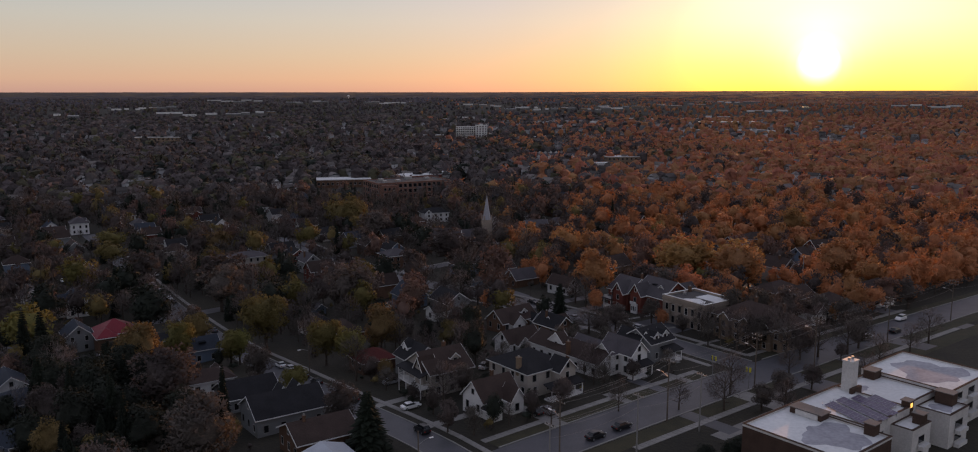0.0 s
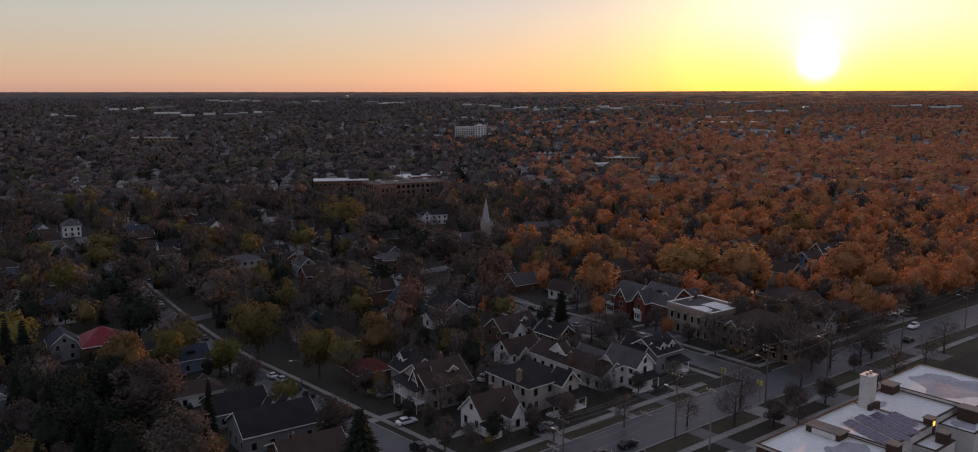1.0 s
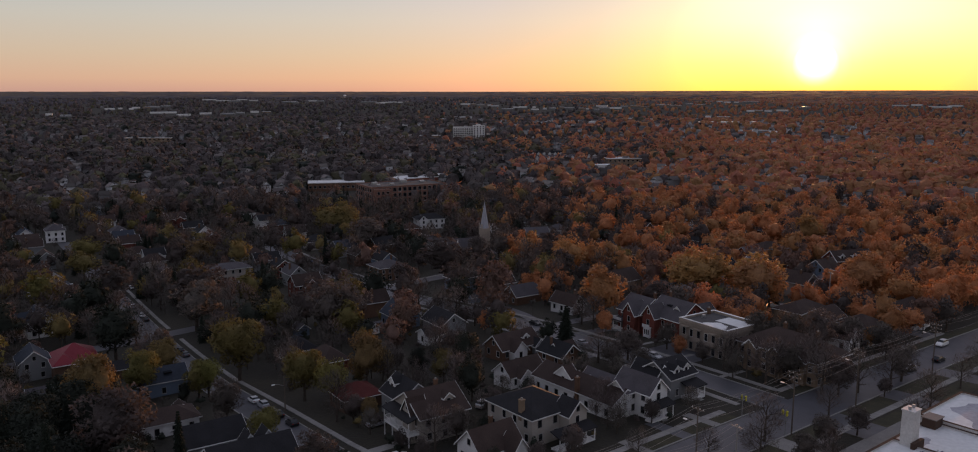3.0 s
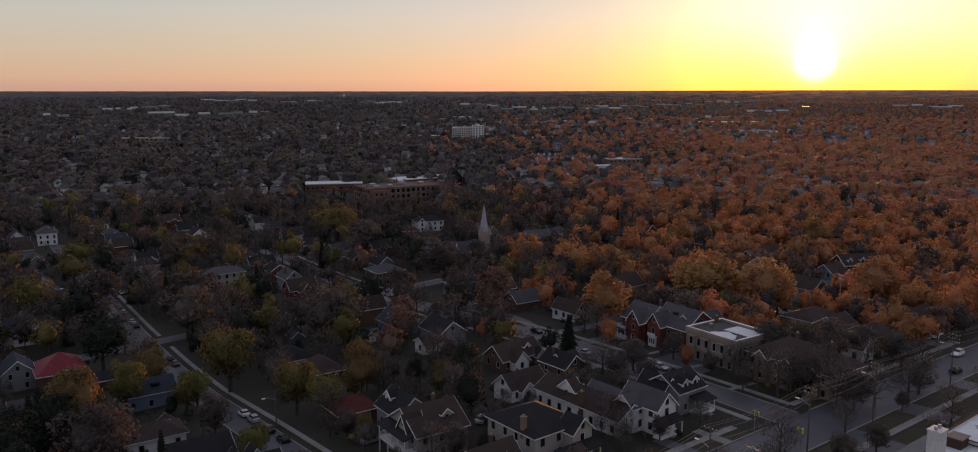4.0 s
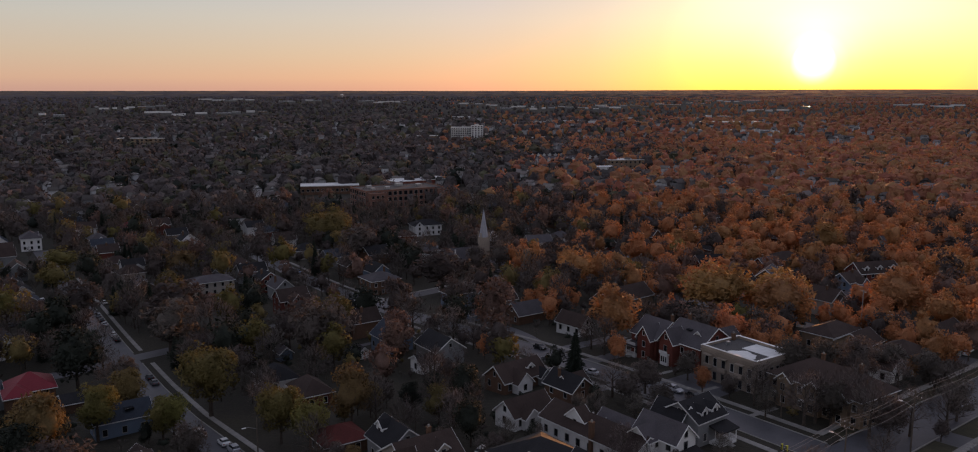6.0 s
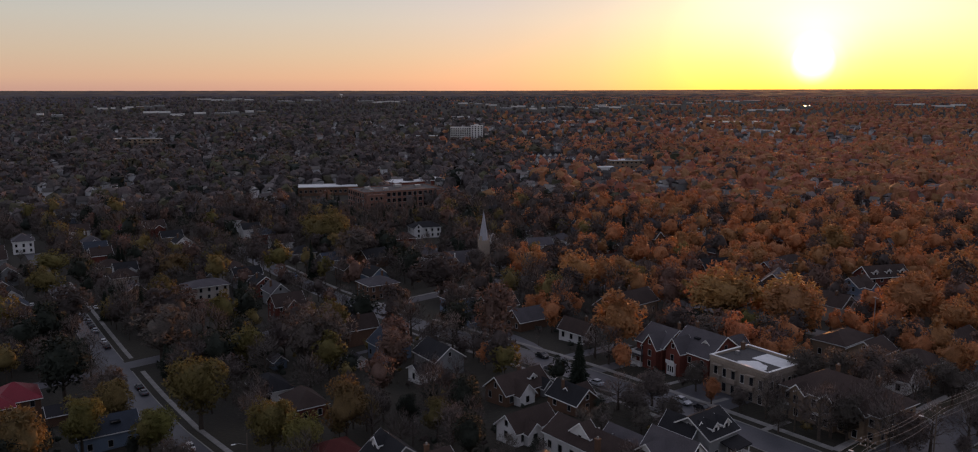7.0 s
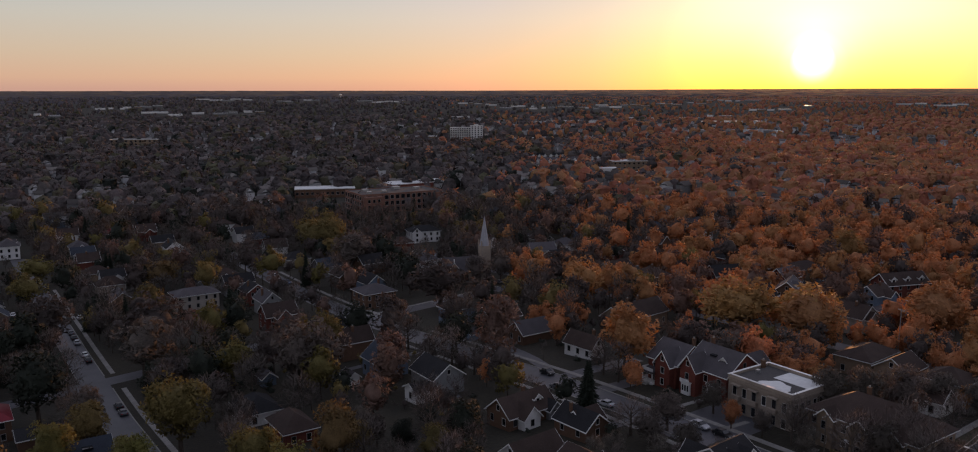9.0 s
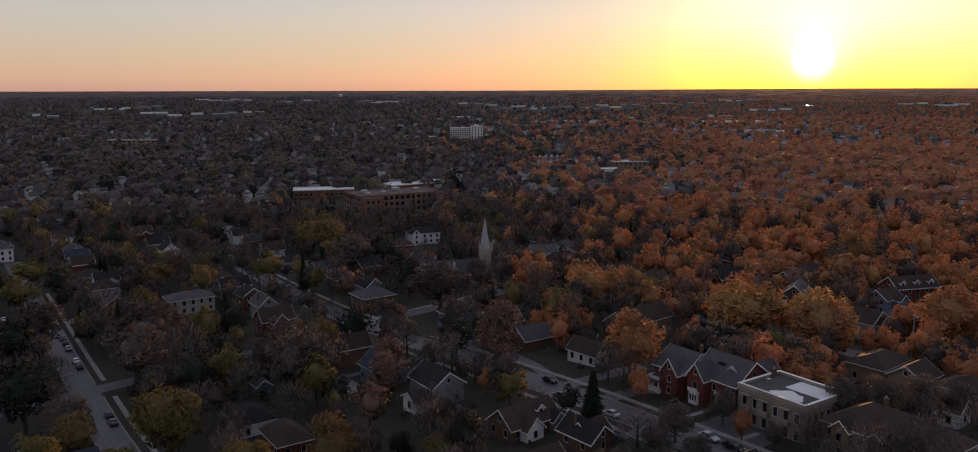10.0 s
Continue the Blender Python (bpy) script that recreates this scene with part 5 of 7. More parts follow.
# bearing, distance, half width of the group, number of halls
for bearing, far, half, number in (
    (-16.8, 3270, 96, 5), (-12.1, 3150, 93, 4), (-6.8, 3090, 85, 7), (-0.3, 2920, 64, 5), (2.2, 2750, 60, 4), (5.7, 2720, 129, 9), (9.2, 2820, 82, 5), (-1.9, 2320, 67, 3),
    (5.5, 2140, 78, 5), (10.4, 2340, 51, 3), (14.1, 2390, 78, 4), (12.8, 2920, 86, 5), (16.3, 3170, 93, 6), (18.2, 2650, 58, 4), (16.4, 1720, 87, 6), (22.9, 2130, 39, 2),
    (27.5, 2960, 98, 4), (-22.6, 2820, 103, 8), (-26.9, 2520, 37, 2), (-19.5, 2550, 84, 3), (-15.6, 2550, 74, 4), (2.9, 1420, 30, 3),
):
    for i in range(number):
        off = half * (2 * (i + far_r.uniform(0.2, 0.8)) / number - 1)
        d = far + far_r.uniform(-0.022, 0.022) * far
        az = radians(bearing) + off / d
        x, y = d * math.sin(az), d * math.cos(az)
        thin = d / float(far_reach(d))
        L, D, H = half / number * far_r.uniform(0.6, 2.6), far_r.uniform(10, 22), far_r.uniform(3.0, 4.5) * thin + 1.0
        HALLS.append((x, y, L / 2))
        b = house(x, y, far_r.uniform(-5, 5) - bearing, "wide white-roofed hall far off among trees", 40, "warehouse", "warehouse")
        part("wall", boxes((-L / 2, L / 2, -D / 2, D / 2, -6, H)), WALLS[far_r.choice(("buff", "grey", "white", "white"))], b)
        part("roof", boxes((-L / 2 - 0.3, L / 2 + 0.3, -D / 2 - 0.3, D / 2 + 0.3, H + 0.01, H + 0.35)), far_r.choice((WHITE_ROOF_M, ROOFSHEET_M)), b)
b = house(558, 1975, 6, "very long white-roofed works hall", 60, "warehouse", "warehouse")
part("wall", boxes((-75, 75, -20, 20, -4, 9)), WALLS["white"], b)
part("roof", boxes((-75.5, 75.5, -20.5, 20.5, 9.01, 9.6)), ROOFSHEET_M, b)

b = house(1004, 2668, 0, "low hall with a bright bare metal roof", 20, "warehouse", "warehouse")
part("wall", boxes((-16, 16, -9, 9, -4, 3.2)), WALLS["grey"], b)
SHEET_M = material("bare_metal_roof", (0.75, 0.74, 0.72), 0.16, 1.0, scale=0.1, fine=1.0, spread=0.1, bump=0)
part("roof", boxes((-16.3, 16.3, -9.3, 9.3, 3.21, 3.5)), SHEET_M, b)
HALLS.append((1004, 2668, 16))

# water tower on the skyline
wt = house(-562, 3360, 0, "white ball-topped water tower on the skyline", 12, "water_tower", "water tower")
bm = bmesh.new()
tube(bm, (0, 0, -5), (0, 0, 11), 1.6, 1.1, 12)
part("shaft", bm, TRIM_M, wt)
bm = bmesh.new()
bmesh.ops.create_uvsphere(bm, u_segments=20, v_segments=12, radius=6.0)
for v in bm.verts:
    v.co.z = v.co.z * 0.55 + 13
part("tank", bm, TRIM_M, wt)

# ---- the white flat-roofed building with the solar panels ----
h = tagged(new("flat_roofed_building"), "white stepped flat-roofed building with parapets and stained white roof", "building")
fx, fy = main(121, 65)
FZ = gz(*main(150, 73))
h.matrix_basis = Matrix.Translation((fx, fy, FZ)) @ Matrix.Rotation(AM, 4, "Z")
HOUSES.extend([(*main(130, 73), 10), (*main(150, 73), 10), (*main(170, 73), 10)])
WHITE_WALL_M = material("white_render_wall", (0.55, 0.53, 0.51), 0.75, scale=0.3, fine=3.0, spread=0.2, bump=0.2)
BROWN_PANEL_M = material("brown_metal_panel", (0.07, 0.045, 0.035), 0.92, spec=0.15, scale=0.6, fine=6.0, spread=0.25)


def deck(x0, x1, y0, y1, top):
    part("wall", boxes((x0, x1, y0, y1, -3.0, top)), WHITE_WALL_M if x0 else BROWN_PANEL_M, h)
    part("roof", boxes((x0 + 0.3, x1 - 0.3, y0 + 0.3, y1 - 0.3, top + 0.004, top + 0.08)), WHITE_ROOF_M, h)
    for d in ((x0 - 0.05, x1 + 0.05, y0 - 0.05, y0 + 0.3), (x0 - 0.05, x1 + 0.05, y1 - 0.3, y1 + 0.05), (x0 - 0.05, x0 + 0.3, y0 + 0.3, y1 - 0.3), (x1 - 0.3, x1 + 0.05, y0 + 0.3, y1 - 0.3)):
        pr = part("parapet", boxes((*d, top + 0.005, top + 0.42)), WHITE_WALL_M, h)
        part("coping", boxes((d[0] - 0.06, d[1] + 0.06, d[2] - 0.06, d[3] + 0.06, top + 0.424, top + 0.50)), BROWN_PANEL_M, pr)


deck(0, 15, -3.5, 15.5, 7.6)
deck(15.004, 30, 0.5, 15.0, 7.9)
deck(30.004, 44, 2.0, 15.5, 7.4)
deck(44.004, 62, -1.0, 17.0, 8.0)
deck(36.0, 44.0, -4.2, 1.99, 6.2)
deck(23.0, 30.0, -3.4, 0.49, 6.4)


def stain(x, y, z, rx, ry, k, label="dark wet stain on the roof"):
    bm = bmesh.new()
    r = random.Random(k)
    ph = [r.uniform(0, 6.28) for _ in range(4)]
    vs = []
    for i in range(30):
        a = i * 6.2832 / 30
        w = 1 + 0.16 * math.sin(3 * a + ph[0]) + 0.11 * math.sin(5 * a + ph[1]) + 0.07 * math.sin(9 * a + ph[2])
        vs.append(bm.verts.new((x + rx * w * math.cos(a), y + ry * w * math.sin(a), z)))
    bm.faces.new(vs)
    part("roof_stain", bm, POND_M, h, label)


stain(8.2, 3.0, 7.690, 5.4, 5.2, 2)
stain(53.5, 7.4, 8.090, 7.0, 6.6, 5)
stain(40.0, -1.0, 6.290, 2.4, 2.0, 8)
stain(34.0, 12.4, 7.490, 2.4, 1.6, 9)
# stair heads, hatch boxes and the tall white chimney
for x0, x1, y0, y1, z0, z1, mat in ((12.0, 14.9, 7.7, 13.8, 7.70, 8.8, BROWN_PANEL_M), (41.0, 43.9, 12.8, 15.1, 7.5, 9.2, BROWN_PANEL_M), (29.7, 31.5, 0.52, 1.98, 4.0, 9.3, BROWN_PANEL_M), (41.4, 43.7, -2.2, 1.0, 6.4, 8.7, BROWN_PANEL_M), (27.4, 29.2, -3.0, -1.2, 6.5, 8.4, BROWN_PANEL_M), (13.0, 14.9, -1.4, 0.4, 7.7, 9.7, BROWN_PANEL_M)):
    s_ob = part("stair_head", boxes((x0, x1, y0, y1, z0, z1)), mat, h)
    part("stair_head_roof", boxes((x0 - 0.2, x1 + 0.2, y0 - 0.2, y1 + 0.2, z1 + 0.004, z1 + 0.14)), GRAVEL_M, s_ob)
part("stair_head_wall", boxes((11.82, 11.99, 8.3, 12.6, 7.75, 8.7)), WHITE_WALL_M, h)
ch = part("chimney", boxes((29.2, 31.7, 11.5, 13.5, 7.0, 14.0), bevel=0.06), WHITE_WALL_M, h, "tall white rendered chimney shaft")
part("coping", boxes((29.1, 31.8, 11.4, 13.6, 14.004, 14.2)), TRIM_M, ch)
for x in (29.8, 31.1):
    bm = bmesh.new()
    tube(bm, (x, 12.5, 14.2), (x, 12.5, 14.75), 0.28, 0.28, 8)
    part("flue_pipe", bm, METAL_M, ch)
part("chimney_base", boxes((28.6, 32.2, 10.8, 11.45, 7.6, 9.0)), BROWN_PANEL_M, h)
# solar panels in three tilted rows
pan = bmesh.new()
box(pan, -0.49, 0.49, -0.66, 0.66, 0.0, 0.035)
pan_me = bpy.data.meshes.new("solar_panel")
pan.to_mesh(pan_me)
pan.free()
pan_me.materials.append(PANEL_M)
fr_bm = boxes((-0.5, 0.5, -0.68, -0.66, -0.02, 0.05), (-0.5, 0.5, 0.66, 0.68, -0.02, 0.05), (-0.51, -0.49, -0.68, 0.68, -0.02, 0.05), (0.49, 0.51, -0.68, 0.68, -0.02, 0.05), (-0.49, 0.49, -0.01, 0.01, 0.036, 0.042))
fr_me = bpy.data.meshes.new("panel_frame")
fr_bm.to_mesh(fr_me)
fr_bm.free()
fr_me.materials.append(METAL_M)
for x, y0, length in ((15.3, 0.6, 12.2), (19.0, 0.5, 12.2), (22.7, 0.6, 10.6), (26.6, 2.6, 6.8)):
    array = tagged(new("solar_array"), "tilted row of dark blue solar panels on the white roof", "solar panels", "solar rows on the roof")
    array.matrix_basis = h.matrix_basis @ Matrix.Translation((x, y0, 8.22)) @ Matrix.Rotation(radians(-19), 4, "Z")
    n = int(length / 1.37)
    for i in range(n):
        for j in (0, 1):
            m = pose(0, 0, 0, 0, -14, 0) @ pose(0.5 + 1.01 * j, 0.7 + 1.37 * i, 0)
            p_ob = part("solar_panel", pan_me, None, array, m=m)
            part("panel_frame", fr_me, None, p_ob)
    for y in (0.3, length / 2, length - 0.7):
        part("stand", boxes((1.8, 1.9, y, y + 0.08, -0.26, 0.42), (0.1, 0.2, y, y + 0.08, -0.26, 0.0)), METAL_M, array)
# windows and balconies on the side of the yard, and the end wall
for x, y, z, wd in ((3.5, -3.5, 5.6, 2.6), (8.5, -3.5, 5.6, 2.6), (12.6, -3.5, 2.4, 2.2), (5.0, -3.5, 2.4, 2.6), (26.5, -3.4, 4.4, 2.2), (26.5, -3.4, 1.6, 2.2), (33, 2.0, 5.8, 2.2), (40, -4.2, 4.2, 3.0), (40, -4.2, 1.6, 3.0), (47.5, -1.0, 6.8, 2.6), (53, -1.0, 6.8, 2.6), (58.6, -1.0, 6.8, 2.6), (47.5, -1.0, 3.4, 2.6), (53, -1.0, 3.4, 2.6), (58.6, -1.0, 3.4, 2.6), (19, 0.5, 5.6, 2.4), (19, 0.5, 2.2, 2.4)):
    window(h, x, y, z, 0, wd, 1.3)
    part("balcony", boxes((x - wd / 2 - 0.4, x + wd / 2 + 0.4, y - 1.1, y - 0.17, z - 1.6, z - 0.85)), WHITE_WALL_M, h)
# lit doorway of the stair head
LAMP_M = bpy.data.materials.new("lit_doorway")
LAMP_M.use_nodes = True
e = LAMP_M.node_tree.nodes["Principled BSDF"]
e.inputs["Base Color"].default_value = (0.5, 0.35, 0.12, 1)
e.inputs["Emission Color"].default_value = (1.0, 0.55, 0.12, 1)
e.inputs["Emission Strength"].default_value = 1.6
part("lit_doorway", boxes((30.2, 30.95, 0.44, 0.51, 8.1, 8.9)), LAMP_M, h, "warmly lit stair doorway")

# ---- trees that stand out ----
for row in (
    ('rust', -51.1, 138.9, 17.0, 8.6),
    ('rust', -71.4, 174.3, 19.0, 8.7),
    ('green', -3.4, 201.3, 10.7, 4.1),
    ('ochre', -88.9, 203.4, 19.0, 7.3),
    ('lime', -35.6, 205.7, 12.0, 4.6),
    ('lime', -43.1, 211.1, 14.1, 5.4),
    ('lime', -68.5, 219.5, 11.0, 4.4),
    ('lime', -86.1, 221.4, 14.5, 5.6),
    ('grey', -26.9, 232.8, 8.6, 3.3),
    ('lime', -65.0, 233.3, 19.0, 8.3),
):
    tree(*row)
for row in (
    ('spruce', 20.8, 236.6, 13.1, 3.9),
    ('lime', -137.1, 239.6, 19.0, 8.6),
    ('green', -110.5, 262.4, 19.0, 7.9),
    ('pink', -24.6, 263.4, 14.2, 5.5),
    ('gold', 35.3, 268.4, 19.0, 7.9),
    ('green', -149.1, 271.6, 18.7, 7.2),
    ('rust', -48.9, 272.8, 19.0, 7.7),
    ('rust', -42.2, 275.3, 19.0, 7.7),
    ('gold', 35.4, 276.4, 14.3, 5.5),
    ('pink', -25.6, 276.7, 13.4, 5.2),
    ('lime', -67.7, 279.3, 15.0, 5.8),
    ('pink', 2.4, 284.8, 19.0, 7.9),
    ('gold', 88.0, 286.0, 19.0, 9.3),
    ('lime', -70.6, 286.8, 10.1, 3.9),
):
    tree(*row)
for row in (
    ('lime', -46.7, 292.8, 18.2, 7.0),
    ('gold', 125.6, 294.1, 19.0, 9.0),
    ('gold', 90.6, 295.1, 19.0, 10.9),
    ('rust', -97.9, 295.5, 19.0, 9.8),
    ('green', -9.2, 296.5, 13.7, 5.3),
    ('gold', 129.8, 299.2, 19.0, 8.7),
    ('gold', 70.6, 301.3, 19.0, 10.9),
    ('gold', 77.3, 305.9, 19.0, 8.3),
    ('rust', -103.3, 318.9, 19.0, 11.6),
    ('lime', -162.7, 320.9, 19.0, 7.7),
    ('rust', -138.5, 322.4, 19.0, 9.7),
    ('gold', 170.6, 344.6, 19.0, 8.8),
    ('gold', 33.3, 346.0, 19.0, 8.0),
    ('ochre', -121.9, 360.3, 15.0, 5.8),
):
    tree(*row)
for row in (
    ('rust', -17.2, 363.6, 19.0, 13.4),
    ('lime', -176.0, 379.4, 14.0, 8.0),
    ('ochre', -133.6, 403.3, 15.0, 8.0),
    ('lime', -193.0, 418.0, 13.0, 9.0),
    ('gold', 156.9, 424.3, 19.0, 9.6),
    ('rust', -61.6, 439.0, 19.0, 11.3),
    ('ochre', -85.6, 482.2, 19.0, 9.5),
    ('ochre', -79.6, 489.7, 19.0, 9.0),
    ('ochre', -92.7, 492.3, 19.0, 7.6),
):
    tree(*row)
for row in (
    ('rust', 36.0, 228.5, 8.5, 4.4),
    ('twig', 64.5, 208.0, 12.0, 4.5),
    ('twig', 76.0, 211.0, 12.5, 5.0),
    ('rust', 70.0, 208.0, 10.0, 4.0),
    ('grey', 58.0, 212.0, 8.0, 2.6),
):
    tree(*row)
CLEAR_MORE = []

# street trees of the main road, yard trees and the dark conifers of the back gardens
for row in (
    ('twig', 24.6, 189.0, 8.5, 3.6), ('twig', 26.5, 182.6, 7.5, 3.0), ('rust', 33.3, 184.0, 5.5, 2.2), ('twig', 53.1, 174.6, 10.0, 4.2), ('twig', 39.7, 165.2, 7.0, 2.8),
    ('twig', 70.5, 187.0, 8.0, 3.2), ('twig', -10.0, 173.5, 9.5, 3.8), ('rust', -6.0, 178.0, 8.0, 2.8), ('twig', 12.5, 158.0, 6.5, 2.4), ('spruce', -22.6, 146.6, 12.5, 5.0),
    ('twig', 84.0, 178.0, 9.0, 3.4), ('twig', 93.0, 190.0, 9.5, 3.8), ('rust', 88.0, 199.5, 4.5, 1.8), ('twig', 118.0, 215.0, 10.0, 4.0), ('twig', 60.0, 160.5, 8.0, 3.0),
    ('twig', 27.0, 164.5, 7.5, 2.6), ('twig', 108.0, 205.0, 8.5, 3.2),
):
    tree(*row)
for row in (
    ('green', -93.3, 186.3, 15.0, 6.5), ('spruce', -101.0, 178.0, 17.0, 4.2), ('green', -89.6, 197.7, 14.0, 6.0), ('spruce', -89.1, 169.1, 16.0, 4.0), ('green', -76.5, 164.1, 13.0, 6.0),
    ('spruce', -124.0, 222.0, 19.0, 4.6), ('green', -119.0, 214.0, 15.0, 6.5), ('green', -104.0, 190.0, 14.0, 6.0), ('spruce', -83.0, 181.0, 15.0, 3.8), ('green', -66.0, 150.0, 12.0, 5.5),
    ('spruce', -133.0, 229.0, 18.0, 4.4), ('twig', -108.0, 200.0, 14.0, 6.0), ('green', -98.0, 209.0, 13.0, 5.5),
):
    tree(*row)
h = house(-112.5, 189.5, MAIN, "house with slate-blue hip roof among dark trees", 7)
block(h, 0, 0, 0, 12.0, 9.0, 3.6, 2.6, "blue", "blue", style="hip", storeys=1)
h = house(-99.0, 159.5, MAIN, "low house with slate-blue gabled roof", 7)
block(h, 0, 0, 0, 13.0, 8.0, 3.4, 2.2, "grey", "blue", storeys=1)
h = house(-122.0, 201.5, MAIN, "white-gabled house with slate-blue roof", 7)
block(h, 0, 0, 90, 10.0, 8.0, 4.6, 2.8, "white", "blue")
for row in (
    ('twig', *side(171.5, 150), 9.0, 3.4), ('rust', *side(170.5, 156), 6.0, 2.4), ('twig', *side(150.5, 150), 6.5, 3.0),
    ('rust', *side(151.0, 158), 7.0, 3.4), ('rust', *side(149.5, 166), 7.5, 3.6), ('twig', *side(172.0, 199), 10.5, 4.2), ('twig', *side(173.5, 206), 11.0, 4.4), ('twig', *side(150.0, 240), 12.0, 5.0),
    ('twig', *side(150.5, 230), 10.0, 4.0), ('twig', *side(152.0, 268), 12.0, 5.0), ('twig', *side(190.0, 214), 11.0, 4.6), ('rust', *side(147.0, 214), 9.0, 3.6), ('twig', *side(127.0, 214), 10.0, 4.4),
    ('twig', *side(131.0, 208), 9.0, 4.0), ('green', *side(122.0, 205), 5.0, 2.4),
):
    tree(*row)
for row in (
    ('rust', *side(176, 122), 9.5, 4.0), ('twig', *side(182, 121), 10.5, 4.4), ('twig', *side(190, 118), 11.0, 4.6), ('rust', *side(198, 120), 10.0, 4.2), ('twig', *side(206, 124), 11.0, 4.6),
    ('twig', *side(200, 134), 10.0, 4.4), ('rust', *side(212, 132), 10.0, 4.4), ('twig', *side(196, 146), 9.0, 3.8), ('rust', *side(214, 144), 10.0, 4.6), ('twig', *side(207, 150), 9.5, 4.0),
    ('pink', *side(203, 172), 11.0, 4.8), ('rust', *side(210, 180), 12.0, 5.2), ('pink', *side(200, 200), 12.5, 5.4), ('twig', *side(196, 208), 11.0, 4.6),
):
    tree(*row)

# dark bushes and brown trees before the flat-roofed building
for row in (
    ('green', *main(113, 84), 3.4, 2.4), ('green', *main(118, 86), 3.0, 2.2), ('green', *main(122, 83), 4.0, 2.8), ('spruce', *main(116, 80), 6.0, 2.4), ('green', *main(127, 85), 2.6, 2.0),
    ('rust', *main(147, 93.5), 6.5, 3.0), ('rust', *main(157, 95), 7.0, 3.2), ('green', *main(133, 83.5), 2.4, 1.9), ('twig', *main(141, 98.5), 9.5, 4.4), ('rust', *main(167, 94), 6.0, 2.8),
):
    tree(*row)

# trees overhanging the first side street and round the church
for row in (
    ('rust', *side_a(66.5, 150), 11.0, 4.6), ('lime', *side_a(67.5, 176), 9.0, 3.6), ('rust', *side_a(67.0, 198), 11.0, 4.4), ('lime', *side_a(68.0, 221), 11.5, 4.4), ('ochre', *side_a(66.5, 246), 13.0, 5.2), ('rust', *side_a(67.0, 258), 13.5, 5.0), ('twig', *side_a(66.8, 268), 12.5, 5.2),
    ('twig', *side_a(67.5, 296), 14.0, 5.4), ('green', *side_a(66.0, 306), 12.0, 5.0), ('twig', *side_a(66.5, 322), 14.0, 5.4), ('rust', *side_a(67.0, 340), 12.0, 4.6),
    ('rust', 5.5, 403.0, 15.0, 6.0), ('rust', -4.5, 400.0, 13.5, 5.6), ('copper', 11.0, 409.0, 12.0, 5.4), ('rust', -12.0, 397.0, 9.0, 4.2),
):
    tree(*row)
for x, y, rot, text, wall, roof, style, L, W, e, r in (
    (-53.5, 440.0, 40, "dark-sided house with charcoal gabled roof", "brown", "dark", "gable", 12, 9, 5.2, 3.2), (-72.0, 434.5, 40, "grey-sided house with slate gabled roof", "grey", "blue", "gable", 11, 8, 5.0, 3.0),
    (-108.0, 485.0, 30, "white house with brown gabled roof", "white", "brown", "gable", 11, 8, 4.0, 3.6), (-90.0, 454.0, 30, "cream house with charcoal hip roof", "cream", "dark", "hip", 11, 9, 4.4, 3.2),
    (-44.0, 487.0, 20, "brick house with brown hip roof", "red", "brown", "hip", 12, 9, 5.6, 2.8), (26.0, 457.0, 15, "cream house with grey gabled roof", "cream", "grey", "gable", 12, 9, 5.4, 3.0),
    (93.0, 387.0, 15, "brick house with charcoal gabled roof", "red", "dark", "gable", 12, 9, 5.4, 3.2), (130.0, 401.0, 15, "buff house with brown hip roof", "buff", "brown", "hip", 13, 10, 5.4, 2.8), (202.0, 452.0, 10, "white house with grey gabled roof", "white", "grey", "gable", 14, 9, 5.4, 3.0),
):
    h = house(x, y, rot, text + " among autumn trees", 8)
    block(h, 0, 0, 0, L, W, e, r, wall, roof, style, openings="s", z0=-2.0)
    CLEAR_MORE.append((x, y, 4, 22))
h = house(-59.5, 281.5, SIDE + 90, "small pale blue garden shed with grey roof", 4, "shed", "shed")
block(h, 0, 0, 90, 4.6, 3.6, 2.6, 1.4, "blue", "grey", storeys=1, openings="")

for row in (('twig', *side(174.0, 150), 10.0, 4.4), ('twig', *side(173.0, 136), 11.0, 4.6), ('twig', *side(174.5, 125), 12.0, 5.0), ('rust', *side(173.0, 170.5), 7.5, 3.4), ('twig', *side(150.0, 172), 8.5, 4.8)):
    tree(*row)
for row in (('rust', 78.0, 232.5, 13.0, 5.0), ('rust', 85.5, 231.0, 13.0, 5.2), ('rust', 70.5, 234.0, 12.0, 4.6), ('rust', 57.0, 262.0, 14.0, 5.6), ('copper', 64.0, 259.0, 14.5, 5.6), ('copper', 92.0, 287.0, 15.0, 6.0)):
    tree(*row)
h = house(95.0, 239.5, MAIN, "small white house with brown gabled roof beside the road", 6)
block(h, 0, 0, 90, 8.0, 6.0, 3.6, 2.2, "white", "brown", storeys=1)
block(h, 4.4, 1.0, 0, 4.0, 5.0, 2.8, 1.4, "grey", "brown", storeys=1, openings="f")
h = house(125.0, 267.0, MAIN, "brown house with white-columned porch beside the road", 8)
block(h, 0, 0, 0, 12.0, 8.5, 4.8, 2.8, "brown", "brown")
block(h, -3.0, 3.0, 90, 6.0, 5.0, 4.6, 2.4, "grey", "grey", openings="s")
porch(h, I4, -4.5, 4.5, -4.3, 2.4, 3.0, "brown")
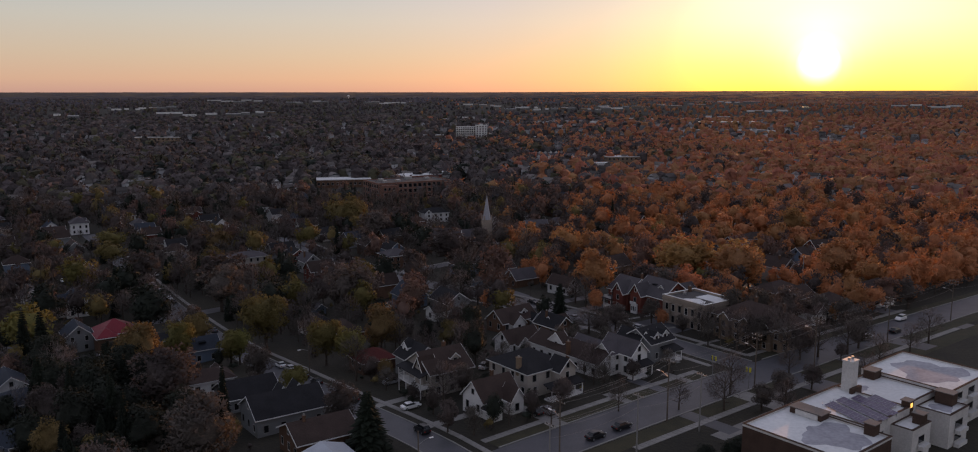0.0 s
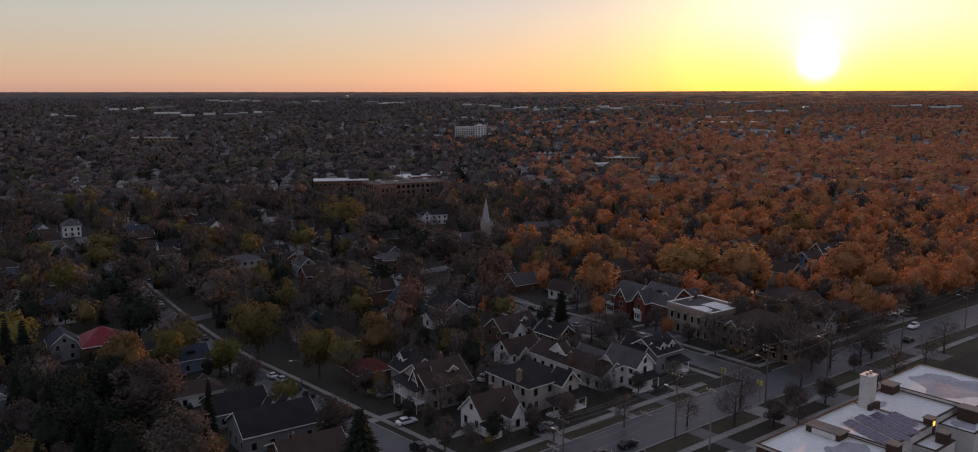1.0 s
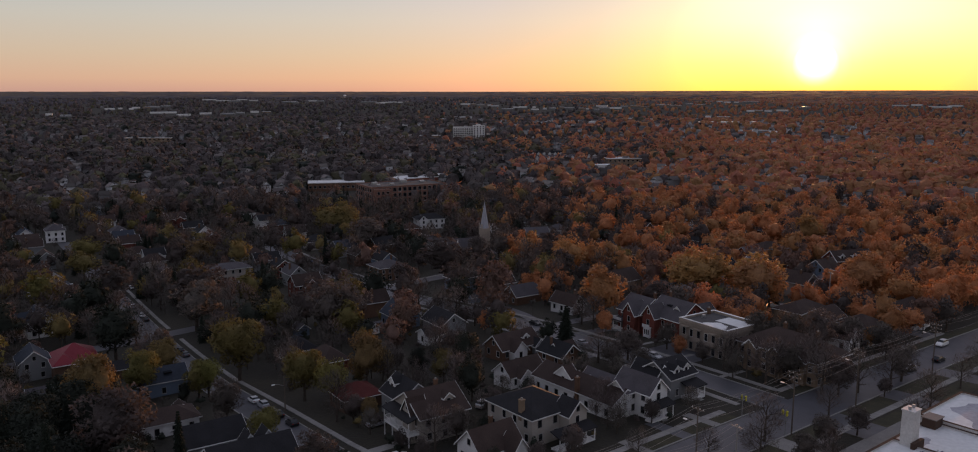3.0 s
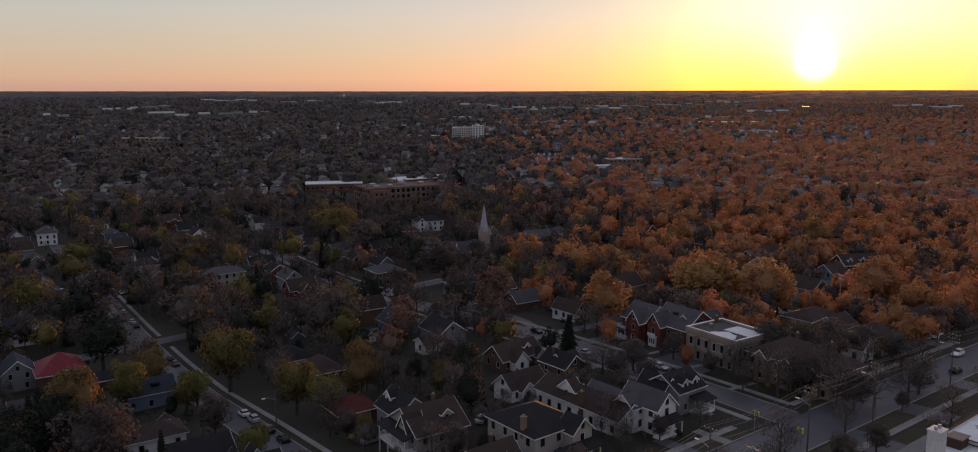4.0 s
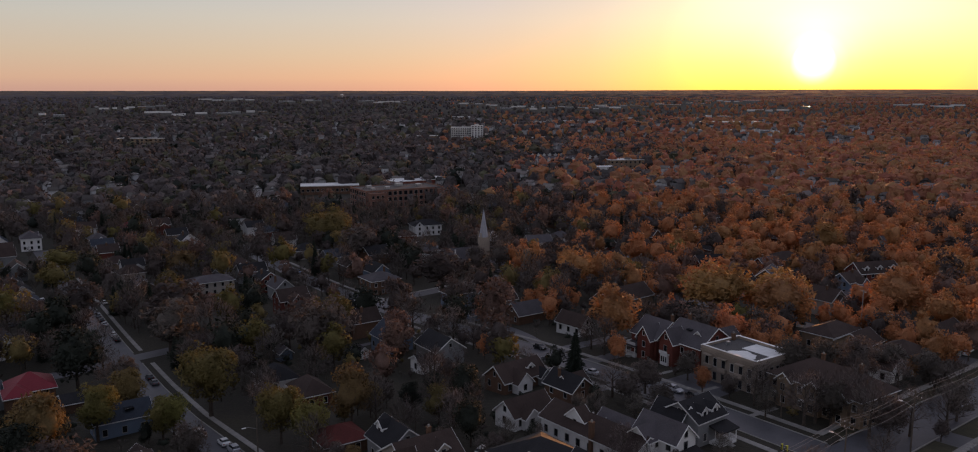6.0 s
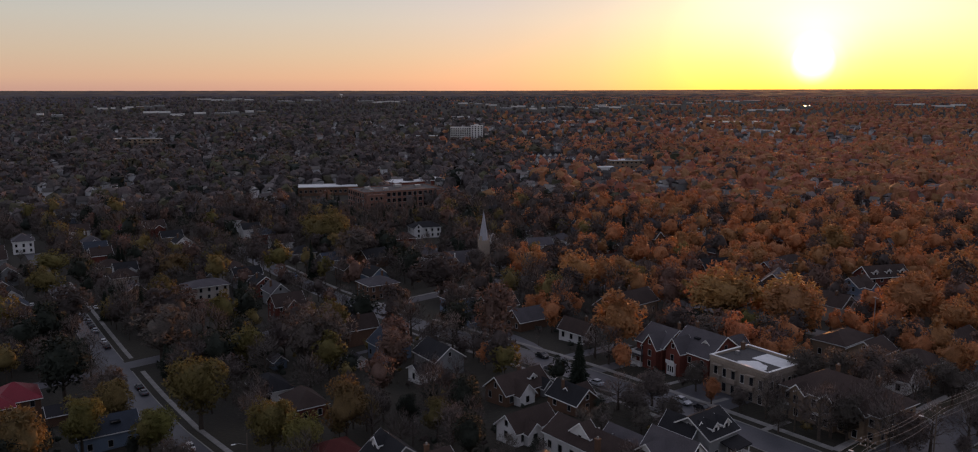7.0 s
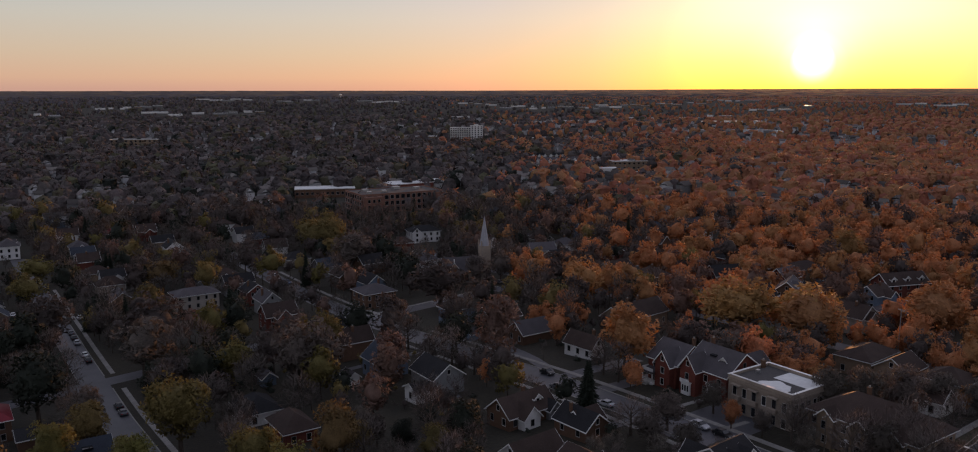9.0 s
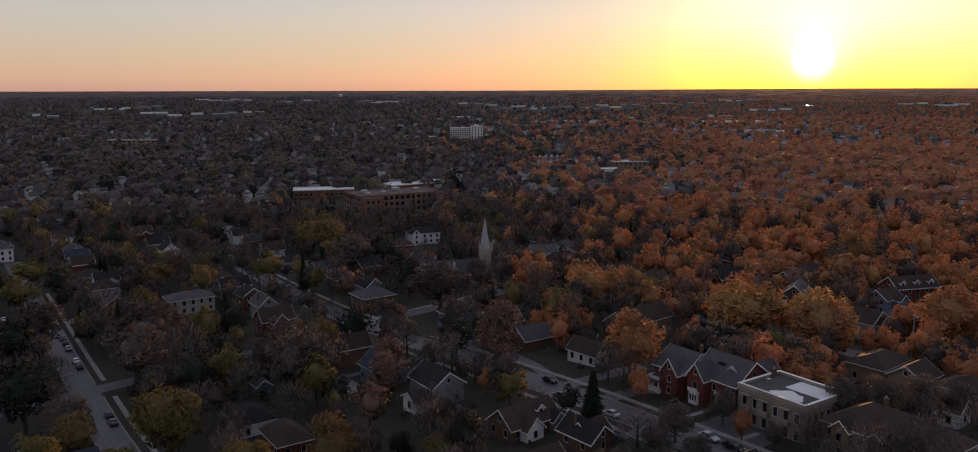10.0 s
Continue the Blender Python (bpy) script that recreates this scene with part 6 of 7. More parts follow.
for row in (('rust', 104.0, 236.0, 9.0, 4.0), ('copper', 112.0, 246.0, 11.0, 4.8), ('twig', 118.0, 252.0, 10.0, 4.4), ('rust', 84.0, 244.0, 9.5, 4.2), ('rust', 134.0, 258.0, 11.0, 5.0)):
    tree(*row)

# ---- the other houses of the neighbourhood, on their lots along the side streets ----
lot = random.Random(5)


def free(x, y, r, things):
    return all((x - a) ** 2 + (y - c) ** 2 > (r + q) ** 2 for a, c, q in things)


def plain_house(x, y, rot, dist):
    """A common house: one or two volumes, gable or hip roof, chimney and windows."""
    r = lot
    wall = r.choice(["white", "cream", "grey", "blue", "red", "red", "brown", "buff", "white"])
    roof = r.choice(["dark", "dark", "brown", "grey", "blue", "brown"])
    style = r.choice(["gable", "gable", "hip"])
    eave, rise = r.choice([(3.4, 3.0), (5.4, 2.8), (5.6, 3.2)])
    words = {"white": "white-sided", "cream": "cream-sided", "grey": "grey-sided", "blue": "blue-grey sided", "red": "red brick", "brown": "brown brick", "buff": "buff brick"}
    h = house(x, y, rot, "%s house with %s %s roof among trees" % (words[wall], {"dark": "charcoal", "brown": "brown", "grey": "grey", "blue": "slate"}[roof], style), 8)
    L, Wd = r.uniform(9, 12), r.uniform(7, 8.5)
    sides = "fse" if dist < 270 else "se" if dist < 330 else "s" if dist < 400 else ""
    block(h, 0, 0, 0 if r.random() < 0.5 else 90, L, Wd, eave, rise, wall, roof, style, openings=sides, z0=-2.0, rnd=r)
    if r.random() < 0.5:
        block(h, r.uniform(-1.5, 1.5), -4.2, 90, 4.0, 4.4, eave - 0.3, rise * 0.6, wall, roof, "gable", openings="s", z0=-2.0, rnd=r)
    if r.random() < 0.7:
        chimney_on(h, r.uniform(-2.5, 2.5), r.uniform(-1, 1.5), eave, eave + rise + 0.9)


for p, turn in ((-30, 1), (2, -1), (28, 1), (54, -1), (97, 1), (138, -1), (181, 1), (224, -1), (268, 1), (305, -1), (340, 1), (385, -1), (420, 1), (465, -1)):
    q = 60.0
    while q < 620:
        x, y = side(p + lot.uniform(-2, 2), q + lot.uniform(-2, 2))
        q += lot.uniform(16.5, 21)
        d = math.hypot(x, y)
        az = math.degrees(math.atan2(x, y))
        n = Vector((x, y)).dot(NN)
        if not (-37 < az < 37) or d > 640 or d < 120 or 84 < n < 124 or abs(n - cross_n(Vector((x, y)).dot(UM))) < 11 or n < 60:
            continue
        if 84 < p < 150 and n < 165 or not free(x, y, 7.5, HOUSES) or not free(x, y, 4.5, PLANTED):
            continue
        if (n < 90 and x > 20) or (n < 158 and x > 60) or lot.random() < 0.18:
            continue
        if d > 470 and abs(az + 6.5) < 5.5:
            continue
        if lot.random() < 0.22:
            CLEAR_MORE.append((x, y, 4.0, 26))
        plain_house(x, y, SIDE + (90 if turn > 0 else -90) + lot.choice((0, 0, 180)), d)

# ---- the other trees ----
# open ground before what the streets leave in view: place, half width, depth towards the open side
CLEAR = [(*side(184, 189), 9, 44), (*side(186, 178), 9, 44), (*side(183, 162), 10, 44), (*side(183, 140), 12, 40), (-64.5, 630, 30, 60), (-126, 706, 22, 90), (-40, 735, 30, 60), (-6, 410, 14, 62), (-38, 380, 12, 56), (*side(43, 275), 10, 46), (*side(182, 223), 7, 42),
         (*side(137, 226), 8, 40), (*side(135, 250), 6, 40), (*side(134, 328), 8, 46), (*side(119, 378), 10, 50), (-38, 524, 11, 66), (45, 318, 11, 40), (152, 364, 12, 46), (106, 350, 8, 40), (97, 268, 10, 42), (100, 252, 9, 40), (*side(139, 190), 8, 36),
         (*side(58, 236), 8, 38), (*side(52, 203), 8, 34), (*side(56, 183), 8, 32), (*side(57, 163), 10, 32), (*side(57, 142), 10, 28), (150, 925, 30, 120), (78, 985, 26, 70), (118, 1015, 28, 60), (70, 1045, 26, 60), (170, 1052, 24, 60), (-31, 1466, 32, 190), (-520, 1300, 40, 120), (-238, 470, 9, 75)]
CLEAR += [(*side_a(74, q), 3, 24) for q in range(120, 420, 9)] + [(*side(161, q), 3, 14) for q in range(105, 330, 9)] + [(*main(s, 110), 6, 30) for s in range(90, 260, 10)] + [(*main(s, cross_n(s)), 3, 24) for s in list(range(66, 100, 8)) + list(range(150, 215, 8))]

CLEAR += CLEAR_MORE + [(*side(170, 234), 5, 26), (*side(172, 250), 5, 26)]


def hides(x, y, rad):
    for tx, ty, half, deep in CLEAR:
        dx, dy = -tx, 36.0 - ty
        k = math.hypot(dx, dy)
        dx, dy = dx / k, dy / k
        along, across = (x - tx) * dx + (y - ty) * dy, abs((x - tx) * dy - (y - ty) * dx)
        if -2 < along < deep and across < half + rad * 0.8:
            return True
    return False


sow = random.Random(21)
made = 0
grid = {}
for _ in range(24000):
    d = math.sqrt(sow.uniform(125 ** 2, 640 ** 2))
    az = radians(sow.uniform(-35, 35))
    x, y = d * math.sin(az), d * math.cos(az)
    w = Vector((x, y))
    n, p = w.dot(NN), w.dot(PN)
    rad = sow.uniform(2.8, 7.0)
    if 92 < n < 121 or 67 < p < 80 and w.dot(US) > 20 or abs(p - 161) < 6.5 and n > 100 or abs(n - cross_n(w.dot(UM))) < 6:
        continue
    if 121 <= n < 165 and 80 < p < 158:
        if sow.random() < 0.75:
            continue
        rad = sow.uniform(1.8, 3.0)
    if n < 92 and x > 15:
        continue
    if d < 300:
        rad *= 0.85
    if not free(x, y, rad * 0.35 + 0.5, [hh for hh in HOUSES if abs(hh[0] - x) < 20 and abs(hh[1] - y) < 20]):
        continue
    if hides(x, y, rad):
        if sow.random() < 0.93:
            continue
        rad = sow.uniform(1.4, 2.4)
    cell = (int(x // 14), int(y // 14))
    near = [t for i in (-1, 0, 1) for j in (-1, 0, 1) for t in grid.get((cell[0] + i, cell[1] + j), ())]
    if not all((x - a) ** 2 + (y - c) ** 2 > (0.56 * (rad + q)) ** 2 for a, c, q in near) or not free(x, y, rad * 0.5, PLANTED[:51]):
        continue
    # kinds grow redder, then copper, towards the sun, to paint in its glare
    glare = min(1.0, max(0.0, (math.degrees(az) + 4.0) / 20.0 + sow.uniform(-0.4, 0.4)))
    yard = 121 <= n < 165 and 80 < p < 158
    if yard:
        kind = sow.choice(["twig", "twig", "rust", "green", "grey"])
    elif d < 235 and math.degrees(az) < -17:
        kind = sow.choices(["green", "spruce", "twig", "rust", "ochre"], (0.46, 0.28, 0.12, 0.10, 0.04))[0]
    elif sow.random() < glare and glare < 0.55:
        kind = sow.choices(["rust", "pink", "ochre", "copper", "twig"], (0.36, 0.28, 0.06, 0.16, 0.14))[0]
    elif glare >= 0.55 and sow.random() < glare:
        kind = sow.choices(["rust", "copper", "pink", "gold"], (0.14, 0.58, 0.10, 0.18))[0]
    else:
        kind = sow.choices(["rust", "twig", "green", "ochre", "lime", "spruce", "pink"], (0.26, 0.46, 0.09, 0.06, 0.04, 0.05, 0.04))[0]
    if kind == "spruce" and d < 320 and math.degrees(az) > -17:
        kind = "green"
    plant = tree if d < 238 else grove_tree
    if kind == "spruce":
        plant(kind, x, y, sow.uniform(9, 16), sow.uniform(2.2, 3.2))
    else:
        plant(kind, x, y, rad * sow.uniform(2.1, 2.7) + 1.2, rad)
    grid.setdefault(cell, []).append((x, y, rad))
    made += 1
    if made > 2600:
        break
# shrubs and hedges of the yards
shrubs = 0
for _ in range(4000):
    d = math.sqrt(sow.uniform(120 ** 2, 330 ** 2))
    az = radians(sow.uniform(-33, 30))
    x, y = d * math.sin(az), d * math.cos(az)
    w = Vector((x, y))
    n, p = w.dot(NN), w.dot(PN)
    if n < 119.5 or 66 < p < 82.5 or 152 < p < 170 or abs(n - cross_n(w.dot(UM))) < 7 or not free(x, y, -0.5, [hh for hh in HOUSES if abs(hh[0] - x) < 20 and abs(hh[1] - y) < 20]):
        continue
    close = [hh for hh in HOUSES if abs(hh[0] - x) < 16 and abs(hh[1] - y) < 16]
    if not close and sow.random() < 0.5:
        continue
    rad = sow.uniform(0.7, 1.7)
    grove_tree(sow.choice(["green", "green", "rust", "twig", "ochre"]), x, y, rad * sow.uniform(1.5, 2.1), rad)
    shrubs += 1
    if shrubs > 420:
        break
plant_grove()

# ---- woods and roofs beyond ----
wood = np.random.default_rng(3)


def clumps(name, count, d0, d1, size, sprays, label, mats, d_fall=0.4, sit=0.8):
    """Far tree crowns: each a lumpy dome roughened by leaf sprays, many in one mesh."""
    d = np.sqrt(wood.uniform(d0 ** 2, d1 ** 2, count))
    az = np.radians(wood.uniform(-36, 36, count))
    cx, cy = d * np.sin(az), d * np.cos(az)
    cz = ground_z(cx, cy)
    keep = np.array([not any(abs((x - tx) * (36 - ty) + (y - ty) * tx) < half * math.hypot(tx, ty - 36) and -4 < ((x - tx) * -tx + (y - ty) * (36 - ty)) / math.hypot(tx, ty - 36) < deep for tx, ty, half, deep in CLEAR if math.hypot(tx, ty) > 600) for x, y in zip(cx, cy)])
    deg = np.degrees(az)
    works = (deg > -6) & (deg < 24) & (d > 1450) & (d < 3900)
    keep &= ~works | (wood.uniform(0, 1, count) < 0.6)
    for hx, hy, half in HALLS:
        r = math.hypot(hx, hy)
        keep &= ~((np.abs((az - math.atan2(hx, hy)) * r) < half + 4) & (d < r + 12) & (d > r - 110))
    for spots in FAR_SPOTS:
        # glimpses of houses between the crowns
        r = np.hypot(spots[:, 0], spots[:, 1])
        ux, uy = spots[:, 0] / r, spots[:, 1] / r
        ahead = r[None] - (cx[:, None] * ux[None] + cy[:, None] * uy[None])
        aside = np.abs(cx[:, None] * uy[None] - cy[:, None] * ux[None])
        keep &= ~((ahead > -4) & (ahead < d0 * 0.10) & (aside < 5.5)).any(1)
    cx, cy, cz, d, az, count = cx[keep], cy[keep], cz[keep], d[keep], az[keep], int(keep.sum())
    rad = wood.uniform(0.55, 1.2, count) * size * (1 + (d - d0) / (d1 - d0) * d_fall)
    high = np.minimum(1.0, 8.0 / rad)
    mid = np.stack([cx, cy, cz + rad * sit * high], -1)
    # domes: three rings of six points and a top
    around = np.arange(6) * np.pi / 3
    rows = [(-0.75, 0.0), (-0.05, 0.5), (0.75, 0.0)]
    dirs = np.array([(math.cos(e) * math.cos(a + o), math.cos(e) * math.sin(a + o), math.sin(e) * 1.15) for e, o in rows for a in around] + [(0, 0, 1.15)])
    dome = mid[:, None, :] + dirs[None] * (rad[:, None] * wood.uniform(0.6, 1.12, (count, 19)))[:, :, None]
    dome[:, :, 2] = mid[:, None, 2] + (dome[:, :, 2] - mid[:, None, 2]) * high[:, None]
    ft = []
    for r in (0, 6):
        for i in range(6):
            n = (i + 1) % 6
            ft += [(r + i, r + n, r + 6 + i), (r + n, r + 6 + n, r + 6 + i)]
    ft += [(12 + i, 12 + (i + 1) % 6, 18) for i in range(6)]
    ft = np.array(ft)
    vs = [dome.reshape(-1, 3)]
    ns = [(np.repeat(dirs[None], count, 0) * (0.85 * high[:, None, None] ** 1.5) + np.array((0, 0, 0.45))).reshape(-1, 3)]
    fs = [(ft[None] + 19 * np.arange(count)[:, None, None]).reshape(-1, 3)]
    # crowns turn copper with bearing: the sun's glare painted into the woods
    glare = np.clip((np.degrees(az) + 5.0) / 22.0, 0, 1) ** 1.2 * 0.97
    pick = (wood.uniform(0, 1, count) < glare).astype(np.int32) if len(mats) > 1 else np.zeros(count, np.int32)
    if len(mats) > 2:
        # olive crowns among the brown ones, and dark conifers; farthest out, haze-tinted crowns instead
        u = wood.uniform(0, 1, count)
        pick[(u < 0.13) & (pick == 0)] = 2
        pick[(u > 0.91) & (pick == 0) & (glare < 0.3)] = 3
    which = [np.repeat(pick, len(ft))]
    if sprays:
        th, el = wood.uniform(0, 2 * np.pi, (count, sprays)), wood.uniform(-0.3, 1.5, (count, sprays))
        R = rad[:, None] * wood.uniform(0.8, 1.12, (count, sprays))
        c = mid[:, None, :] + np.stack([R * np.cos(el) * np.cos(th), R * np.cos(el) * np.sin(th), R * np.sin(el) * 1.15], -1)
        tri = c[:, :, None, :] + wood.normal(0, 0.125, (count, sprays, 3, 3)) * rad[:, None, None, None]
        co, nrm = outward((tri - mid[:, None, None, :]).reshape(-1, 3), 3, np.zeros(3), 0.5)
        vs.append(co + np.repeat(mid, sprays * 3, 0))
        ns.append(nrm)
        fs.append(np.arange(count * sprays * 3).reshape(-1, 3) + 19 * count)
        which.append(np.repeat(pick, sprays))
    me = quick_mesh(name, np.concatenate(vs), np.concatenate(fs), mats)
    which = np.concatenate(which)
    me.polygons.foreach_set("material_index", which)
    soft_normals(me, np.concatenate(ns))
    return tagged(new(name, me), label, "woods", kind="stuff")


def far_houses(count, d0, d1, label):
    """Small gabled houses past counting, in one mesh."""
    d = np.sqrt(wood.uniform(d0 ** 2, d1 ** 2, count))
    az = np.radians(wood.uniform(-35, 35, count))
    x, y = d * np.sin(az), d * np.cos(az)
    seen = np.array([not hides(a, b, 8.0) for a, b in zip(x, y)])
    x, y, count = x[seen], y[seen], int(seen.sum())
    z = ground_z(x, y)
    FAR_SPOTS.append(np.stack([x, y], 1)[::2])
    L, B = wood.uniform(6, 12, count), wood.uniform(5, 8, count)
    e, r = wood.uniform(4.5, 8.5, count), wood.uniform(1.8, 3.0, count)
    a = radians(38.5) + np.where(wood.uniform(0, 1, count) < 0.5, 0, math.pi / 2) + wood.normal(0, 0.08, count)
    lx = np.stack([-L, L, L, -L, -L, L, L, -L, -L, L], 1) / 2
    ly = np.stack([-B, -B, B, B, -B, -B, B, B, 0 * B, 0 * B], 1) / 2
    lz = np.stack([0 * e - 3] * 4 + [e] * 4 + [e + r] * 2, 1)
    c, s = np.cos(a)[:, None], np.sin(a)[:, None]
    walls = np.stack([x[:, None] + lx * c - ly * s, y[:, None] + lx * s + ly * c, z[:, None] + lz], -1)
    wt = np.array([(0, 1, 5), (0, 5, 4), (1, 2, 6), (1, 6, 5), (2, 3, 7), (2, 7, 6), (3, 0, 4), (3, 4, 7), (4, 7, 8), (5, 9, 6)])
    over = 1.12
    rx, ry = np.stack([-L, L, L, -L, -L, L], 1) / 2 * 1.06, np.stack([-B, -B, B, B, 0 * B, 0 * B], 1) / 2 * over
    rz = np.stack([e - 0.25] * 4 + [e + r + 0.15] * 2, 1)
    roofs = np.stack([x[:, None] + rx * c - ry * s, y[:, None] + rx * s + ry * c, z[:, None] + rz], -1)
    rt = np.array([(0, 1, 5), (0, 5, 4), (2, 3, 4), (2, 4, 5)])
    wf = (wt[None] + 10 * np.arange(count)[:, None, None]).reshape(-1, 3)
    rf = (rt[None] + 6 * np.arange(count)[:, None, None]).reshape(-1, 3)
    tagged(new("far_house_walls", quick_mesh("far_house_walls", walls.reshape(-1, 3), wf, [FARWALL_M])), label, "houses", kind="stuff")
    tagged(new("far_house_roofs", quick_mesh("far_house_roofs", roofs.reshape(-1, 3), rf, [FARROOF_M])), "dark and pale roofs of houses far off among trees", "roofs", kind="stuff")


FAR_SPOTS = []
far_houses(800, 600, 1300, "pale walls of houses far off among trees")
far_houses(900, 1300, 2300, "pale walls of distant houses among woods")

clumps("far_trees", 8400, 600, 1250, 6.3, 18, "dense brown autumn trees across the far neighbourhood, glare-tinted towards the sun", [FARWOOD_M, GLAREWOOD_M, OLIVEWOOD_M, DARKWOOD_M])
clumps("far_trees", 9500, 1250, 2350, 6.6, 4, "brown autumn woods towards the horizon, glare-tinted towards the sun", [FARWOOD_M, GLAREWOOD_M, OLIVEWOOD_M, DARKWOOD_M])


def belts(count):
    """Low belts of wood between fields out to the horizon, each a flat lumpy ridge across the line of sight."""
    row = wood.uniform(0.0, 1.0, count) ** 1.15
    d = 2300 + 2550 * (1 - np.log(1 + row * 6) / math.log(17.0))
    az = np.radians(wood.uniform(-36, 36, count))
    keep = np.ones(count, bool)
    for hx, hy, half in HALLS:
        # open ground before the halls
        r = math.hypot(hx, hy)
        keep &= ~((np.abs((az - math.atan2(hx, hy)) * r) < half + 40) & (d < r + 15) & (d > r - 260))
    d, az, count = d[keep], az[keep], int(keep.sum())
    shrink = d / far_reach(d)
    long = wood.uniform(14, 75, count) * (0.45 + 0.55 * shrink)
    high = wood.uniform(2.0, 5.5, count) * shrink + 0.3
    deep = wood.uniform(6, 16, count)
    steps = np.linspace(-1, 1, 7)
    across = np.stack([np.cos(az), -np.sin(az)], 1)
    ahead = np.stack([np.sin(az), np.cos(az)], 1)
    mid = ahead * d[:, None]
    vs = []
    for k, (depth, lift) in enumerate(((-1.0, -0.4), (-0.35, 0.85), (0.35, 1.0), (1.0, -0.4))):
        taper = np.sqrt(np.clip(1.05 - steps ** 2, 0, 1))
        xy = mid[:, None, :] + across[:, None, :] * (long[:, None] * steps[None])[:, :, None] + ahead[:, None, :] * (deep * depth)[:, None, None] * taper[None, :, None]
        z = ground_z(xy[:, :, 0], xy[:, :, 1]) + high[:, None] * lift * taper[None] * wood.uniform(0.6, 1.15, (count, 7))
        vs.append(np.concatenate([xy, z[:, :, None]], 2))
    co = np.stack(vs, 1).reshape(-1, 3)
    quad = np.array([(r * 7 + i, r * 7 + i + 1, r * 7 + i + 8, r * 7 + i + 7) for r in range(3) for i in range(6)])
    fs = (quad[None] + 28 * np.arange(count)[:, None, None]).reshape(-1, 4)
    me = quick_mesh("far_woods", co, fs, [HAZEWOOD_M, FARWOOD_M, GLAREWOOD_M])
    deg = np.degrees(az)
    u = wood.uniform(0, 1, count)
    # painted tints: more haze to the left, more glare towards the sun
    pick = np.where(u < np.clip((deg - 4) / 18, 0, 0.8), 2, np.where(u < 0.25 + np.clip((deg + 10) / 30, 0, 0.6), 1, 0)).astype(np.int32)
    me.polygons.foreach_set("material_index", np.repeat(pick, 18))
    me.polygons.foreach_set("use_smooth", np.ones(len(me.polygons), bool))
    return tagged(new("far_woods", me), "belts of bare woods out to the horizon, tinted for haze and sun glare", "woods", kind="stuff")


clumps("far_trees", 8000, 2330, 3500, 6.5, 0, "bare woods between far halls and fields, tinted for haze and sun glare", [FARWOOD_M, GLAREWOOD_M, OLIVEWOOD_M, HAZEWOOD_M], -0.45, 0.5)
belts(3000)

# ---- cars ----
CAR_MESH = {}


def loft(sections, mat, name):
    """A body lofted through rings of equal count."""
    bm = bmesh.new()
    rings = [[bm.verts.new(p) for p in s] for s in sections]
    n = len(rings[0])
    for a, b in zip(rings, rings[1:]):
        for i in range(n):
            j = (i + 1) % n
            bm.faces.new((a[i], a[j], b[j], b[i]))
    bm.faces.new(rings[0][::-1])
    bm.faces.new(rings[-1])
    bmesh.ops.recalc_face_normals(bm, faces=bm.faces)
    me = bpy.data.meshes.new(name)
    bm.to_mesh(me)
    bm.free()
    me.materials.append(mat)
    return me


def car_ring(x, hw, z0, z1, t):
    return [(x, -hw, z0 + 0.08), (x, -hw, (z0 + z1) / 2), (x, -hw * t, z1), (x, hw * t, z1), (x, hw, (z0 + z1) / 2), (x, hw, z0 + 0.08), (x, hw * 0.8, z0), (x, -hw * 0.8, z0)]


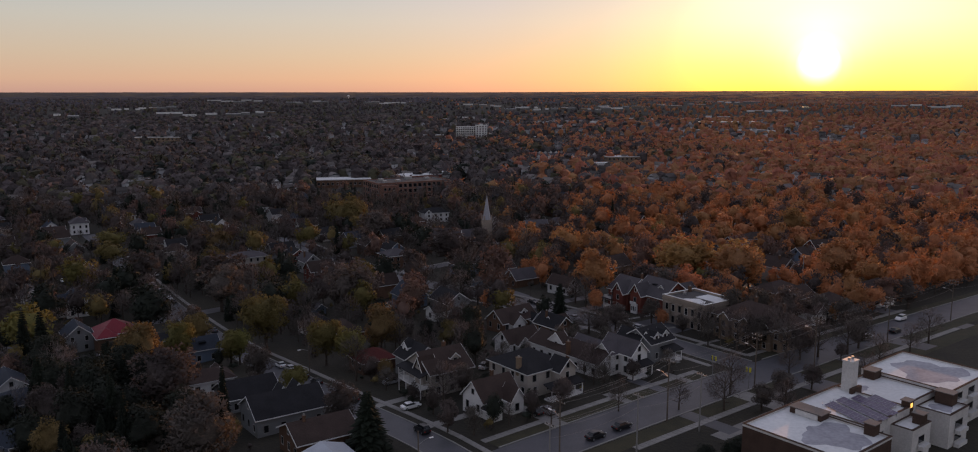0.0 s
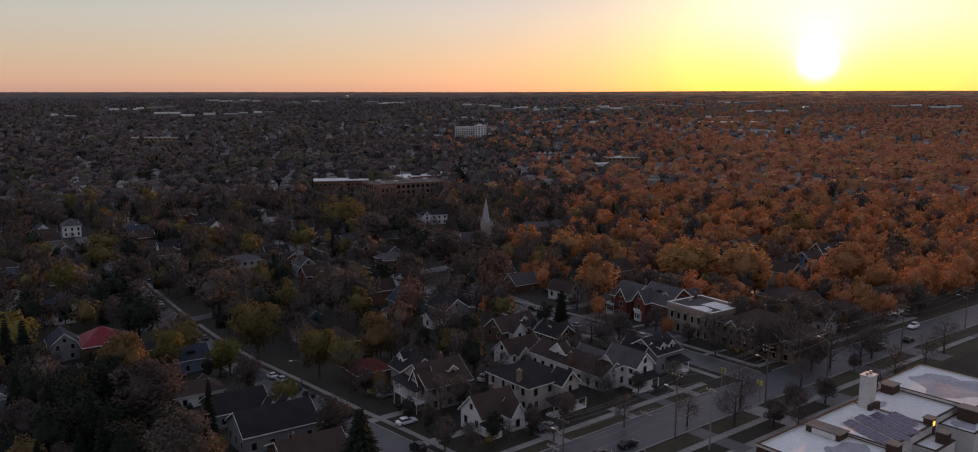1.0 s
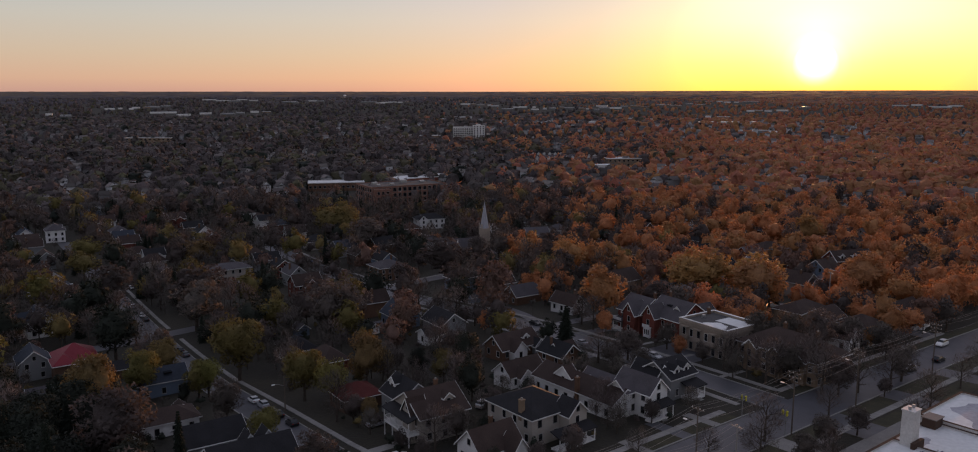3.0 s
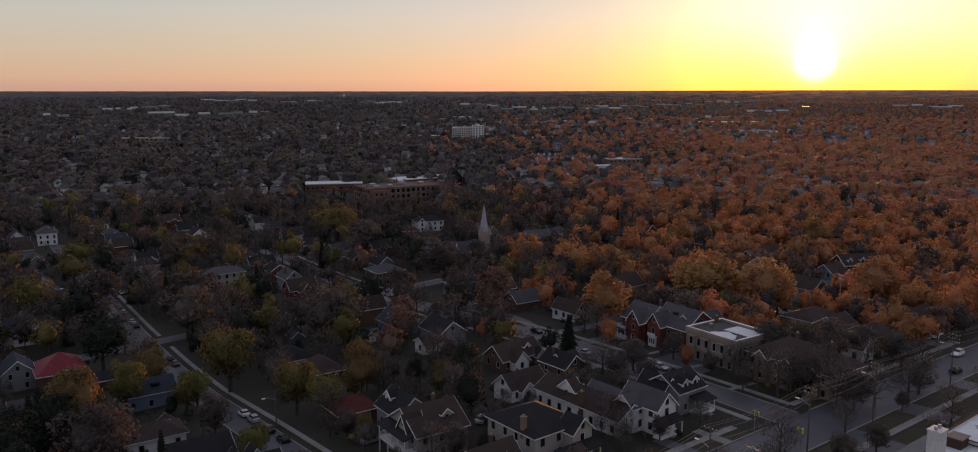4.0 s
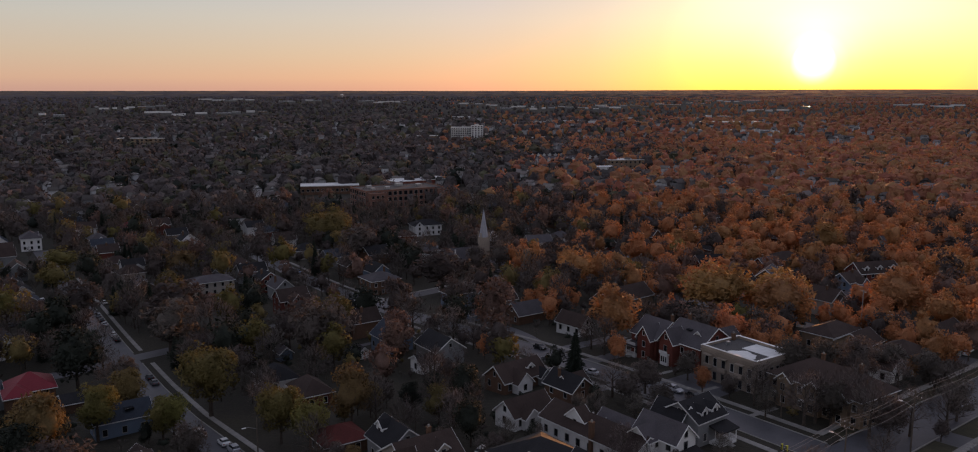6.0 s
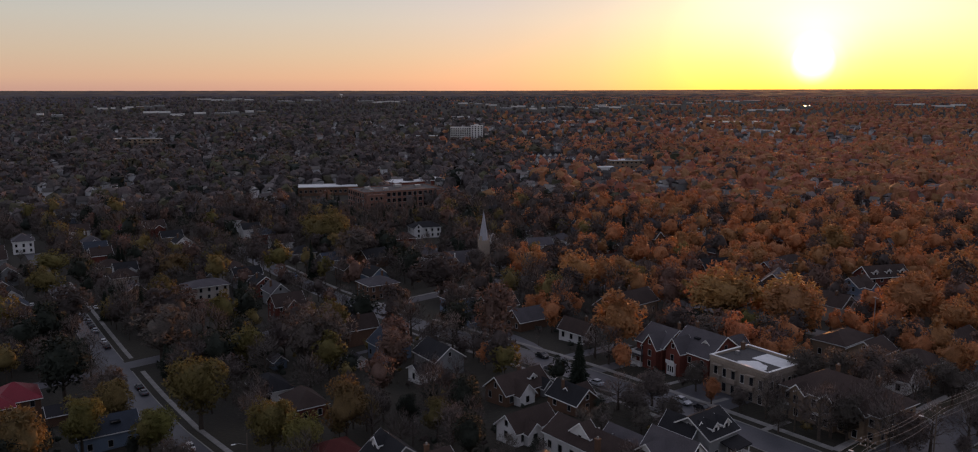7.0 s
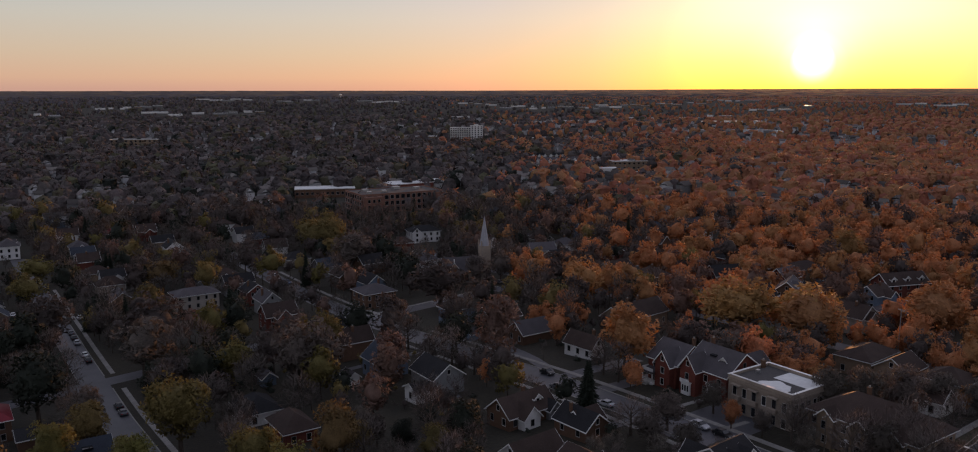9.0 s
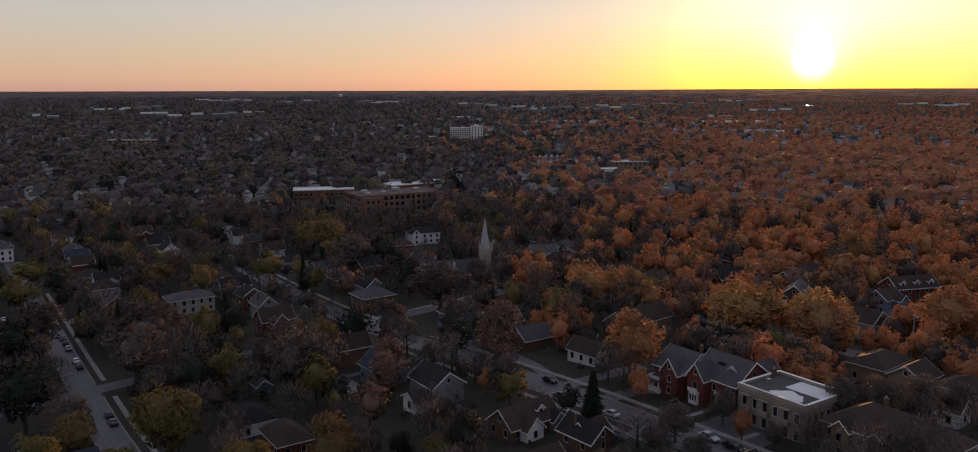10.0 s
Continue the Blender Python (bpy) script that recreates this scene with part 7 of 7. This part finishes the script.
def car_meshes(kind, paint):
    key = kind, paint
    if key in CAR_MESH:
        return CAR_MESH[key]
    k = 0.28 if kind == "van" else 0.0
    body = loft([car_ring(-2.25, 0.78, 0.42, 0.78 + k, 0.8), car_ring(-2.1, 0.88, 0.30, 0.98 + k, 0.86), car_ring(-1.2, 0.92, 0.26, 1.02 + k, 0.9), car_ring(0.7, 0.92, 0.26, 0.98 + k, 0.9),
                 car_ring(1.7, 0.90, 0.26, 0.84 + k * 0.6, 0.86), car_ring(2.2, 0.80, 0.32, 0.68 + k * 0.4, 0.8), car_ring(2.32, 0.66, 0.40, 0.60, 0.8)], CARPAINT[paint], "body")
    back = -2.05 if kind == "van" else -1.55
    glass = loft([[(back, -0.78, 0.96 + k), (back, 0.78, 0.96 + k), (back + 0.01, 0.78, 0.99 + k), (back + 0.01, -0.78, 0.99 + k)],
                  [(back + 0.35, -0.80, 0.96 + k), (back + 0.35, 0.80, 0.96 + k), (back + 0.35, 0.62, 1.40 + k), (back + 0.35, -0.62, 1.40 + k)],
                  [(0.25, -0.80, 0.95 + k), (0.25, 0.80, 0.95 + k), (0.25, 0.62, 1.42 + k), (0.25, -0.62, 1.42 + k)],
                  [(1.05, -0.76, 0.92 + k), (1.05, 0.76, 0.92 + k), (1.05, 0.74, 0.95 + k), (1.05, -0.74, 0.95 + k)]], GLASS_M, "glasshouse")
    roof = loft([[(back + 0.32, -0.64, 1.40 + k), (back + 0.32, 0.64, 1.40 + k), (back + 0.34, 0.60, 1.45 + k), (back + 0.34, -0.60, 1.45 + k)],
                 [(-0.6, -0.66, 1.41 + k), (-0.6, 0.66, 1.41 + k), (-0.6, 0.58, 1.50 + k), (-0.6, -0.58, 1.50 + k)],
                 [(0.30, -0.64, 1.41 + k), (0.30, 0.64, 1.41 + k), (0.28, 0.60, 1.45 + k), (0.28, -0.60, 1.45 + k)]], CARPAINT[paint], "roof")
    bm = bmesh.new()
    tube(bm, (0, -0.11, 0), (0, 0.11, 0), 0.33, 0.33, 12)
    tyre = bpy.data.meshes.new("wheel")
    bm.to_mesh(tyre)
    bm.free()
    tyre.materials.append(RUBBER_M)
    bm = bmesh.new()
    tube(bm, (0, -0.125, 0), (0, 0.125, 0), 0.2, 0.2, 10)
    rim = bpy.data.meshes.new("rim")
    bm.to_mesh(rim)
    bm.free()
    rim.materials.append(METAL_M)
    CAR_MESH[key] = body, glass, roof, tyre, rim
    return CAR_MESH[key]


def car(x, y, rot, paint, kind="sedan", place="parked at the kerb"):
    body, glass, roof, tyre, rim = car_meshes(kind, paint)
    c = tagged(new("car"), "%s %s %s" % (paint, {"van": "van", "sedan": "car"}[kind] + " with dark windows", place), "car", "cars in the streets")
    dx, dy = math.cos(radians(rot)) * 1.3, math.sin(radians(rot)) * 1.3
    pitch = -math.degrees(math.atan2(gz(x + dx, y + dy) - gz(x - dx, y - dy), 2.6))
    c.matrix_basis = pose(x, y, gz(x, y) + 0.05, 0, 0, rot) @ pose(0, 0, 0, 0, pitch, 0)
    part("body", body, None, c)
    part("glasshouse", glass, None, c)
    part("roof", roof, None, c)
    for sx in (-1.38, 1.42):
        for sy in (-0.82, 0.82):
            w = part("wheel", tyre, None, c, m=pose(sx, sy, 0.33))
            part("rim", rim, None, w)
    for sy in (-0.6, 0.6):
        part("headlight", boxes((2.2, 2.3, sy - 0.14, sy + 0.14, 0.58, 0.70)), TRIM_M, c)
        part("tail_light", boxes((-2.27, -2.15, sy - 0.14, sy + 0.14, 0.66, 0.82)), RED_LAMP_M, c)
    return c


for p, q, paint, kind in ((75.0, 218, "white", "van"), (76.8, 208, "white", "sedan"), (76.8, 202, "silver", "van"), (76.8, 193, "black", "sedan"), (76.8, 185, "black", "sedan"), (76.8, 165.5, "black", "sedan"), (76.8, 137, "black", "van"),
                          (76.8, 358, "black", "sedan"), (76.8, 351.5, "silver", "sedan"), (76.8, 335.5, "white", "sedan"), (76.8, 328.5, "black", "sedan"), (76.8, 280.5 - 4, "black", "sedan"), (76.8, 270, "grey", "sedan"), (82.5, 385, "white", "sedan"), (76.8, 365, "grey", "sedan")):
    car(*side_a(p, q), SIDE, paint, kind)
for p, q, paint, kind, rot in ((81.5, 151, "white", "sedan", 34), (109.6, 164, "white", "van", 60), (99.5, 130.5, "black", "sedan", 124), (101.8, 129.5, "silver", "sedan", 124), (148, 189, "white", "sedan", 34), (163.5, 216, "black", "sedan", 304), (164.2, 166.5, "silver", "sedan", 304),
                               (164.2, 160.5, "black", "sedan", 304), (164.2, 176, "black", "sedan", 304), (157.9, 205, "grey", "sedan", 124), (164.2, 236, "grey", "sedan", 304), (164.2, 246, "black", "sedan", 304), (161, 401, "white", "sedan", 124), (163, 395, "blue", "sedan", 304), (163, 411, "white", "sedan", 304), (139.4, 316, "white", "sedan", 38),
                               (157.9, 188, "silver", "sedan", 124)):
    car(*side(p, q), rot, paint, kind, "beside the lawn")
for s, n, paint, kind, rot in ((109.8, 105.2, "black", "sedan", 38.5), (117.2, 105.2, "black", "sedan", 38.5), (217, 107, "silver", "sedan", 218.5), (214.6, 124.5, "white", "sedan", 38.5), (231, 106, "black", "sedan", 38.5), (247, 112, "white", "van", 218.5), (212.3, 131, "white", "sedan", 120), (198, 153, "white", "sedan", 60), (201.5, 153, "silver", "sedan", 60), (238, 124, "grey", "sedan", 60), (262, 124, "white", "sedan", 60)):
    car(*main(s, n), rot, paint, kind, "on the asphalt")

# cars in the drives of other houses, and small garden sheds
yard_r = random.Random(8)
spots = [hh for hh in HOUSES if 190 < math.hypot(hh[0], hh[1]) < 470 and hh[2] < 12 and Vector(hh[:2]).dot(NN) > 165]
yard_r.shuffle(spots)
sheds = 0
for x, y, r in spots[:60]:
    a = yard_r.uniform(3.4, 6.0)
    x, y = x + (r + 2.5) * math.cos(a), y + (r + 2.5) * math.sin(a)
    w = Vector((x, y))
    if 67 < w.dot(PN) < 82 or abs(w.dot(PN) - 161) < 9 or not free(x, y, 1.5, HOUSES):
        continue
    if yard_r.random() < 0.62:
        car(x, y, SIDE + yard_r.choice((0, 90, 180, 270)), yard_r.choice(("white", "silver", "white", "black", "grey")), "sedan", "in a drive among trees")
    elif sheds < 16:
        sheds += 1
        colour = yard_r.choice(("white", "grey", "blue", "white"))
        b = house(x, y, SIDE + yard_r.choice((0, 90)), {"white": "small white", "grey": "small grey", "blue": "small blue-grey"}[colour] + " garden shed behind a house", 3, "shed", "shed")
        block(b, 0, 0, 0, yard_r.uniform(3.2, 4.6), 3.0, 2.4, 1.2, colour, yard_r.choice(("grey", "dark", "pale")), storeys=1, openings="", z0=-1.0)

# ---- poles, lamps and wires ----
def utility_pole(x, y, height, rot, lamp=0, arms=1, steel=False):
    m = STEELPOLE_M if steel else POLE_M
    t = tagged(new("utility_pole"), "grey steel pole with lamp and crossarm beside the road" if steel else "tall weathered wooden utility pole with crossarm", "utility pole", "poles along the road")
    t.matrix_basis = pose(x, y, gz(x, y), 0, 0, rot)
    bm = bmesh.new()
    tube(bm, (0, 0, -1), (0, 0, height), 0.17, 0.11, 8)
    part("pole", bm, m, t)
    for k in range(arms):
        z = height - 0.4 - 0.9 * k
        arm = part("crossarm", boxes((-0.07, 0.07, -1.3, 1.3, z - 0.07, z + 0.07)), m, t)
        for y0 in (-1.15, -0.4, 0.4, 1.15):
            bm = bmesh.new()
            tube(bm, (0, y0, z + 0.07), (0, y0, z + 0.32), 0.09, 0.06, 6)
            part("insulator", bm, WINDOWTRIM_M, arm)
    if lamp:
        bm = bmesh.new()
        tube(bm, (0, 0, height * 0.72), (0, lamp * 1.6, height * 0.72 + 0.7), 0.05, 0.04, 5)
        tube(bm, (0, lamp * 1.6, height * 0.72 + 0.7), (0, lamp * 2.6, height * 0.72 + 0.75), 0.04, 0.04, 5)
        a = part("lamp_arm", bm, STEELPOLE_M, t)
        part("lamp_head", boxes((-0.16, 0.16, lamp * 2.6 - 0.4, lamp * 2.6 + 0.4, height * 0.72 + 0.64, height * 0.72 + 0.8), bevel=0.04), TRIM_M, a)
    return t


ROWS = {"far": [], "near": []}
for s, n, hgt, lamp, arms, steel in ((97.5, 102.2, 11.5, 1, 1, False), (127.0, 102.0, 13.0, 1, 1, False), (157.5, 102.3, 12.8, 1, 2, False), (182.5, 102.4, 12.5, 1, 2, False), (219.0, 102.4, 12.5, 1, 3, False), (258.0, 102.4, 12.5, 1, 2, False), (300.0, 102.4, 12.5, 1, 2, False)):
    utility_pole(*main(s, n), hgt, MAIN, lamp, arms, steel)
    ROWS["far"].append((*main(s, n), hgt))
for s, hgt in ((109.5, 12.0), (127.7, 12.0), (88.0, 12.0)):
    utility_pole(*main(s, 94.6), hgt, MAIN, 0, 1, True)
    ROWS["near"].append((*main(s, 94.6), hgt))
ROWS["near"].sort()
utility_pole(107.1, 277.0, 14.5, 10, 0, 1, True)
utility_pole(*side(65, 118), 9.0, SIDE, -1, 0)
utility_pole(*side_a(79.3, 195), 8.5, SIDE, 1, 0)
utility_pole(*side(170.0, 142), 9.0, SIDE, 0, 1)


def wire(a, b, sag, name="overhead_wire", radius=0.03):
    bm = bmesh.new()
    a, b = Vector(a), Vector(b)
    pts = [a.lerp(b, i / 8) - Vector((0, 0, sag * 4 * (i / 8) * (1 - i / 8))) for i in range(9)]
    rings = [[bm.verts.new(p + Vector(o) * radius) for o in ((1, 0, 0), (-0.5, 0.87, 0.3), (-0.5, -0.6, 0.87))] for p in pts]
    for r0, r1 in zip(rings, rings[1:]):
        for i in range(3):
            bm.faces.new((r0[i], r0[(i + 1) % 3], r1[(i + 1) % 3], r1[i]))
    me = bpy.data.meshes.new(name)
    bm.to_mesh(me)
    bm.free()
    me.materials.append(CABLE_M)
    tagged(new(name, me), "thin dark overhead wire between two poles", "wire", "wires along the road")


for key, row in ROWS.items():
    for (x0, y0, h0), (x1, y1, h1) in zip(row, row[1:]):
        for off, dz in ((-1.15, -0.1), (0.4, -0.1), (1.15, -0.1), (0.1, -2.6)):
            d = NN * off
            wire((x0 + d.x, y0 + d.y, gz(x0, y0) + h0 + dz), (x1 + d.x, y1 + d.y, gz(x1, y1) + h1 + dz), 0.9)

# traffic signals with yellow heads at the crossing
def traffic_signal(x, y, rot):
    t = tagged(new("traffic_signal"), "thin grey pole with a yellow traffic signal head", "traffic signal", "signals at the crossing")
    t.matrix_basis = pose(x, y, gz(x, y), 0, 0, rot)
    bm = bmesh.new()
    tube(bm, (0, 0, -0.3), (0, 0, 5.3), 0.08, 0.06, 8)
    part("pole", bm, STEELPOLE_M, t)
    bm = bmesh.new()
    tube(bm, (0, 0, 4.9), (0, -0.7, 5.05), 0.04, 0.04, 6)
    part("bracket", bm, STEELPOLE_M, t)
    for y0 in (-0.7, 0.22):
        head = part("signal_head", boxes((-0.2, 0.2, y0 - 0.17, y0 + 0.17, 4.0, 5.05), bevel=0.03), YELLOW_M, t)
        for z in (4.2, 4.53, 4.86):
            bm = bmesh.new()
            tube(bm, (-0.32, y0, z), (-0.19, y0, z), 0.13, 0.13, 8)
            part("visor", bm, DARKTRIM_M, head)


traffic_signal(52.4, 186.5, 38.5)
traffic_signal(58.1, 177.6, 218.5)

# pavements of separate slabs
slabs("pavement", main(92.5, 118.2), main(157.5, 118.2), 1.6, 1.6, "pale concrete slab pavement along the main road")
slabs("pavement", main(178, 118.2), main(262, 118.2), 1.6, 1.6, "pale concrete slab pavement along the main road")
slabs("pavement", main(112, 97.0), main(250, 97.0), 1.6, 1.6, "pale concrete slab pavement before the flat-roofed building")
slabs("pavement", None, None, 1.25, 1.5, "pale concrete slab pavement along the side street", along_a(80.8, 96, 294, 1.5))
slabs("pavement", None, None, 1.25, 3.0, "pale concrete pavement along the side street", along_a(80.8, 311, 440, 3.0))
slabs("pavement", side(153.6, 131), side(153.6, 282), 1.5, 1.5, "pale concrete slab pavement along the side street")
slabs("pavement", side(168.4, 132), side(168.4, 282), 1.5, 1.5, "pale concrete slab pavement before the brick houses")
slabs("pavement", side(168.4, 300), side(168.4, 420), 1.5, 3.0, "pale concrete pavement along the side street")
slabs("pavement", main(182, 307.0), main(250, 307.0), 1.5, 3.0, "pale concrete pavement along the cross street")
